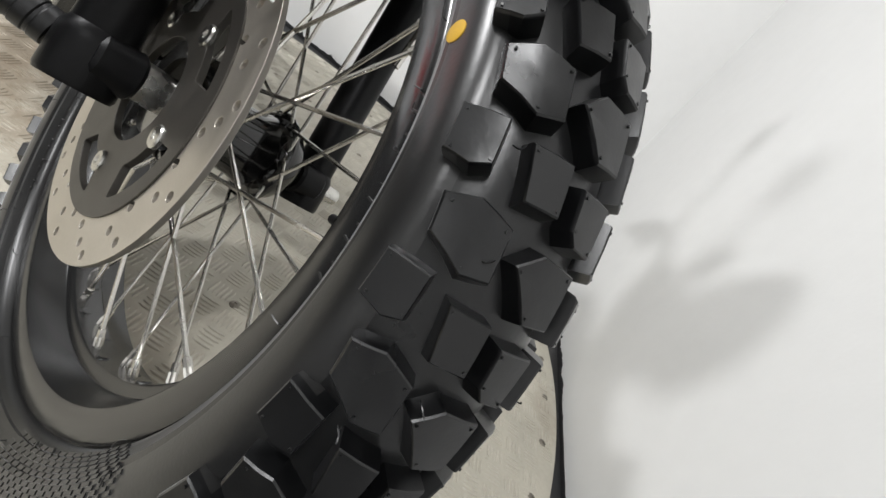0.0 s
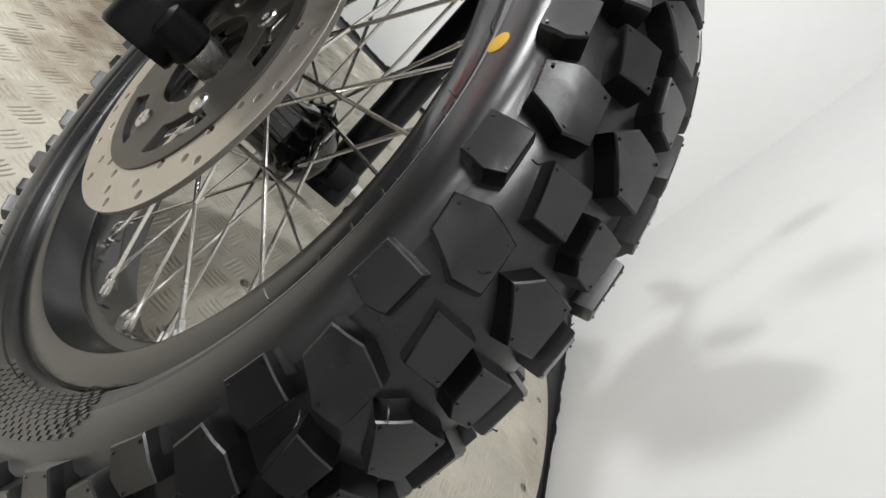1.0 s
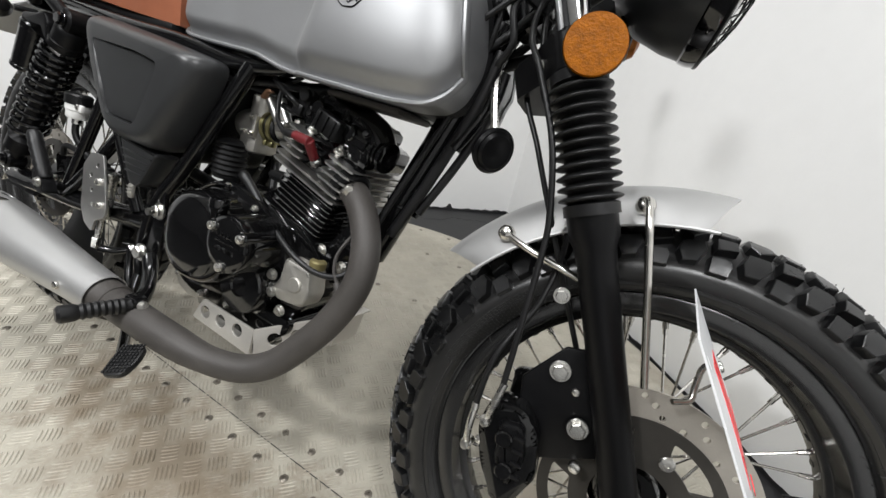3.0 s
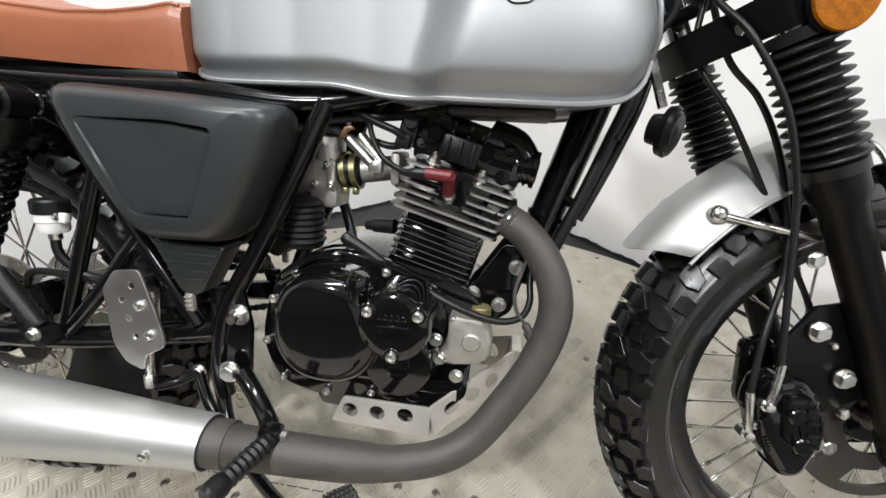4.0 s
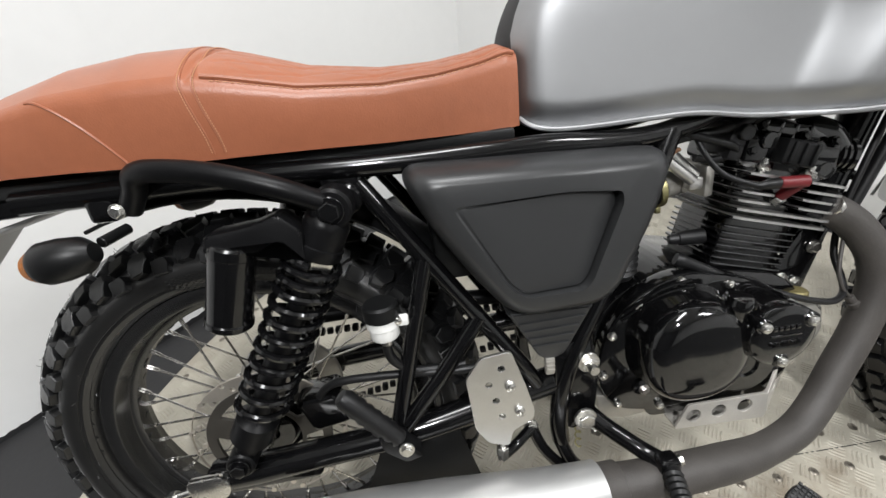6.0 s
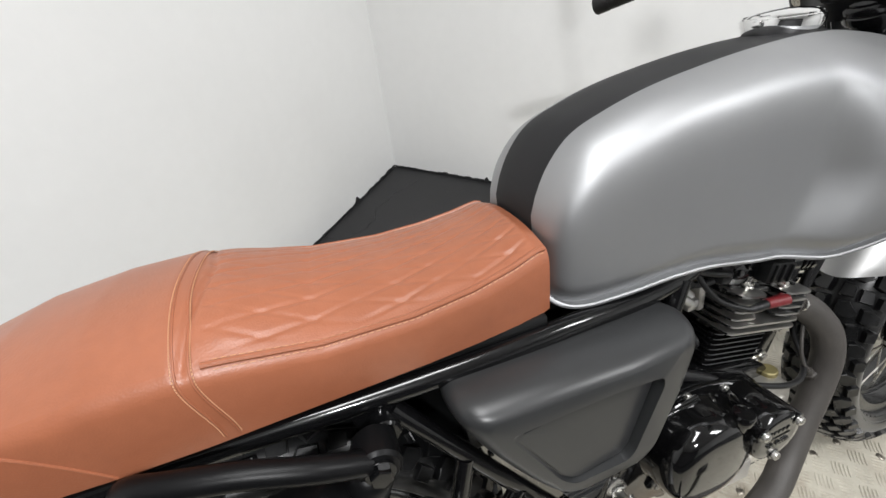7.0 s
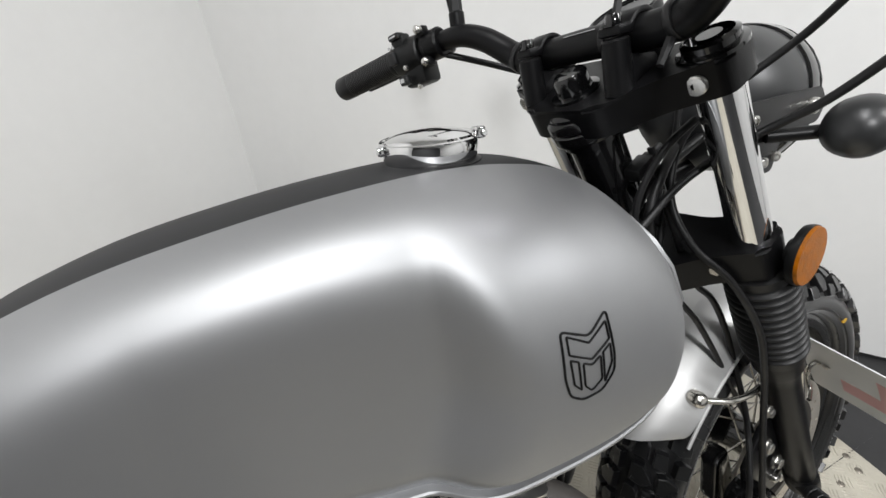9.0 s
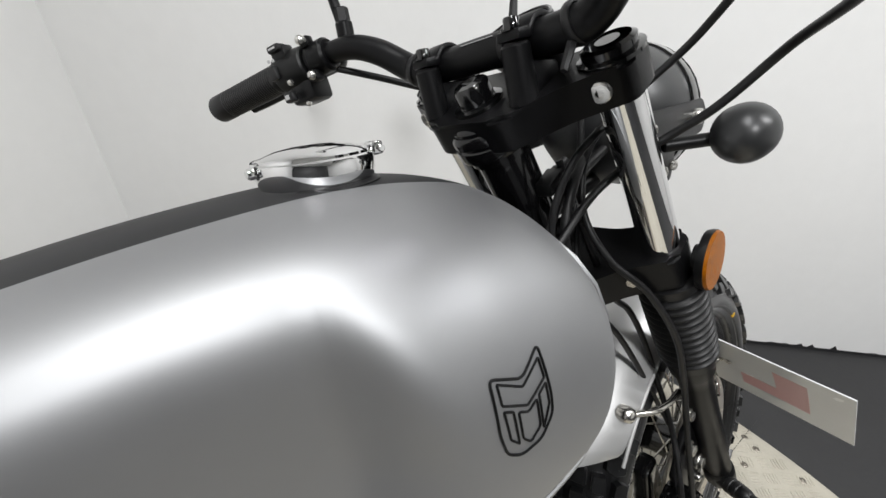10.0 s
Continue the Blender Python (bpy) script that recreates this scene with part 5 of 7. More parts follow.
def tank():
    bm = bmesh.new()
    xs = sorted(set([round(float(v), 4) for v in np.concatenate([np.linspace(0.432, 0.50, 12), np.linspace(0.50, 0.93, 60), np.linspace(0.93, 0.986, 16), np.linspace(0.987, 0.993, 7)])]))
    ts = np.concatenate([np.linspace(0, 0.25, 16), np.linspace(0.25, 1, 48)[1:]])
    right, left = [], []
    for x in xs:
        row = [tank_point(x, float(t)) for t in ts]
        right.append([bm.verts.new(p) for p in row])
        left.append([bm.verts.new((p.x, -p.y, p.z)) for p in row])
    for grid in (right, left):
        for i in range(len(xs) - 1):
            for j in range(len(ts) - 1):
                bm.faces.new((grid[i][j], grid[i][j + 1], grid[i + 1][j + 1], grid[i + 1][j]))
    for i in (0, -1):
        bm.faces.new(right[i] + left[i][::-1])
    for i in range(len(xs) - 1):
        bm.faces.new((right[i][0], right[i + 1][0], left[i + 1][0], left[i][0]))
    body = part("fuel_tank", bm, M["tank"], motorcycle, "satin silver fuel tank with a matt black top stripe", smooth=50)
    # the seam's lip along the lower edge
    for s in (1, -1):
        bm = bmesh.new()
        loop = []
        for x in [v for v in xs if v <= 0.986]:
            p = tank_point(x, 0)
            loop.append(Vector((p.x, p.y * s, p.z - 0.001)))
        loop += [Vector((tank_point(0.986, t).x + 0.001, tank_point(0.986, t).y * s, tank_point(0.986, t).z)) for t in (0.1, 0.25, 0.4, 0.55, 0.7, 0.8, 0.88)]
        rows = []
        for k, p in enumerate(loop):
            d = (loop[min(k + 1, len(loop) - 1)] - loop[max(k - 1, 0)]).normalized()
            n = d.cross(Vector((0, 1, 0))).normalized()
            rows.append([bm.verts.new(p + n * a + Vector((0, s * b, 0))) for a, b in ((-0.0032, 0.004), (-0.0034, -0.0060), (-0.0020, -0.0086), (0.0008, -0.0090), (0.0024, -0.0078), (0.0030, 0.004))])
        for r0, r1 in zip(rows, rows[1:]):
            for k in range(6):
                bm.faces.new((r0[k], r0[(k + 1) % 6], r1[(k + 1) % 6], r1[k]))
        bm.faces.new(rows[0])
        bm.faces.new(rows[-1])
        part("seam_lip", bm, M["tank"], body, "narrow welded seam lip")
    return body


fuel_tank = tank()


def tank_surface(x, z):
    best = min((tank_point(x, t) for t in np.linspace(0.1, 0.8, 300)), key=lambda p: abs(p.z - z))
    return best.y


def emblem():
    """A shield of thin black double lines."""
    def place(u, v):
        want, z = 0.842 + u, 0.803 + v
        x = want
        for _ in range(6):
            x = want + 0.050 * smooth(0.74, 0.93, z) * smooth(0.72, 0.985, x)
        return Vector((want, tank_surface(x, z) - 0.0003, z))

    def closed(line, r):
        pts = rounded(line, r)
        return list(pts) + [pts[0]]

    outer = closed([(-0.0225, 0.029), (0.0, 0.0185), (0.0165, 0.0315), (0.0218, -0.004), (0.0215, -0.0180), (0.0100, -0.0300), (-0.0065, -0.0310), (-0.0175, -0.0235), (-0.0212, -0.008)], 0.0045)
    chevron = closed([(-0.0180, 0.0240), (-0.0005, 0.0135), (0.0150, 0.0240), (0.0172, 0.0098), (0.0012, 0.0002), (-0.0170, 0.0100)], 0.0012)
    rear = closed([(-0.0165, 0.0058), (-0.0100, 0.0022), (-0.0080, -0.0215), (-0.0140, -0.0150)], 0.0010)
    middle = closed([(-0.0062, -0.0002), (0.0012, -0.0045), (0.0088, 0.0002), (0.0100, -0.0200), (0.0010, -0.0262), (-0.0048, -0.0200)], 0.0022)
    fore = closed([(0.0112, 0.0018), (0.0178, 0.0060), (0.0192, -0.0090), (0.0126, -0.0235)], 0.0010)
    bm = bmesh.new()
    for line in (outer, chevron, rear, middle, fore):
        pts = []
        for (a, b), (c, d) in zip(line, line[1:]):
            steps = max(1, int(math.hypot(c - a, d - b) / 0.004))
            for k in range(steps):
                pts.append(place(a + (c - a) * k / steps, b + (d - b) * k / steps))
        pts.append(place(*line[-1]))
        tube(bm, pts, 0.0009 if line is outer else 0.0008, 6, 1)
    part("emblem", bm, M["emblem"], fuel_tank, "black line emblem in the shape of a shield")


emblem()

# filler cap
CAP = Vector((0.806, 0, 0.930))
CAXIS = Vector((0.03, 0, 1)).normalized()
bm = bmesh.new()
lathe(bm, CAP - CAXIS * 0.004, CAXIS, [(0, 0), (0.0375, 0), (0.0388, 0.0030), (0.0402, 0.0072), (0.0410, 0.0120), (0.0414, 0.0170), (0.0408, 0.0196), (0.0390, 0.0206), (0.0378, 0.0204), (0.0372, 0.0222), (0.0340, 0.0244), (0.026, 0.0270), (0.014, 0.0288), (0, 0.0294)], 64)
filler_cap = part("filler_cap", bm, M["chrome"], motorcycle, "polished chrome flip-up fuel filler cap", smooth=30)
# the raised band round the far half of the lid
bm = bmesh.new()
rows = []
for k in range(41):
    a = radians(-8 + 196 * k / 40)
    lift = 0.0022 * math.sin(math.pi * k / 40) ** 0.7
    rows.append([bm.verts.new(CAP + Vector((math.cos(a) * r, math.sin(a) * r, z))) for r, z in ((0.0396, 0.0090), (0.0420, 0.0090), (0.0426, 0.0150 + lift * 0.6), (0.0414, 0.0178 + lift), (0.0396, 0.0180 + lift * 0.9), (0.0380, 0.0150))])
for r0, r1 in zip(rows, rows[1:]):
    for k in range(6):
        bm.faces.new((r0[k], r0[(k + 1) % 6], r1[(k + 1) % 6], r1[k]))
bm.faces.new(rows[0])
bm.faces.new(rows[-1][::-1])
part("cap_band", bm, M["chrome"], filler_cap, "raised chrome band", smooth=50)
bm = bmesh.new()
block(bm, CAP + Vector((0.0452, -0.004, 0.0150)), (0.009, 0.013, 0.010), 0.0018)
part("cap_hinge", bm, M["chrome"], filler_cap)
bm = bmesh.new()
rod(bm, CAP + Vector((0.0465, -0.014, 0.0145)), CAP + Vector((0.0465, 0.007, 0.0145)), 0.0026, seg=10)
part("hinge_pin", bm, M["chrome"], filler_cap)
bm = bmesh.new()
block(bm, CAP + Vector((-0.0435, -0.003, 0.0135)), (0.006, 0.010, 0.007), 0.0020)
part("cap_latch", bm, M["chrome"], filler_cap)
bm = bmesh.new()
lathe(bm, CAP - CAXIS * 0.006, CAXIS, [(0, 0), (0.043, 0), (0.043, 0.0035), (0.039, 0.0055), (0, 0.0055)], 48)
part("cap_seal", bm, M["soft_rubber"], filler_cap, "black rubber seal")

# ---- seat ----
SX = [-0.235, -0.225, -0.20, -0.16, -0.10, -0.04, 0.03, 0.09, 0.13, 0.20, 0.28, 0.34, 0.385, 0.415, 0.4275]
SEAT_EDGE = [0.735, 0.750, 0.763, 0.776, 0.792, 0.803, 0.807, 0.806, 0.799, 0.783, 0.776, 0.778, 0.784, 0.791, 0.788]
SEAT_LOW = [0.730, 0.728, 0.728, 0.731, 0.733, 0.731, 0.727, 0.725, 0.724, 0.721, 0.717, 0.715, 0.714, 0.713, 0.714]
SEAT_HALF = [0.045, 0.070, 0.090, 0.104, 0.113, 0.117, 0.118, 0.117, 0.115, 0.110, 0.104, 0.098, 0.092, 0.087, 0.083]
SEAT_CROWN = [0.002, 0.008, 0.015, 0.022, 0.028, 0.032, 0.035, 0.035, 0.032, 0.025, 0.021, 0.018, 0.016, 0.015, 0.013]


def seat_point(x, t):
    """t from 0 at the lower right edge over the top (0.5) to 1 at the lower left edge."""
    edge, low, half, crown = (float(np.interp(x, SX, tab)) for tab in (SEAT_EDGE, SEAT_LOW, SEAT_HALF, SEAT_CROWN))
    s = -1 if t < 0.5 else 1
    k = min(t, 1 - t) * 2
    split = 0.34
    if k < split:
        u = k / split
        y = half * (0.94 + 0.06 * math.sin(u * math.pi * 0.62))
        z = low + (edge - low) * u
        if u > 0.82:
            y -= half * 0.05 * ((u - 0.82) / 0.18) ** 2
    else:
        u = (k - split) / (1 - split)
        y = half * (1 - u) * (0.948 - 0.0 * u)
        z = edge + crown * (1 - (1 - u) ** 2.4)
        if x > 0.105:
            # quilted diamonds
            fade = smooth(0.105, 0.125, x) * smooth(0.425, 0.40, x) * smooth(0.06, 0.16, u)
            for sign in (1, -1):
                g = (x * 0.30 + sign * s * -y * 1.0) / 0.0235
                d = abs(g - round(g)) * 0.0235
                z -= (0.0014 if sign > 0 else 0.0009) * math.exp(-(d / 0.0024) ** 2) * fade * (0.75 + 0.25 * math.sin(x * 61 + y * 47))
            z += 0.0004 * fade + 0.0005 * math.sin(x * 33 + 1.0) * math.sin(y * 52) * fade
        seam = abs(x - (0.098 + 0.02 * u))
        z -= 0.003 * math.exp(-(seam / 0.003) ** 2)
    return Vector((x, s * y, z))


def seat():
    xs = np.concatenate([np.linspace(-0.235, 0.085, 70), np.linspace(0.087, 0.4275, 150)])
    ts = np.concatenate([np.linspace(0, 0.17, 16), np.linspace(0.172, 0.828, 150), np.linspace(0.83, 1, 16)])
    bm = bmesh.new()
    grid = [[bm.verts.new(seat_point(float(x), float(t))) for t in ts] for x in xs]
    for i in range(len(xs) - 1):
        for j in range(len(ts) - 1):
            bm.faces.new((grid[i][j], grid[i][j + 1], grid[i + 1][j + 1], grid[i + 1][j]))
    for i in (0, -1):
        bm.faces.new(grid[i])
    for i in range(len(xs) - 1):
        bm.faces.new((grid[i][0], grid[i + 1][0], grid[i + 1][-1], grid[i][-1]))
    ob = part("seat", bm, M["leather"], motorcycle, "tan leather seat with quilted top and piped edges", smooth=60)
    for s in (0.171, 0.829):
        bm = bmesh.new()
        pts = [seat_point(float(x), s) + Vector((0, 0, 0.0008)) for x in np.linspace(0.112, 0.424, 44)]
        tube(bm, pts, 0.0028, 8, 1)
        part("piping", bm, M["leather"], ob)
        for shift in (0.010, -0.008):
            bm = bmesh.new()
            for x in np.arange(0.12, 0.42, 0.0062):
                t = s + (shift if s < 0.5 else -shift)
                a, b = seat_point(float(x), t), seat_point(float(x) + 0.0042, t)
                out = Vector((0, -0.0005 if s < 0.5 else 0.0005, 0.0005))
                rod(bm, a + out, b + out, 0.0004, seg=5, c=0)
            tagged(part("stitching", bm, M["thread"], ob, "tan stitching"), kind="stuff")
    # the double seam across the hump, with its pale thread
    for shift in (-0.005, 0.005):
        bm = bmesh.new()
        lean = lambda t: 0.099 + shift + 0.010 * smooth(0.16, 0.02, min(t, 1 - t))
        rows = [seat_point(lean(t), t) for t in np.linspace(0.012, 0.988, 90)]
        tube(bm, rows, 0.0010, 6, 1)
        part("piping", bm, M["leather"], ob)
        bm = bmesh.new()
        for k in range(0, 178):
            t = 0.014 + 0.972 * k / 178
            a, b = seat_point(lean(t), t), seat_point(lean(t + 0.0034), t + 0.0034)
            out = Vector((0.002 if shift > 0 else -0.002, 0.0006 * (-1 if t < 0.5 else 1), 0.0006))
            rod(bm, a + out, b + out, 0.0006, seg=4, c=0)
        tagged(part("stitching", bm, M["thread"], ob, "tan stitching"), kind="stuff")
    for s in (0, 1):
        bm = bmesh.new()
        line = []
        for k in range(14):
            u = k / 13
            line.append(seat_point(-0.050 + 0.072 * u, (0.160 * (1 - u ** 1.6) + 0.004) if s == 0 else 1 - (0.160 * (1 - u ** 1.6) + 0.004)))
        tube(bm, line, 0.0014, 6, 2)
        part("piping", bm, M["leather"], ob)
    return ob


seat()
bm = bmesh.new()
prism(bm, [(-0.20, 0.728), (0.42, 0.714), (0.42, 0.700), (-0.20, 0.712)], -0.088, 0.088, 0.004)
part("seat_pan", bm, M["plastic"], motorcycle, "black seat base")

# ---- frame ----
def frame_tube(pts, r=0.0125, label="gloss black frame tube", name="frame_tube", seg=16):
    bm = bmesh.new()
    tube(bm, pts, r, seg, 6)
    return part(name, bm, M["frame"], motorcycle, label)


for s in (-1, 1):
    frame_tube([(-0.12, s * 0.088, 0.706), (0.10, s * 0.090, 0.702), (0.30, s * 0.092, 0.693), (0.45, s * 0.088, 0.690), (0.60, s * 0.072, 0.682), (0.75, s * 0.045, 0.720), (0.90, s * 0.02, 0.790)], 0.0125)
    frame_tube([(0.236, s * 0.092, 0.678), (0.292, s * 0.101, 0.592), (0.350, s * 0.106, 0.500), (0.405, s * 0.104, 0.410), (0.425, s * 0.10, 0.372)], 0.0110)
    frame_tube([(0.298, s * 0.104, 0.580), (0.268, s * 0.112, 0.480), (0.232, s * 0.122, 0.360), (0.226, s * 0.125, 0.345)], 0.0108)
    frame_tube([(0.355, s * 0.108, 0.495), (0.300, s * 0.115, 0.425), (0.236, s * 0.123, 0.352)], 0.0108)
    frame_tube([(0.612, s * 0.072, 0.684), (0.575, s * 0.082, 0.600), (0.520, s * 0.090, 0.490), (0.482, s * 0.098, 0.420), (0.462, s * 0.100, 0.360), (0.455, s * 0.100, 0.300), (0.458, s * 0.098, 0.262)], 0.0135)
frame_tube([(0.985, 0, 0.83), (0.955, 0, 0.72), (0.925, 0, 0.62), (0.895, 0, 0.52), (0.875, 0, 0.455)], 0.0235, "thick gloss black front down tube", seg=24)
frame_tube([(0.975, 0, 0.86), (0.86, 0, 0.80), (0.70, 0, 0.745), (0.58, 0, 0.715)], 0.020)
frame_tube([(0.985, -0.012, 0.80), (1.0, -0.02, 0.73), (0.975, -0.03, 0.655)], 0.010)
# engine front mounts on the down tube
for s in (-1, 1):
    bm = bmesh.new()
    prism(bm, rounded([(0.892, 0.505), (0.866, 0.412), (0.830, 0.385), (0.785, 0.425), (0.815, 0.455), (0.850, 0.510)], 0.008), s * 0.034, s * 0.028, 0.001)
    part("engine_mount", bm, M["frame"], motorcycle, "black engine mounting plate")
for p in ((0.869, -0.037, 0.480), (0.849, -0.037, 0.423), (0.812, -0.050, 0.441)):
    bolt(motorcycle, p, r=0.0085)
# side triangle plate, footrest hanger
bm = bmesh.new()
prism(bm, rounded([(0.452, 0.425), (0.500, 0.440), (0.512, 0.380), (0.505, 0.300), (0.470, 0.282), (0.448, 0.330)], 0.01), -0.106, -0.098, 0.0015)
part("footrest_hanger", bm, M["frame"], motorcycle, "black footrest hanger plate")
bolt(motorcycle, (0.496, -0.108, 0.397), r=0.0120)
bolt(motorcycle, (0.485, -0.122, 0.316), r=0.0125)
bolt(motorcycle, (0.415, -0.096, 0.292), r=0.0085)
bolt(motorcycle, (0.508, -0.108, 0.276), r=0.0075)
bm = bmesh.new()
tube(bm, [(0.496, -0.110, 0.397), (0.496, -0.128, 0.397)], 0.0065, 12, 1)
part("stud", bm, M["steel"], motorcycle, "threaded stud")

# ---- side panel ----
def side_panel(s):
    outline = rounded([(0.278, 0.694), (0.456, 0.684), (0.588, 0.674), (0.570, 0.616), (0.512, 0.503), (0.392, 0.500), (0.352, 0.553), (0.306, 0.628)], 0.032, 8)
    cx, cz = 0.43, 0.60
    bm = bmesh.new()
    levels = [(0.98, 0.085), (1.0, 0.104), (0.994, 0.117), (0.978, 0.129), (0.953, 0.1390), (0.918, 0.1470), (0.875, 0.1528), (0.825, 0.1565), (0.79, 0.1578)]
    rings = []
    for k, y in levels:
        rings.append([bm.verts.new((cx + (x - cx) * k, s * (y - 0.010 * smooth(0.525, 0.60, x) * smooth(0.085, 0.13, y)), cz + (z - cz) * k)) for x, z in outline])
    n = len(outline)
    # the pocket: a sunk field with its own outline
    pocket = rounded([(0.332, 0.651), (0.453, 0.651), (0.511, 0.644), (0.513, 0.631), (0.480, 0.545), (0.470, 0.535), (0.402, 0.536), (0.385, 0.552)], 0.010, 6)
    for r0, r1 in zip(rings, rings[1:]):
        for k in range(n):
            bm.faces.new((r0[k], r0[(k + 1) % n], r1[(k + 1) % n], r1[k]))
    pin = [bm.verts.new((x, s * 0.1580, z)) for x, z in pocket]
    # bridge the last ring to the pocket
    edges = [bm.edges.get((rings[-1][k], rings[-1][(k + 1) % n])) for k in range(n)]
    m = len(pin)
    e2 = [bm.edges.new((pin[k], pin[(k + 1) % m])) for k in range(m)]
    bmesh.ops.bridge_loops(bm, edges=edges + e2)
    px, pz = 0.44, 0.595
    prev = pin
    for k, d in ((0.992, 0.0000), (0.974, 0.0165), (0.955, 0.0170), (0.935, 0.0105), (0.90, 0.0098), (0.55, 0.0098), (0.2, 0.0098)):
        cur = [bm.verts.new((px + (x - px) * k, s * (0.1580 - d * (0.06 + 7.0 * max(px + (x - px) * k - 0.345, 0))), pz + (z - pz) * k)) for x, z in pocket]
        for i in range(m):
            bm.faces.new((prev[i], prev[(i + 1) % m], cur[(i + 1) % m], cur[i]))
        prev = cur
    bm.faces.new(prev)
    panel = part("side_panel", bm, M["panel"], motorcycle, "satin black side panel with a sunk field", smooth=40)
    # louvred foot of the panel
    bm = bmesh.new()
    prism(bm, rounded([(0.387, 0.501), (0.495, 0.497), (0.458, 0.432), (0.440, 0.424), (0.424, 0.431)], 0.006, 4), s * 0.126, s * 0.085, 0.004)
    for k in range(4):
        z = 0.484 - k * 0.0115
        half = 0.042 - k * 0.0062
        block(bm, (0.442 - 0.001 * k, s * 0.1265, z), (half * 2, 0.004, 0.0028), 0.001)
    part("vent", bm, M["panel"], panel, "black louvred vent")
    bm = bmesh.new()
    block(bm, (0.437, s * 0.124, 0.416), (0.013, 0.008, 0.026), 0.003)
    for k in range(3):
        block(bm, (0.437, s * 0.1285, 0.424 - k * 0.006), (0.011, 0.003, 0.002), 0.0005)
    part("clip", bm, M["cast"], panel, "grey panel clip")
    return panel


side_panel(-1)
side_panel(1)
bm = bmesh.new()
prism(bm, rounded([(0.30, 0.675), (0.58, 0.660), (0.50, 0.49), (0.40, 0.49)], 0.02), -0.080, 0.080, 0.006)
part("airbox", bm, M["plastic"], motorcycle, "black airbox behind the side panels")

# ---- engine ----
bm = bmesh.new()
prism(bm, rounded([(0.520, 0.440), (0.566, 0.476), (0.640, 0.497), (0.790, 0.462), (0.832, 0.430), (0.835, 0.360), (0.800, 0.315), (0.730, 0.286), (0.560, 0.286), (0.520, 0.330)], 0.03), -0.066, 0.090, 0.006)
engine = part("engine", bm, M["gloss"], motorcycle, "gloss black single-cylinder engine")
bm = bmesh.new()
prism(bm, rounded([(0.529, 0.424), (0.562, 0.472), (0.628, 0.500), (0.702, 0.484), (0.770, 0.455), (0.784, 0.410), (0.774, 0.345), (0.750, 0.303), (0.682, 0.281), (0.612, 0.273), (0.540, 0.290), (0.514, 0.352)], 0.03, 6), -0.089, -0.062, 0.004)
clutch_cover = part("clutch_cover", bm, M["gloss"], engine, "gloss black clutch cover")
bm = bmesh.new()
n = 72
c0 = (0.632, 0.402)
rings = []
for k, y in ((1.10, -0.086), (1.045, -0.100), (1.03, -0.118), (1.0, -0.131), (0.94, -0.140), (0.84, -0.1455), (0.66, -0.1482), (0.40, -0.1492), (0.0, -0.1495)):
    ring = []
    for i in range(n):
        t = 2 * math.pi * i / n
        x = math.copysign(abs(math.cos(t)) ** 0.86, math.cos(t)) * 0.070 * k
        z = math.copysign(abs(math.sin(t)) ** 0.86, math.sin(t)) * 0.073 * k
        ring.append(bm.verts.new((c0[0] + x, y, c0[1] + z - 0.10 * (x if x > 0 else 0) * 0)))
    rings.append(ring)
for r0, r1 in zip(rings, rings[1:]):
    for i in range(n):
        bm.faces.new((r0[i], r0[(i + 1) % n], r1[(i + 1) % n], r1[i]))
part("clutch_dome", bm, M["gloss"], clutch_cover, "domed gloss black cover", smooth=50)
# lower boss and ribs of the cover
bm = bmesh.new()
lathe(bm, (0.722, -0.086, 0.350), (0, -1, 0), [(0.048, 0), (0.046, 0.022), (0.043, 0.026), (0.018, 0.027), (0.016, 0.024), (0, 0.024)], 40)
part("cover_boss", bm, M["gloss"], clutch_cover)
for pts in ([(0.552, -0.090, 0.452), (0.600, -0.094, 0.482), (0.640, -0.095, 0.490)], [(0.548, -0.090, 0.442), (0.600, -0.094, 0.474), (0.645, -0.096, 0.481)]):
    bm = bmesh.new()
    tube(bm, pts, 0.0028, 8, 6)
    part("rib", bm, M["gloss"], clutch_cover)
bm = bmesh.new()
lathe(bm, (0.726, -0.086, 0.425), (0, -1, 0), [(0.046, 0), (0.0445, 0.050), (0.044, 0.064), (0.0425, 0.0675), (0.040, 0.0685), (0.038, 0.0700), (0.030, 0.0705), (0, 0.0708)], 48)
for p in ((0.757, 0.445), (0.696, 0.445), (0.726, 0.390)):
    rod(bm, (p[0], -0.088, p[1]), (p[0], -0.1575, p[1]), 0.0105, seg=20)
filter_cover = part("oil_filter_cover", bm, M["gloss"], engine, "round gloss black oil filter cover")
for p in ((0.757, -0.158, 0.445), (0.696, -0.158, 0.445), (0.726, -0.158, 0.390)):
    bolt(filter_cover, p, r=0.0068, mesh=SCREW, name="screw")
for k in range(5):
    bm = bmesh.new()
    block(bm, (0.710 + k * 0.0075, -0.1572, 0.439), (0.0050, 0.0014, 0.0062), 0.0004)
    part("raised_mark", bm, M["gloss"], filter_cover)
bm = bmesh.new()
block(bm, (0.726, -0.1572, 0.428), (0.040, 0.0014, 0.0022), 0.0004)
part("raised_mark", bm, M["gloss"], filter_cover)
lettering("raised_text", "OIL FILTER", 0.0086, 0.0014, M["gloss"], filter_cover, Matrix.Translation((0.726, -0.1575, 0.416)) @ SIDE)
for k in range(3):
    bm = bmesh.new()
    block(bm, (0.655, -0.1478, 0.4305 - k * 0.0042), (0.024, 0.0014, 0.0022), 0.0004)
    part("raised_mark", bm, M["satin"], clutch_cover, "raised unreadable marks")
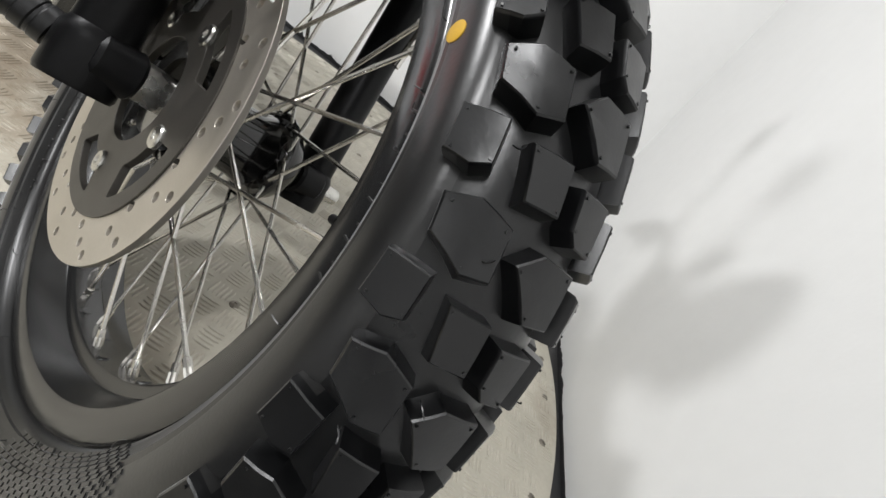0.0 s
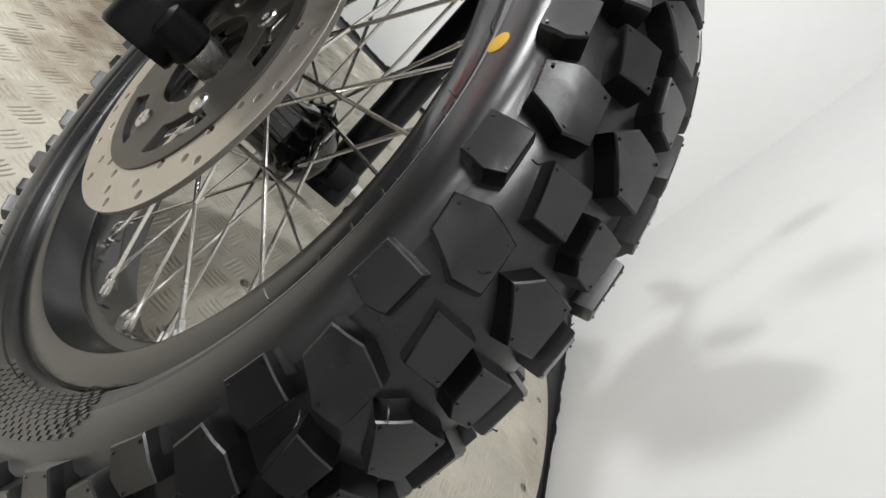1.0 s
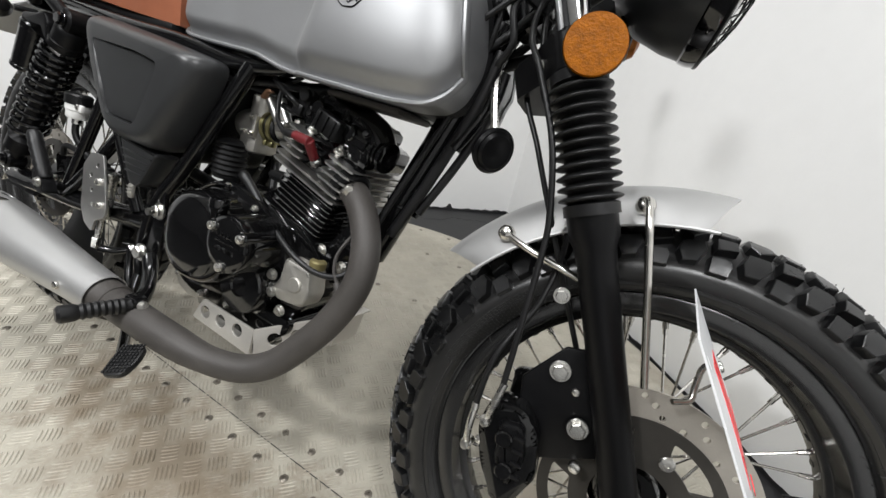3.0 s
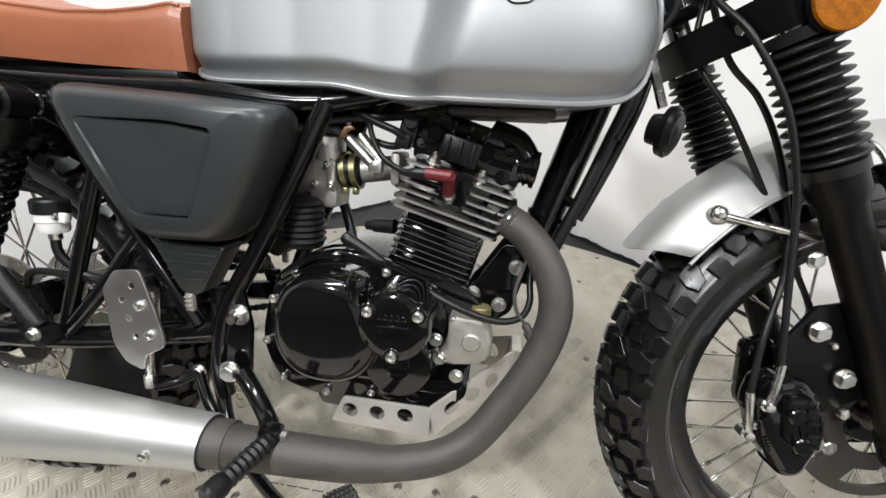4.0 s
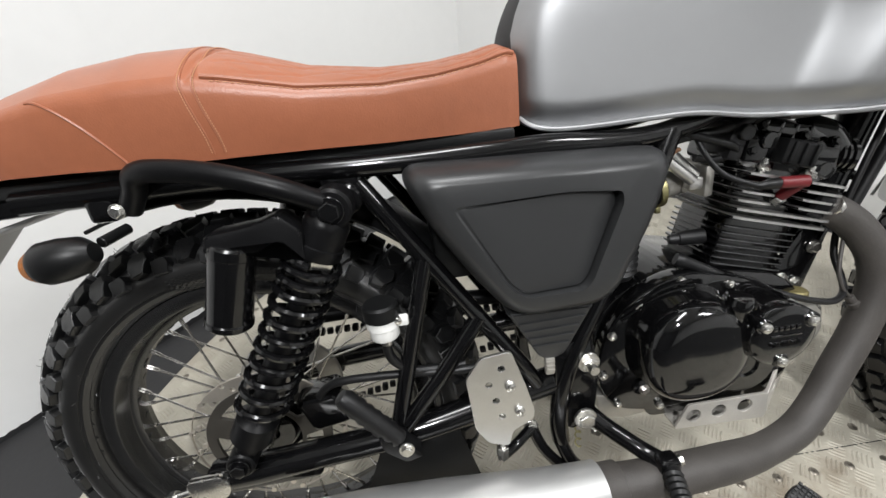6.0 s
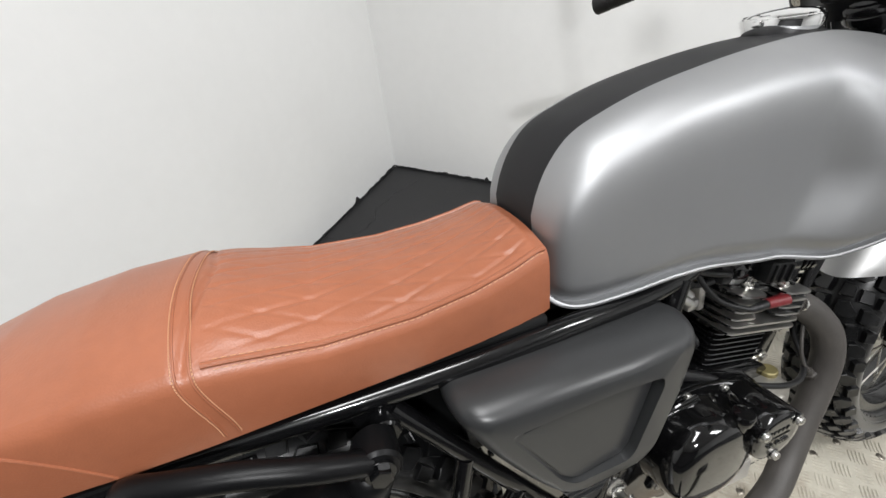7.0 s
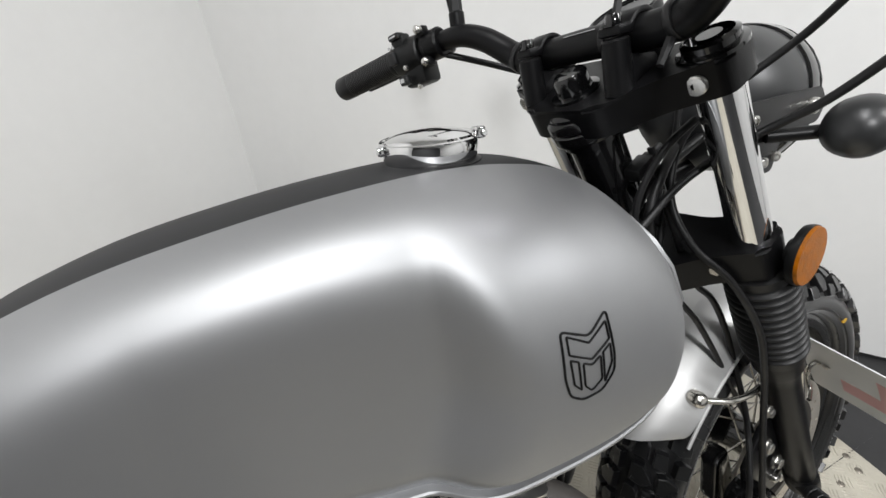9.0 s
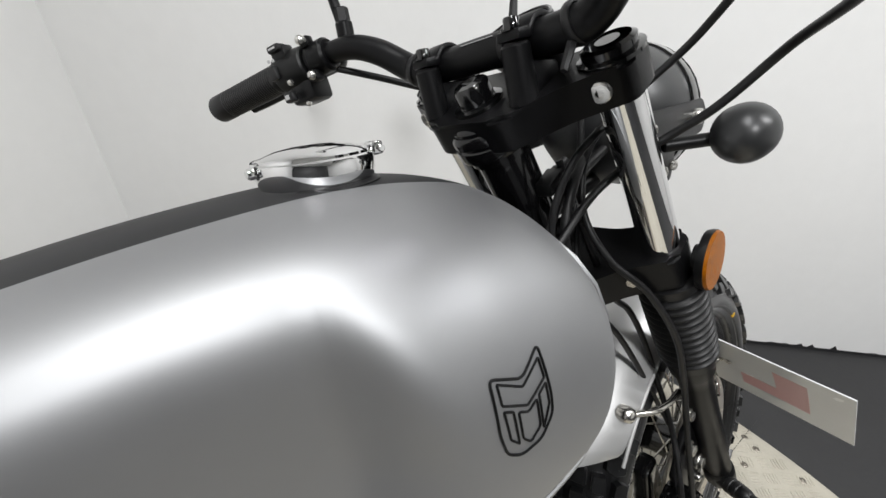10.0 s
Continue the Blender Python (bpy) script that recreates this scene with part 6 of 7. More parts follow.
# oil filler plug
bm = bmesh.new()
lathe(bm, (0.674, -0.132, 0.436), (0.06, -0.12, 1), [(0, 0), (0.0118, 0), (0.0122, 0.030), (0.0150, 0.031), (0.0150, 0.043), (0.0130, 0.046), (0, 0.047)], 16)
part("oil_filler", bm, M["gloss"], engine, "black ribbed oil filler plug")
for x, z in ((0.537, 0.419), (0.525, 0.355), (0.547, 0.299), (0.613, 0.284), (0.680, 0.292), (0.748, 0.314), (0.573, 0.460), (0.630, 0.488), (0.699, 0.472), (0.770, 0.368)):
    bolt(clutch_cover, (x, -0.0895, z), r=0.0062, mesh=SCREW, name="screw")
bm = bmesh.new()
lathe(bm, (0.585, -0.086, 0.323), (0, -1, 0), [(0, -0.01), (0.015, -0.01), (0.015, 0.006), (0.011, 0.008), (0, 0.008)], 24)
part("inspection_plug", bm, M["gloss"], clutch_cover)
bolt(clutch_cover, (0.585, -0.0945, 0.323), r=0.0065, mesh=BOLT)
# sprocket side and small boss ahead of the clutch: silver oil housing
bm = bmesh.new()
prism(bm, rounded([(0.786, 0.424), (0.838, 0.420), (0.846, 0.380), (0.838, 0.358), (0.786, 0.352), (0.768, 0.364), (0.784, 0.385)], 0.010), -0.096, -0.055, 0.005)
oil_housing = part("oil_housing", bm, M["cast"], engine, "bare cast aluminium housing")
bm = bmesh.new()
rod(bm, (0.817, -0.0995, 0.389), (0.817, -0.094, 0.389), 0.0125, seg=24)
part("housing_boss", bm, M["cast"], oil_housing)
bm = bmesh.new()
rod(bm, (0.826, -0.066, 0.416), (0.826, -0.066, 0.430), 0.0135, seg=20)
part("housing_cap", bm, M["olive"], oil_housing, "dull yellow plated cap")
for x, z in ((0.776, 0.362), (0.800, 0.338), (0.770, 0.388)):
    bolt(engine, (x, -0.097, z), r=0.0075)

# cylinder and head, tipped forward
TIP = radians(16)
CYL = Matrix.Translation((0.7445, 0, 0.462)) @ Matrix.Rotation(TIP, 4, "Y")


def fin_mesh(w, d, thick):
    bm = bmesh.new()
    pts = rounded([(-w, -d), (w, -d), (w, d), (-w, d)], 0.014, 4)
    lo = [bm.verts.new((x, y, -thick / 2)) for x, y in pts]
    hi = [bm.verts.new((x, y, thick / 2)) for x, y in pts]
    k = len(pts)
    bm.faces.new(lo[::-1])
    bm.faces.new(hi)
    for i in range(k):
        bm.faces.new((lo[i], lo[(i + 1) % k], hi[(i + 1) % k], hi[i]))
    return to_mesh("cooling_fin", bm, 30)


bm = bmesh.new()
block(bm, (0, 0, 0.040), (0.110, 0.100, 0.10), 0.012)
cylinder = part("cylinder", bm, M["gloss"], engine, "finned black engine cylinder", CYL)
FIN, HEAD_FIN, HEAD_EDGE = fin_mesh(0.060, 0.058, 0.0024), fin_mesh(0.0735, 0.081, 0.0028), fin_mesh(0.0722, 0.0822, 0.0032)
FIN_RIM = fin_mesh(0.0592, 0.0587, 0.0012)
for mesh, mat in ((FIN, M["gloss"]), (HEAD_FIN, M["gloss"]), (HEAD_EDGE, M["alloy"]), (FIN_RIM, M["fin_edge"])):
    mesh.materials.append(mat)
for k in range(9):
    link("cooling_fin", FIN, None, cylinder, "", Matrix.Translation((0, 0, -0.004 + k * 0.0090)))
    link("fin_edge", FIN_RIM, None, cylinder, "", Matrix.Translation((0, 0, -0.004 + k * 0.0090)))
bm = bmesh.new()
block(bm, (0, 0, 0.034), (0.126, 0.112, 0.085), 0.010)
HEAD = CYL @ Matrix.Translation((0, 0, 0.085))
head = part("cylinder_head", bm, M["gloss"], engine, "black cylinder head with bright fin edges", HEAD)
for k in range(2):
    link("cooling_fin", HEAD_FIN, None, head, "", Matrix.Translation((0.001 * k, 0, k * 0.0112)))
    link("fin_edge", HEAD_EDGE, None, head, "", Matrix.Translation((0.001 * k, 0, k * 0.0112)))
# upper head fins stand either side of the plug recess
for sx, w in ((-0.047, 0.0275), (0.045, 0.030)):
    f, e = fin_mesh(w, 0.080, 0.0026), fin_mesh(w - 0.0010, 0.0812, 0.0030)
    f.materials.append(M["gloss"])
    e.materials.append(M["alloy"])
    for k in range(4):
        link("cooling_fin", f, None, head, "", Matrix.Translation((sx + 0.001 * k, 0, 0.0225 + k * 0.0116)))
        link("fin_edge", e, None, head, "", Matrix.Translation((sx + 0.001 * k, 0, 0.0225 + k * 0.0116)))
bm = bmesh.new()
block(bm, (0.002, 0, 0.083), (0.146, 0.118, 0.046), 0.012)
rocker_cover = part("rocker_cover", bm, M["gloss"], engine, "gloss black rocker cover", HEAD)
bm = bmesh.new()
block(bm, (-0.008, -0.004, 0.114), (0.122, 0.098, 0.030), 0.012)
for k in range(4):
    block(bm, (-0.050 + k * 0.022, -0.045, 0.110), (0.007, 0.016, 0.030), 0.002)
tube(bm, [(0.020, -0.030, 0.122), (0.052, -0.034, 0.118), (0.072, -0.036, 0.104)], [0.020, 0.022, 0.022], 16, 5)
part("rocker_box", bm, M["gloss"], rocker_cover)
# matt lumps added in place of hoses, hiding the rocker cover's bright reflection
bm = bmesh.new()
block(bm, (-0.082, -0.026, 0.094), (0.026, 0.060, 0.044), 0.006)
block(bm, (-0.084, -0.050, 0.078), (0.020, 0.022, 0.020), 0.004)
rod(bm, (-0.080, -0.050, 0.104), (-0.080, -0.064, 0.104), 0.010, seg=16)
part("hose_stand_in", bm, M["soft_rubber"], rocker_cover, "matt black lumps standing in for hoses behind the rocker cover")
bm = bmesh.new()
block(bm, (-0.008, -0.066, 0.090), (0.050, 0.022, 0.032), 0.004)
for k in range(3):
    block(bm, (-0.024 + k * 0.016, -0.078, 0.090), (0.004, 0.004, 0.026), 0.001)
part("breather_box", bm, M["plastic"], rocker_cover, "black breather box")
bm = bmesh.new()
lathe(bm, (0.032, -0.034, 0.092), (1, -0.10, 0.10), [(0, 0), (0.026, 0), (0.024, 0.030), (0.019, 0.032), (0.019, 0.037), (0.0235, 0.038), (0.0235, 0.041), (0.0205, 0.042), (0.0205, 0.045), (0.0235, 0.046), (0.0235, 0.049), (0.0205, 0.050), (0.0205, 0.053), (0.024, 0.054), (0.024, 0.060), (0.016, 0.061), (0.014, 0.054), (0, 0.054)], 32)
part("cover_snout", bm, M["gloss"], rocker_cover, "ribbed black tensioner cap")
for k, (x, y, z, r) in enumerate(((0.0236, -0.054, 0.098, 0.012), (-0.046, -0.054, 0.100, 0.011), (0.052, -0.050, 0.076, 0.010))):
    bm = bmesh.new()
    rod(bm, (x, y + 0.012, z), (x, y - 0.010, z), r, seg=20)
    part("cover_boss", bm, M["gloss"], rocker_cover)
for x, y, z in ((-0.038, -0.059, 0.066), (0.0266, -0.064, 0.066)):
    bm = bmesh.new()
    rod(bm, (x, y, z - 0.010), (x, y, z + 0.012), 0.0042, seg=12)
    part("stud", bm, M["steel"], rocker_cover, "plated head stud")
    bolt(rocker_cover, (x, y, z), (0, -0.2, 1), 0.0075)
for x, y, z in ((0.005, -0.056, 0.112), (-0.055, -0.052, 0.116), (0.050, -0.058, 0.112), (-0.060, -0.057, 0.084)):
    bolt(rocker_cover, (x, y, z), (0, -1, 0.3), 0.0055, DARK_BOLT)
# plug cap and lead
p1 = Vector((0.776, -0.094, 0.600))
bm = bmesh.new()
rod(bm, p1 + Vector((0.004, 0.0, 0.002)), p1 + Vector((-0.030, 0.004, 0.004)), 0.0078, 0.0072, seg=18)
rod(bm, p1 + Vector((0.0, 0.001, 0.004)), p1 + Vector((-0.004, 0.026, -0.022)), 0.0080, 0.0072, seg=18)
part("plug_cap", bm, M["red"], engine, "dark red spark plug cap")
bm = bmesh.new()
e = p1 + Vector((-0.036, 0.004, 0.004))
tube(bm, [e + Vector((0.012, 0, 0)), e + Vector((-0.008, 0, 0)), e + Vector((-0.024, 0.004, 0.001)), e + Vector((-0.058, 0.02, 0.020)), e + Vector((-0.078, 0.04, 0.062)), e + Vector((-0.062, 0.06, 0.088))], [0.0068, 0.0062, 0.0038, 0.0038, 0.0038, 0.0038], 10, 6)
part("plug_lead", bm, M["soft_rubber"], engine, "black spark plug lead")
bm = bmesh.new()
lathe(bm, p1 + Vector((-0.004, 0.034, -0.030)), Vector((0.004, -0.022, 0.020)), [(0, 0), (0.0085, 0), (0.0085, 0.010), (0.006, 0.012), (0.006, 0.018)], 6)
part("spark_plug", bm, M["steel"], engine)

# carburettor and inlet
bm = bmesh.new()
rod(bm, (0.705, -0.006, 0.606), (0.638, -0.014, 0.598), 0.0165, 0.0185, seg=24)
block(bm, (0.694, -0.010, 0.604), (0.014, 0.060, 0.046), 0.005)
rod(bm, (0.668, -0.030, 0.596), (0.668, -0.012, 0.600), 0.008, seg=16)
inlet = part("inlet_stub", bm, M["cast"], motorcycle, "bare aluminium inlet stub")
bm = bmesh.new()
rod(bm, (0.640, -0.014, 0.598), (0.606, -0.014, 0.595), 0.0235, seg=24)
part("inlet_rubber", bm, M["soft_rubber"], inlet)
bm = bmesh.new()
rod(bm, (0.608, -0.014, 0.594), (0.550, -0.012, 0.588), 0.027, seg=24)
block(bm, (0.590, -0.012, 0.566), (0.044, 0.056, 0.046), 0.010)
rod(bm, (0.590, -0.012, 0.60), (0.590, -0.012, 0.645), 0.023, seg=24)
block(bm, (0.604, -0.040, 0.590), (0.012, 0.010, 0.040), 0.002)
carb = part("carburettor", bm, M["cast"], motorcycle, "bare cast metal carburettor body")
for x in (0.613, 0.628):
    bm = bmesh.new()
    lathe(bm, (x, -0.014, 0.596), (1, 0, 0.12), [(0.0240, 0), (0.0265, 0), (0.0265, 0.008), (0.0240, 0.008)], 28)
    block(bm, (x + 0.004, -0.020, 0.568), (0.008, 0.012, 0.010), 0.002)
    part("hose_clamp", bm, M["brass"], inlet, "yellow passivated hose clamp")
for a, b in (((0.628, -0.040, 0.642), (0.664, -0.046, 0.610)), ((0.642, -0.030, 0.646), (0.674, -0.036, 0.612))):
    bm = bmesh.new()
    tube(bm, [a, b], 0.0075, 14, 1)
    part("idle_valve", bm, M["alloy"], carb, "grey metal valve tube")
bm = bmesh.new()
block(bm, (0.668, -0.042, 0.606), (0.020, 0.016, 0.018), 0.004)
part("valve_block", bm, M["alloy"], carb)
for p in ((0.580, -0.042, 0.578), (0.600, -0.045, 0.606), (0.606, -0.047, 0.578)):
    bolt(carb, p, r=0.0048, mesh=SCREW, name="screw")
bm = bmesh.new()
lathe(bm, (0.563, -0.04, 0.486), (0.0, -0.05, 1), [(0.024, 0), (0.026, 0.004)] + [(0.026 + (0.004 if k % 2 else 0), 0.006 + k * 0.0045) for k in range(14)] + [(0.02, 0.072), (0, 0.072)], 28)
part("breather_filter", bm, M["soft_rubber"], motorcycle, "ribbed black breather filter")
cable("breather_hose", [(0.640, -0.050, 0.676), (0.676, -0.060, 0.662), (0.702, -0.062, 0.652), (0.712, -0.052, 0.640), (0.690, -0.046, 0.634), (0.664, -0.046, 0.640)], 0.0050, label="black breather hose")
cable("breather_hose", [(0.614, 0.018, 0.480), (0.603, 0.026, 0.515), (0.588, 0.032, 0.548), (0.562, 0.030, 0.566)], 0.0080, label="black breather hose")
cable("clutch_cable", [(0.660, -0.073, 0.498), (0.694, -0.078, 0.480), (0.727, -0.086, 0.465), (0.769, -0.098, 0.449), (0.812, -0.104, 0.434), (0.851, -0.098, 0.424), (0.878, -0.084, 0.427), (0.889, -0.066, 0.443), (0.888, -0.050, 0.475), (0.900, -0.040, 0.530), (0.925, -0.036, 0.61), (0.955, -0.032, 0.70), (0.98, -0.02, 0.80)], 0.0046)
bm = bmesh.new()
tube(bm, [(0.634, -0.068, 0.511), (0.640, -0.070, 0.508), (0.655, -0.072, 0.501), (0.680, -0.076, 0.488), (0.696, -0.079, 0.479)], [0.0086, 0.0092, 0.0078, 0.0068, 0.0052], 14, 4)
rod(bm, (0.696, -0.036, 0.524), (0.662, -0.028, 0.522), 0.011, 0.010, seg=16)
rod(bm, (0.664, -0.029, 0.522), (0.650, -0.025, 0.521), 0.008, 0.007, seg=12)
part("cable_boot", bm, M["soft_rubber"], engine, "black rubber cable boot")
cable("wiring_loom", [(1.000, -0.030, 0.790), (0.990, -0.032, 0.720), (0.968, -0.030, 0.650), (0.944, -0.028, 0.580), (0.915, -0.028, 0.505)], 0.0085, label="black taped wiring loom")
cable("wiring_loom", [(1.008, -0.012, 0.770), (1.004, -0.014, 0.710), (0.978, -0.016, 0.630), (0.945, -0.020, 0.550)], 0.0065, label="black taped wiring loom")
cable("starter_wire", [(0.60, -0.06, 0.66), (0.64, -0.05, 0.668), (0.70, -0.05, 0.672), (0.76, -0.04, 0.682), (0.84, -0.03, 0.69), (0.92, -0.03, 0.70)], 0.006, label="black wiring under the tank")
bm = bmesh.new()
prism(bm, rounded([(0.618, 0.642), (0.625, 0.639), (0.633, 0.651), (0.641, 0.653), (0.639, 0.658), (0.628, 0.656)], 0.002, 2), -0.054, -0.046, 0.001)
part("copper_clip", bm, M["copper"], carb, "dull copper coloured clip")
bm = bmesh.new()
lathe(bm, (0.9045, 0, 0.5505), (-0.28, 0, -0.96), [(0.0225, -0.003), (0.0265, -0.003), (0.0270, 0), (0.0265, 0.003), (0.0225, 0.003)], 28)
rod(bm, (0.926, -0.014, 0.546), (0.944, -0.018, 0.544), 0.0042, seg=10)
part("cable_clamp", bm, M["frame"], motorcycle, "black clamp round the down tube")
bm = bmesh.new()
rod(bm, (0.922, -0.012, 0.578), (0.938, -0.022, 0.570), 0.0062, 0.0075, seg=12)
part("frame_stub", bm, M["frame"], motorcycle)
# fuel tank underside plate and tap
bm = bmesh.new()
block(bm, (0.832, -0.02, 0.680), (0.13, 0.10, 0.010), 0.004)
part("tank_bracket", bm, M["pipe"], motorcycle, "grey bracket under the tank")
# horn
bm = bmesh.new()
lathe(bm, (1.034, -0.040, 0.668), (0.80, -0.56, -0.18), [(0, -0.022), (0.018, -0.022), (0.020, -0.008), (0.029, -0.006), (0.031, 0.002), (0.028, 0.006), (0.026, 0.005), (0.022, 0.009), (0.012, 0.008), (0.008, 0.010), (0, 0.010)], 40)
horn = part("horn", bm, M["satin"], motorcycle, "round black horn")
bm = bmesh.new()
tube(bm, [(1.024, -0.034, 0.696), (1.008, -0.03, 0.74), (0.998, -0.02, 0.77)], 0.006, 8, 4)
part("bracket", bm, M["steel"], horn)

# ---- exhaust ----
PIPE = [(0.842, -0.052, 0.552), (0.866, -0.060, 0.540), (0.892, -0.070, 0.516), (0.914, -0.082, 0.478), (0.919, -0.090, 0.430), (0.900, -0.098, 0.370), (0.868, -0.108, 0.315), (0.832, -0.122, 0.268), (0.790, -0.138, 0.244), (0.733, -0.152, 0.235), (0.670, -0.162, 0.236), (0.575, -0.169, 0.239), (0.480, -0.166, 0.236)]
bm = bmesh.new()
tube(bm, PIPE, [0.0215] * 10 + [0.0256, 0.0268, 0.0280], 28, 8)
exhaust = part("exhaust_pipe", bm, M["pipe"], motorcycle, "matt grey wrapped-look exhaust pipe")
bm = bmesh.new()
rod(bm, (0.826, -0.046, 0.562), (0.846, -0.054, 0.549), 0.031, seg=28)
part("exhaust_flange", bm, M["satin"], exhaust)
bm = bmesh.new()
lathe(bm, (0.884, -0.088, 0.420), (0.55, -0.1, -0.83), [(0, 0), (0.0050, 0), (0.0058, 0.003), (0.0058, 0.010), (0.0085, 0.011), (0.0085, 0.020), (0.0062, 0.021), (0.0062, 0.028), (0, 0.029)], 12)
tube(bm, [(0.884, -0.088, 0.420), (0.872, -0.086, 0.436), (0.868, -0.080, 0.462), (0.880, -0.066, 0.500)], 0.0026, 8, 5)
part("sensor_plug", bm, M["pipe"], motorcycle, "brown sensor plug on a thin lead")
bolt(exhaust, (0.853, -0.072, 0.552), (0.85, -0.3, -0.45), 0.0085)
bolt(exhaust, (0.838, -0.030, 0.530), (0.85, -0.3, -0.45), 0.0085)
S0, S1 = Vector((0.484, -0.168, 0.237)), Vector((0.104, -0.194, 0.257))
SDIR = (S1 - S0)
L = SDIR.length
bm = bmesh.new()
lathe(bm, S0 - SDIR.normalized() * 0.030, SDIR, [(0.0285, 0), (0.0315, 0.002), (0.0315, 0.046), (0.034, 0.050)], 32)
part("silencer_inlet", bm, M["pipe"], exhaust, "grey silencer inlet collar")


def silencer():
    """A slightly tapered shell with real holes near the tail."""
    a, p, q = frame_of(SDIR)
    if p.y > 0:
        p, q = -p, -q
    n, rows = 150, 170
    down = -q if q.z > 0 else q

    def at(h, t):
        r = 0.0365 + (0.0535 - 0.0365) * smooth(0.0, 0.85, h / L) ** 0.9
        return S0 + a * h + (p * math.cos(t) - down * math.sin(t)) * r

    bm = bmesh.new()
    grid = [[bm.verts.new(at(L * i / rows, 2 * math.pi * k / n)) for k in range(n)] for i in range(rows + 1)]
    holes = [(0.86, 1.02), (0.94, 0.62), (0.955, 0.10), (0.955, -0.42), (0.86, 1.55), (0.94, 2.0)]
    radius, faces = 0.0112, []
    for i in range(rows):
        for k in range(n):
            mid = L * (i + 0.5) / rows
            t = 2 * math.pi * (k + 0.5) / n
            if all((mid - hl * L) ** 2 + (((t - ht + math.pi) % (2 * math.pi) - math.pi) * 0.055) ** 2 > radius ** 2 for hl, ht in holes):
                faces.append(bm.faces.new((grid[i][k], grid[i][(k + 1) % n], grid[i + 1][(k + 1) % n], grid[i + 1][k])))
    bmesh.ops.recalc_face_normals(bm, faces=faces)
    # round the rims of the holes
    for v in [v for v in bm.verts if v.is_boundary and v.link_faces]:
        for hl, ht in holes:
            c = at(hl * L, ht)
            d = v.co - c
            if d.length < radius * 1.35:
                v.co = c + d.normalized() * radius
    bmesh.ops.delete(bm, geom=[v for v in bm.verts if not v.link_faces], context="VERTS")
    bmesh.ops.solidify(bm, geom=bm.faces[:], thickness=0.0014)
    shell = part("silencer", bm, M["silencer"], exhaust, "satin silver silencer shell with round holes", smooth=50)
    bm = bmesh.new()
    lathe(bm, S0, SDIR, [(0.030, 0.004), (0.033, 0.02), (0.049, L * 0.75), (0.050, L), (0.052, L + 0.001), (0.050, L + 0.026), (0.038, L + 0.046), (0.024, L + 0.048), (0.020, L + 0.030), (0, L + 0.03)], 40)
    part("silencer_core", bm, M["pipe"], exhaust, "matt black silencer core and tail")
    for h in (0.165, 0.81):
        bolt(exhaust, at(h * L, 0.0), p, 0.0075, SCREW, "screw")


silencer()
bm = bmesh.new()
tube(bm, [(0.455, -0.10, 0.262), (0.470, -0.115, 0.228), (0.500, -0.13, 0.212)], 0.010, 12, 5)
rod(bm, (0.47, -0.150, 0.205), (0.47, -0.135, 0.203), 0.013, seg=18)
part("silencer_mount", bm, M["frame"], motorcycle, "black silencer mount")

# ---- skid plate ----
def skid():
    """A side plate, bent inward at the front to a prow; both have round holes."""
    root = None
    nose = []
    for s in (-1, 1):
        mesh = holed("skid_plate", rounded([(0.628, 0.252), (0.768, 0.246), (0.768, 0.290), (0.646, 0.291)], 0.004, 2), [circle(x, z, 0.0120, 22) for x, z in ((0.655, 0.271), (0.694, 0.272), (0.734, 0.274))], 0.003)
        m = Matrix.Translation((0, s * 0.106, 0)) @ SIDE
        if root is None:
            root = link("skid_plate", mesh, M["plate_alloy"], motorcycle, "brushed aluminium skid plate with round holes", m)
        else:
            link("side_plate", mesh, M["plate_alloy"], root, "", root.matrix_local.inverted() @ m)
        a, b = Vector((0.767, s * 0.106, 0.290)), Vector((0.874, s * 0.028, 0.348))
        u = (b - a).normalized()
        v = Vector((0, 0, 1))
        v = (v - u * v.dot(u)).normalized()
        n = u.cross(v)
        m = Matrix((u, v, n)).transposed().to_4x4()
        m.translation = a
        length = (b - a).length
        mesh = holed("front_plate", rounded([(0, 0), (length, 0), (length - 0.036, -0.050), (0.014, -0.042), (-0.010, -0.045)], 0.004, 2), [circle(x, y, 0.0122, 22) for x, y in ((0.028, -0.022), (0.064, -0.023), (0.100, -0.022))], 0.003)
        link("front_plate", mesh, M["plate_alloy"], root, "", root.matrix_local.inverted() @ m)
        nose += [b + u * 0.001, b - u * 0.035 - v * 0.050]
    # the flat nose between the two front plates, with a lip folded over its top
    bm = bmesh.new()
    skins = []
    for out in (0.0, 0.003):
        skins.append([bm.verts.new(p + Vector((out, 0, -out * 0.4))) for p in (nose[0], nose[2], nose[3], nose[1])])
    bm.faces.new(skins[0][::-1])
    bm.faces.new(skins[1])
    for k in range(4):
        bm.faces.new((skins[0][k], skins[0][(k + 1) % 4], skins[1][(k + 1) % 4], skins[1][k]))
    block(bm, (nose[0] + nose[2]) / 2 + Vector((0.007, 0, 0.001)), (0.014, 0.050, 0.003), 0.0008)
    part("nose_plate", bm, M["plate_alloy"], root, "", root.matrix_local.inverted())
    bm = bmesh.new()
    prism(bm, [(0.630, 0.250), (0.768, 0.244), (0.768, 0.247), (0.630, 0.2535)], -0.1075, 0.1075, 0.0006)
    part("floor_plate", bm, M["plate_alloy"], root, "", root.matrix_local.inverted())


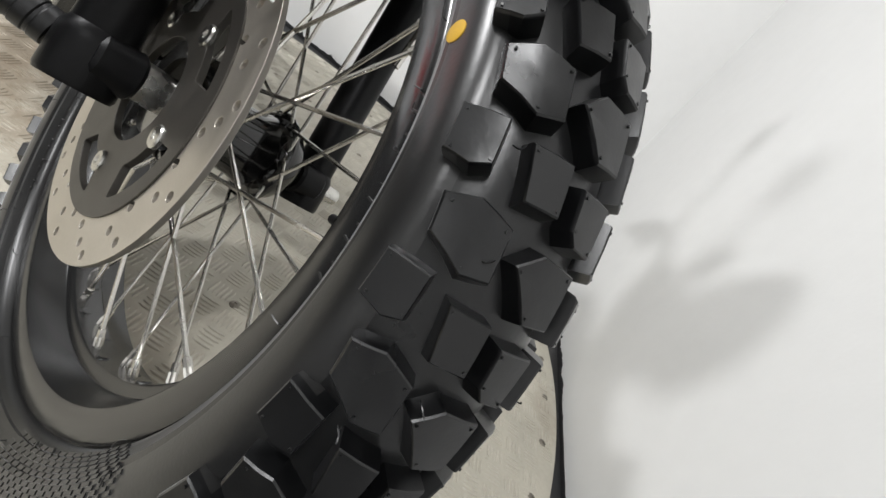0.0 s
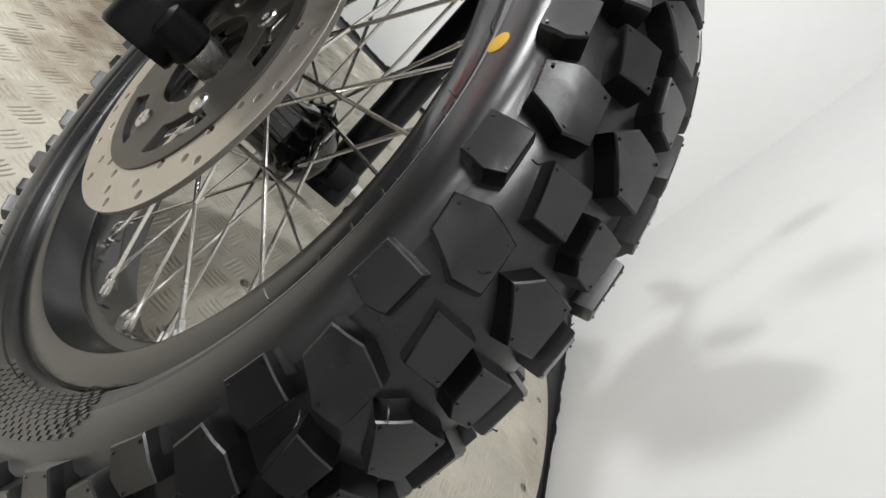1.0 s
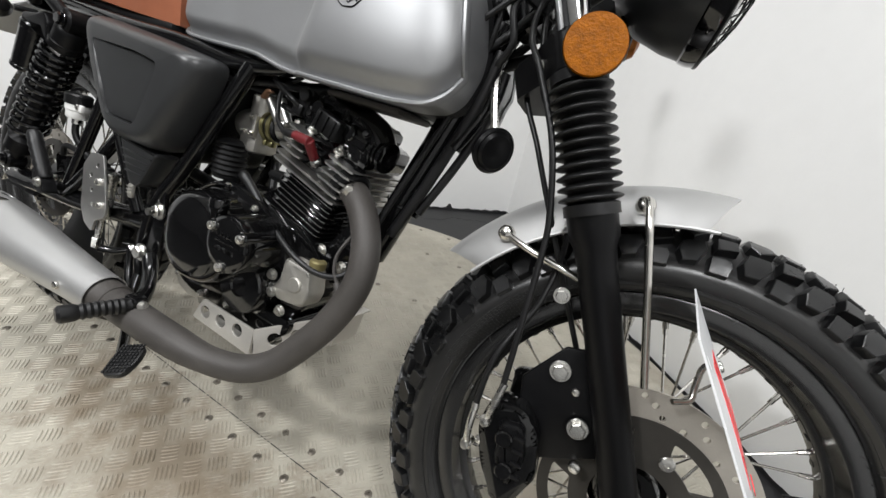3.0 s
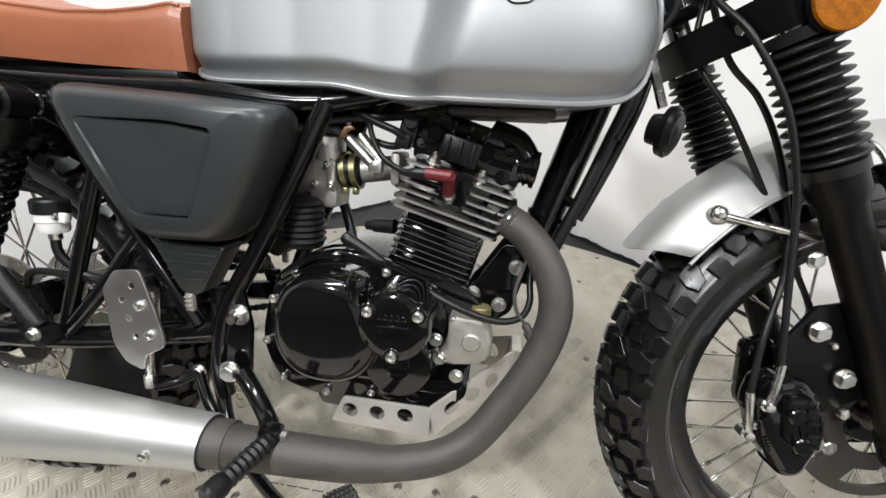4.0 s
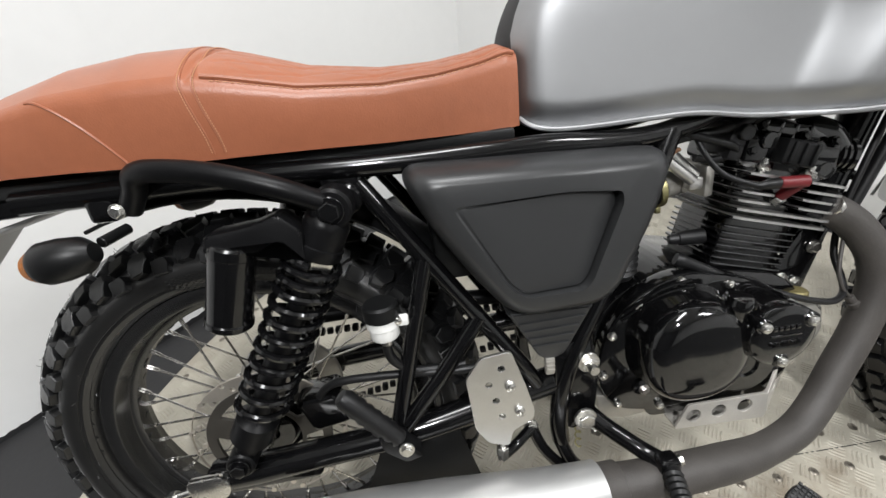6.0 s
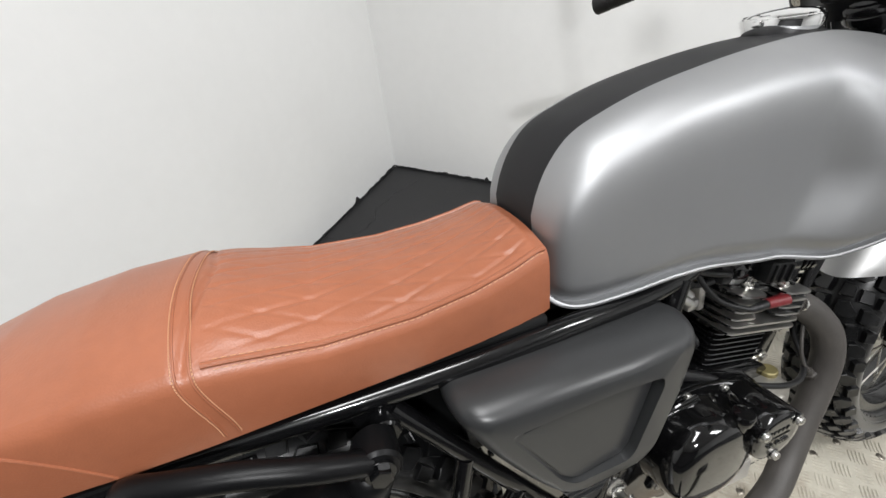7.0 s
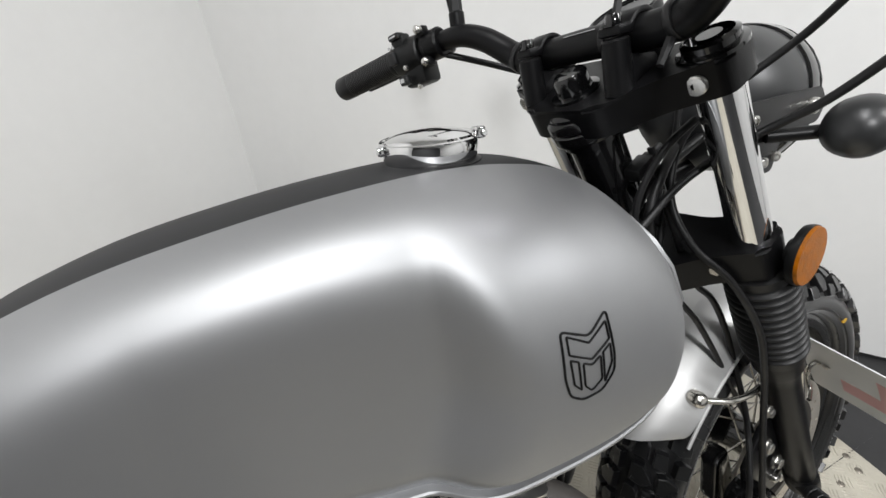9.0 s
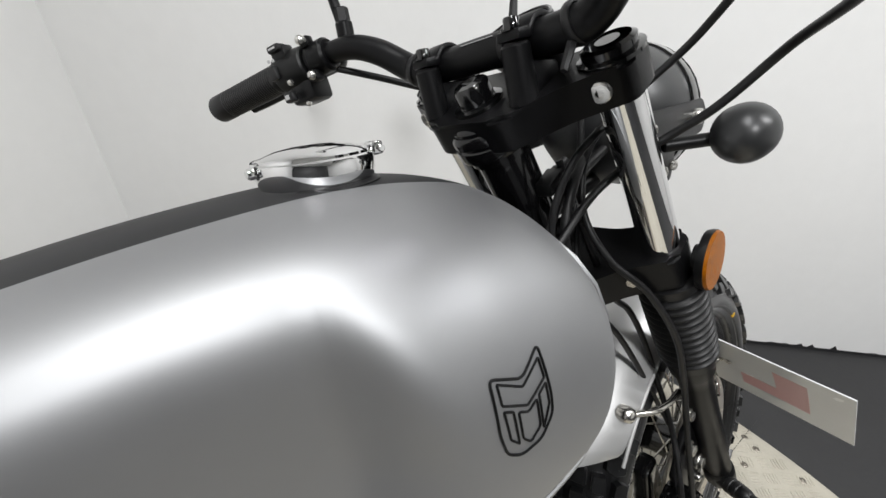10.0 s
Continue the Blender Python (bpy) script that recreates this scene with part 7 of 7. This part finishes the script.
skid()
bm = bmesh.new()
prism(bm, rounded([(0.590, 0.290), (0.600, 0.258), (0.770, 0.252), (0.815, 0.300), (0.815, 0.320), (0.590, 0.320)], 0.012), -0.084, 0.084, 0.004)
part("sump", bm, M["gloss"], engine, "gloss black engine sump")
bm = bmesh.new()
prism(bm, rounded([(0.520, 0.312), (0.562, 0.300), (0.604, 0.290), (0.600, 0.262), (0.566, 0.258), (0.536, 0.266), (0.524, 0.284)], 0.006, 3), -0.078, -0.050, 0.003)
part("lower_casting", bm, M["cast"], engine, "bare cast aluminium under the clutch cover")

# ---- swing arm, shocks, rear end ----
for s in (-1, 1):
    bm = bmesh.new()
    pts = [(0.470, s * 0.085, 0.365), (0.38, s * 0.095, 0.352), (0.25, s * 0.108, 0.335), (0.12, s * 0.112, 0.325), (0.04, s * 0.112, 0.318), (-0.015, s * 0.112, 0.314)]
    tube(bm, pts, [0.020, 0.019, 0.019, 0.019, 0.021, 0.019], 16, 6)
    prism(bm, rounded([(-0.030, 0.336), (0.120, 0.340), (0.120, 0.296), (-0.030, 0.292)], 0.012), s * 0.124, s * 0.100, 0.004)
    arm = part("swing_arm", bm, M["frame"], motorcycle, "gloss black swing arm")
    bm = bmesh.new()
    prism(bm, rounded([(-0.052, 0.332), (-0.005, 0.334), (0.004, 0.314), (-0.006, 0.296), (-0.050, 0.300)], 0.008), s * 0.134, s * 0.124, 0.002)
    rod(bm, (-0.040, s * 0.129, 0.315), (-0.088, s * 0.129, 0.306), 0.0048, seg=10)
    rod(bm, (-0.070, s * 0.129, 0.3094), (-0.080, s * 0.129, 0.3075), 0.0085, seg=6)
    part("chain_adjuster", bm, M["steel"], arm, "zinc plated chain adjuster")


def shock(s):
    top, foot = Vector((0.212, s * 0.128, 0.664)), Vector((0.030, s * 0.128, 0.355))
    d = (foot - top)
    ln = d.length
    u = d.normalized()
    bm = bmesh.new()
    rod(bm, top + Vector((0, -0.018, 0)), top + Vector((0, 0.018, 0)), 0.022, seg=26)
    rod(bm, foot + Vector((0, -0.016, 0)), foot + Vector((0, 0.016, 0)), 0.018, seg=24)
    lathe(bm, top + u * 0.012, u, [(0, 0), (0.0215, 0.0), (0.0245, 0.004), (0.0250, 0.010), (0.0250, 0.030), (0.0270, 0.031), (0.0270, 0.043), (0.0255, 0.045), (0.012, 0.046), (0.012, 0.12), (0.0145, 0.12), (0.0145, ln - 0.09), (0.020, ln - 0.085), (0.026, ln - 0.080), (0.026, ln - 0.050), (0.016, ln - 0.046), (0.013, ln - 0.02), (0, ln - 0.012)], 28)
    body = part("shock_absorber", bm, M["satin"], motorcycle, "black rear shock absorber with remote reservoir")
    a, p, q = frame_of(u)
    bm = bmesh.new()
    coil = []
    h0, h1 = 0.062, ln - 0.082
    turns = 11.5
    for k in range(int(turns * 16) + 1):
        f = k / (turns * 16)
        g = f ** 1.25
        t = 2 * math.pi * turns * f
        coil.append(top + u * (h0 + (h1 - h0) * g) + (p * math.cos(t) + q * math.sin(t)) * 0.0295)
    tube(bm, coil, 0.0046, 8, 1)
    part("spring", bm, M["frame"], body, "gloss black coil spring")
    bm = bmesh.new()
    lathe(bm, top + u * 0.058, u, [(0, 0), (0.024, 0), (0.024, 0.008), (0.0, 0.008)], 6)
    part("damper_nut", bm, M["steel"], body, "bright nut")
    bm = bmesh.new()
    lathe(bm, top + u * 0.170, u, [(0.013, 0), (0.016, 0.001), (0.016, 0.060), (0.013, 0.061)], 20)
    part("damper_body", bm, M["satin"], body, "dark damper rod")
    # reservoir
    r0 = top + Vector((-0.106, -0.010 * -s, 0.000))
    bm = bmesh.new()
    rd = Vector((-0.32, 0, -0.95)).normalized()
    lathe(bm, r0 + Vector((0, 0, -0.020)), rd, [(0, 0), (0.0225, 0.0005), (0.0252, 0.003), (0.0252, 0.013), (0.0240, 0.0145), (0.0240, 0.088), (0.0252, 0.090), (0.0252, 0.095), (0.0235, 0.097), (0, 0.097)], 40)
    part("reservoir", bm, M["frame"], body, "gloss black shock reservoir", smooth=30)
    # the cast arm that carries the reservoir
    bm = bmesh.new()
    prism(bm, rounded([(r0.x - 0.026, r0.z - 0.024), (r0.x - 0.020, r0.z - 0.006), (r0.x + 0.030, r0.z - 0.002), (top.x - 0.050, top.z + 0.006), (top.x - 0.030, top.z - 0.014), (top.x - 0.034, top.z - 0.052), (r0.x + 0.052, r0.z - 0.024), (r0.x + 0.026, r0.z - 0.034)], 0.006, 3), r0.y - 0.017, r0.y + 0.017, 0.004)
    part("arm", bm, M["satin"], body, "satin black cast reservoir arm")
    bolt(motorcycle, top + Vector((0, s * 0.020, 0)), (0, s, 0), 0.0115, DARK_BOLT)
    bolt(motorcycle, foot + Vector((0, s * 0.018, 0)), (0, s, 0), 0.0105, DARK_BOLT)


shock(-1)
shock(1)
# grab rails and tail
for s in (-1, 1):
    bm = bmesh.new()
    tube(bm, [(0.205, s * 0.140, 0.672), (0.165, s * 0.145, 0.694), (0.110, s * 0.140, 0.714), (0.055, s * 0.132, 0.724), (0.028, s * 0.122, 0.722), (0.016, s * 0.112, 0.706), (0.000, s * 0.105, 0.686)], 0.0115, 16, 6)
    part("grab_rail", bm, M["satin"], motorcycle, "satin black side rail")
    bolt(motorcycle, (-0.006, s * 0.117, 0.688), (0, s, 0), 0.0066)
    bm = bmesh.new()
    rod(bm, (0.225, s * 0.085, 0.664), (0.225, s * 0.112, 0.664), 0.016, seg=20)
    prism(bm, rounded([(0.195, 0.695), (0.245, 0.695), (0.235, 0.650), (0.205, 0.650)], 0.008), s * 0.098, s * 0.088, 0.002)
    part("shock_mount", bm, M["frame"], motorcycle, "black shock mount")
    bm = bmesh.new()
    rod(bm, (-0.020, s * 0.09, 0.664), (-0.028, s * 0.125, 0.660), 0.006, seg=12)
    ind = part("indicator", bm, M["plastic"], motorcycle, "small black oval indicator")
    bm = bmesh.new()
    lathe(bm, (-0.022, s * 0.142, 0.656), (-1, 0, -0.1), [(0, 0), (0.010, 0.002), (0.019, 0.014), (0.022, 0.034), (0.022, 0.050), (0.019, 0.056)], 24)
    part("housing", bm, M["plastic"], ind)
    bm = bmesh.new()
    lathe(bm, (-0.078, s * 0.142, 0.650), (-1, 0, -0.1), [(0.019, 0), (0.014, 0.010), (0, 0.014)], 24)
    part("lens", bm, M["amber"], ind, "amber lens")
bm = bmesh.new()
block(bm, (-0.13, 0, 0.700), (0.24, 0.17, 0.020), 0.006)
block(bm, (-0.035, 0, 0.688), (0.03, 0.20, 0.028), 0.006)
part("tail_bracket", bm, M["frame"], motorcycle, "black tail bracket under the seat")
mudguard(REAR_AXLE, 0.380, 108, 38, 0.066, None, "rear_mudguard", M["plastic"], "matt black inner rear mudguard")
bm = bmesh.new()
prism(bm, [(-0.26, 0.655), (-0.10, 0.690), (-0.10, 0.694), (-0.265, 0.660), (-0.330, 0.600), (-0.326, 0.598)], -0.060, 0.060, 0.001)
part("tail_guard", bm, M["silver_paint"], motorcycle, "short satin silver rear mudguard")
# mud flap beside the rear wheel
bm = bmesh.new()
grid = []
for i in range(13):
    v = i / 12
    row = []
    for j in range(9):
        w = j / 8
        x0, x1 = 0.205 - 0.060 * v ** 1.6, 0.300 + 0.040 * v
        row.append(bm.verts.new((x0 + (x1 - x0) * w, -0.086 - 0.012 * math.sin(w * 3.1) - 0.014 * v, 0.345 - 0.150 * v)))
    grid.append(row)
for i in range(12):
    for j in range(8):
        bm.faces.new((grid[i][j], grid[i][j + 1], grid[i + 1][j + 1], grid[i + 1][j]))
bmesh.ops.solidify(bm, geom=bm.faces[:], thickness=0.003)
part("mud_flap", bm, M["plastic"], motorcycle, "black plastic splash flap", smooth=60)
# brake fluid reservoir
RES = Vector((0.238, -0.122, 0.518))
bm = bmesh.new()
lathe(bm, RES + Vector((0, 0, -0.022)), (0, 0, 1), [(0, 0), (0.016, 0), (0.0178, 0.003), (0.0180, 0.014), (0.0198, 0.016), (0.0198, 0.026)], 28)
block(bm, RES + Vector((0.024, -0.006, 0.0)), (0.014, 0.008, 0.014), 0.003)
res = part("brake_fluid_reservoir", bm, M["cream"], motorcycle, "milky plastic brake fluid reservoir with black cap")
bm = bmesh.new()
lathe(bm, RES + Vector((0, 0, 0.004)), (0, 0, 1), [(0.019, 0), (0.0215, 0.001), (0.0215, 0.017), (0.019, 0.020), (0, 0.020)], 28)
part("cap", bm, M["plastic"], res, "black screw cap")
bolt(res, (0.256, -0.131, 0.520), r=0.0055, mesh=SCREW, name="screw")
cable("brake_hose", [RES + Vector((0, 0, -0.020)), RES + Vector((0.002, 0, -0.055)), RES + Vector((0.03, 0.01, -0.085)), (0.33, -0.11, 0.43)], 0.006, label="black brake hose")
bm = bmesh.new()
tube(bm, [RES + Vector((0, 0, -0.022)), RES + Vector((0, 0, -0.032))], 0.0078, 12, 1)
part("hose_clip", bm, M["steel"], res)
# heel guard with master cylinder
def heel_guard():
    pts = [(0.346, 0.457), (0.383, 0.461), (0.398, 0.410), (0.408, 0.368), (0.406, 0.354), (0.378, 0.340), (0.372, 0.316), (0.346, 0.326), (0.331, 0.352), (0.326, 0.430)]
    holes = [circle(x, z, 0.0052, 14) for x, z in ((0.370, 0.439), (0.353, 0.418), (0.360, 0.392), (0.366, 0.366))]
    plate = link("heel_guard", holed("heel_guard", rounded(pts, 0.006, 3), holes, 0.003), M["alloy"], motorcycle, "brushed aluminium heel guard with four holes", Matrix.Translation((0, -0.143, 0)) @ SIDE)
    for p in ((0.379, -0.146, 0.412), (0.389, -0.146, 0.371)):
        bolt(motorcycle, p, r=0.0068, mesh=SCREW, name="screw")
    bm = bmesh.new()
    rod(bm, (0.378, -0.128, 0.430), (0.368, -0.128, 0.340), 0.013, seg=18)
    rod(bm, (0.368, -0.128, 0.340), (0.364, -0.130, 0.285), 0.0055, seg=10)
    rod(bm, (0.365, -0.130, 0.300), (0.364, -0.130, 0.280), 0.0085, seg=6)
    part("master_cylinder", bm, M["steel"], motorcycle, "zinc plated brake master cylinder")


heel_guard()
# pillion footrest, folded up
bm = bmesh.new()
a, b = Vector((0.235, -0.160, 0.372)), Vector((0.178, -0.160, 0.450))
lathe(bm, a, b - a, [(0, 0), (0.011, 0), (0.013, 0.006)] + [(0.0135 if k % 2 else 0.0118, 0.012 + k * 0.0065) for k in range(11)] + [(0.0125, 0.088), (0.009, 0.096), (0, 0.097)], 18)
peg = part("pillion_footrest", bm, M["soft_rubber"], motorcycle, "folded black rubber pillion footrest")
bm = bmesh.new()
prism(bm, rounded([(0.212, 0.390), (0.245, 0.372), (0.262, 0.352), (0.240, 0.345), (0.215, 0.368)], 0.006), -0.172, -0.148, 0.002)
rod(bm, (0.240, -0.15, 0.362), (0.230, -0.115, 0.350), 0.008, seg=14)
part("hinge", bm, M["satin"], peg)
bolt(peg, (0.243, -0.174, 0.368), r=0.0075)
# rider's footrest
bm = bmesh.new()
a, b = Vector((0.576, -0.176, 0.265)), Vector((0.553, -0.268, 0.257))
lathe(bm, a, b - a, [(0, 0), (0.010, 0), (0.0125, 0.004)] + [(0.0130 if k % 2 else 0.0112, 0.010 + k * 0.0042) for k in range(16)] + [(0.0138, 0.077), (0.0138, 0.091), (0.010, 0.095), (0, 0.095)], 20)
rest = part("footrest", bm, M["soft_rubber"], motorcycle, "ribbed black rubber footrest")
bm = bmesh.new()
tube(bm, [(0.496, -0.112, 0.312), (0.520, -0.122, 0.290), (0.552, -0.145, 0.270), (0.572, -0.168, 0.263)], [0.013, 0.012, 0.012, 0.014], 14, 5)
block(bm, (0.574, -0.172, 0.262), (0.028, 0.024, 0.034), 0.005)
part("footrest_arm", bm, M["frame"], rest, "black footrest arm")
bolt(rest, (0.592, -0.172, 0.268), (1, -0.2, 0.2), 0.0065)
# brake pedal
bm = bmesh.new()
tube(bm, [(0.415, -0.096, 0.292), (0.432, -0.105, 0.250), (0.470, -0.120, 0.212), (0.540, -0.160, 0.186), (0.610, -0.205, 0.188), (0.664, -0.234, 0.208), (0.698, -0.247, 0.244)], 0.0085, 12, 6)
tube(bm, [(0.415, -0.098, 0.292), (0.390, -0.110, 0.280), (0.366, -0.125, 0.278)], 0.0075, 10, 5)
pedal = part("brake_pedal", bm, M["frame"], motorcycle, "black rear brake pedal")
PED = Matrix.Translation((0.702, -0.250, 0.250)) @ pose(0, 0, 0, 24, -20, 24)
bm = bmesh.new()
oval = rounded([(-0.018, -0.026), (0.014, -0.027), (0.021, 0.0), (0.017, 0.024), (-0.014, 0.026), (-0.021, 0.004)], 0.011, 5)
prism(bm, oval, -0.009, 0.0, 0.0025)
bmesh.ops.transform(bm, matrix=Matrix.Rotation(radians(-90), 4, "X"), verts=bm.verts)
for i in range(7):
    for j in range(9):
        block(bm, (-0.0150 + i * 0.0050, -0.0215 + j * 0.0054, 0.0095), (0.0030, 0.0034, 0.0024), 0)
part("pedal_pad", bm, M["soft_rubber"], pedal, "cross-hatched black oval pedal pad", PED)
# return spring
bm = bmesh.new()
tube(bm, [Vector((0.482 + 0.004 * math.cos(t), -0.102 + 0.004 * math.sin(t), 0.300 - 0.0022 * t / 1.0)) for t in np.linspace(0, 2 * math.pi * 4, 50)], 0.0012, 6, 1)
part("return_spring", bm, M["brass"], motorcycle, "small brass coloured return spring")
# chain and sprocket on the far side
bm = bmesh.new()
lathe(bm, REAR_AXLE + Vector((0, 0.070, 0)), (0, 1, 0), [(0.050, -0.003), (0.085, -0.003), (0.088, 0), (0.085, 0.003), (0.050, 0.003)], 42)
part("sprocket", bm, M["cast"], motorcycle, "steel rear sprocket")
bm = bmesh.new()
for z0, z1 in ((0.408, 0.400), (0.236, 0.352)):
    for k in range(34):
        f = k / 33
        block(bm, (0.035 + 0.47 * f, 0.070, z0 + (z1 - z0) * f), (0.0105, 0.014 if k % 2 else 0.010, 0.010), 0.002)
tagged(part("drive_chain", bm, M["satin"], motorcycle, "dark drive chain"), kind="stuff")
bm = bmesh.new()
tube(bm, [(0.08, 0.095, 0.425), (0.25, 0.092, 0.425), (0.42, 0.088, 0.412)], 0.014, 10, 6)
part("chain_guard", bm, M["satin"], motorcycle, "black chain guard")
# rear brake caliper
bm = bmesh.new()
prism(bm, rounded([(0.095, 0.395), (0.150, 0.400), (0.165, 0.350), (0.110, 0.340)], 0.01), -0.090, -0.040, 0.006)
part("rear_caliper", bm, M["gloss"], motorcycle, "gloss black rear brake caliper")
cable("rear_brake_hose", [(0.13, -0.09, 0.40), (0.16, -0.10, 0.425), (0.24, -0.11, 0.43), (0.32, -0.115, 0.425), (0.365, -0.12, 0.43)], 0.0055, label="black rear brake hose")
# side stand on the far side
bm = bmesh.new()
tube(bm, [(0.520, 0.095, 0.262), (0.540, 0.160, 0.170), (0.560, 0.235, 0.062)], [0.013, 0.011, 0.011], 14, 5)
lathe(bm, (0.560, 0.237, 0.056), (0, 0.25, 0.968), [(0, -0.003), (0.030, -0.003), (0.030, 0.003), (0, 0.006)], 24)
part("side_stand", bm, M["frame"], motorcycle, "black side stand")
# battery tray, rear inner parts
bm = bmesh.new()
block(bm, (0.36, 0, 0.61), (0.10, 0.14, 0.16), 0.01)
part("battery_box", bm, M["plastic"], motorcycle, "black battery box")
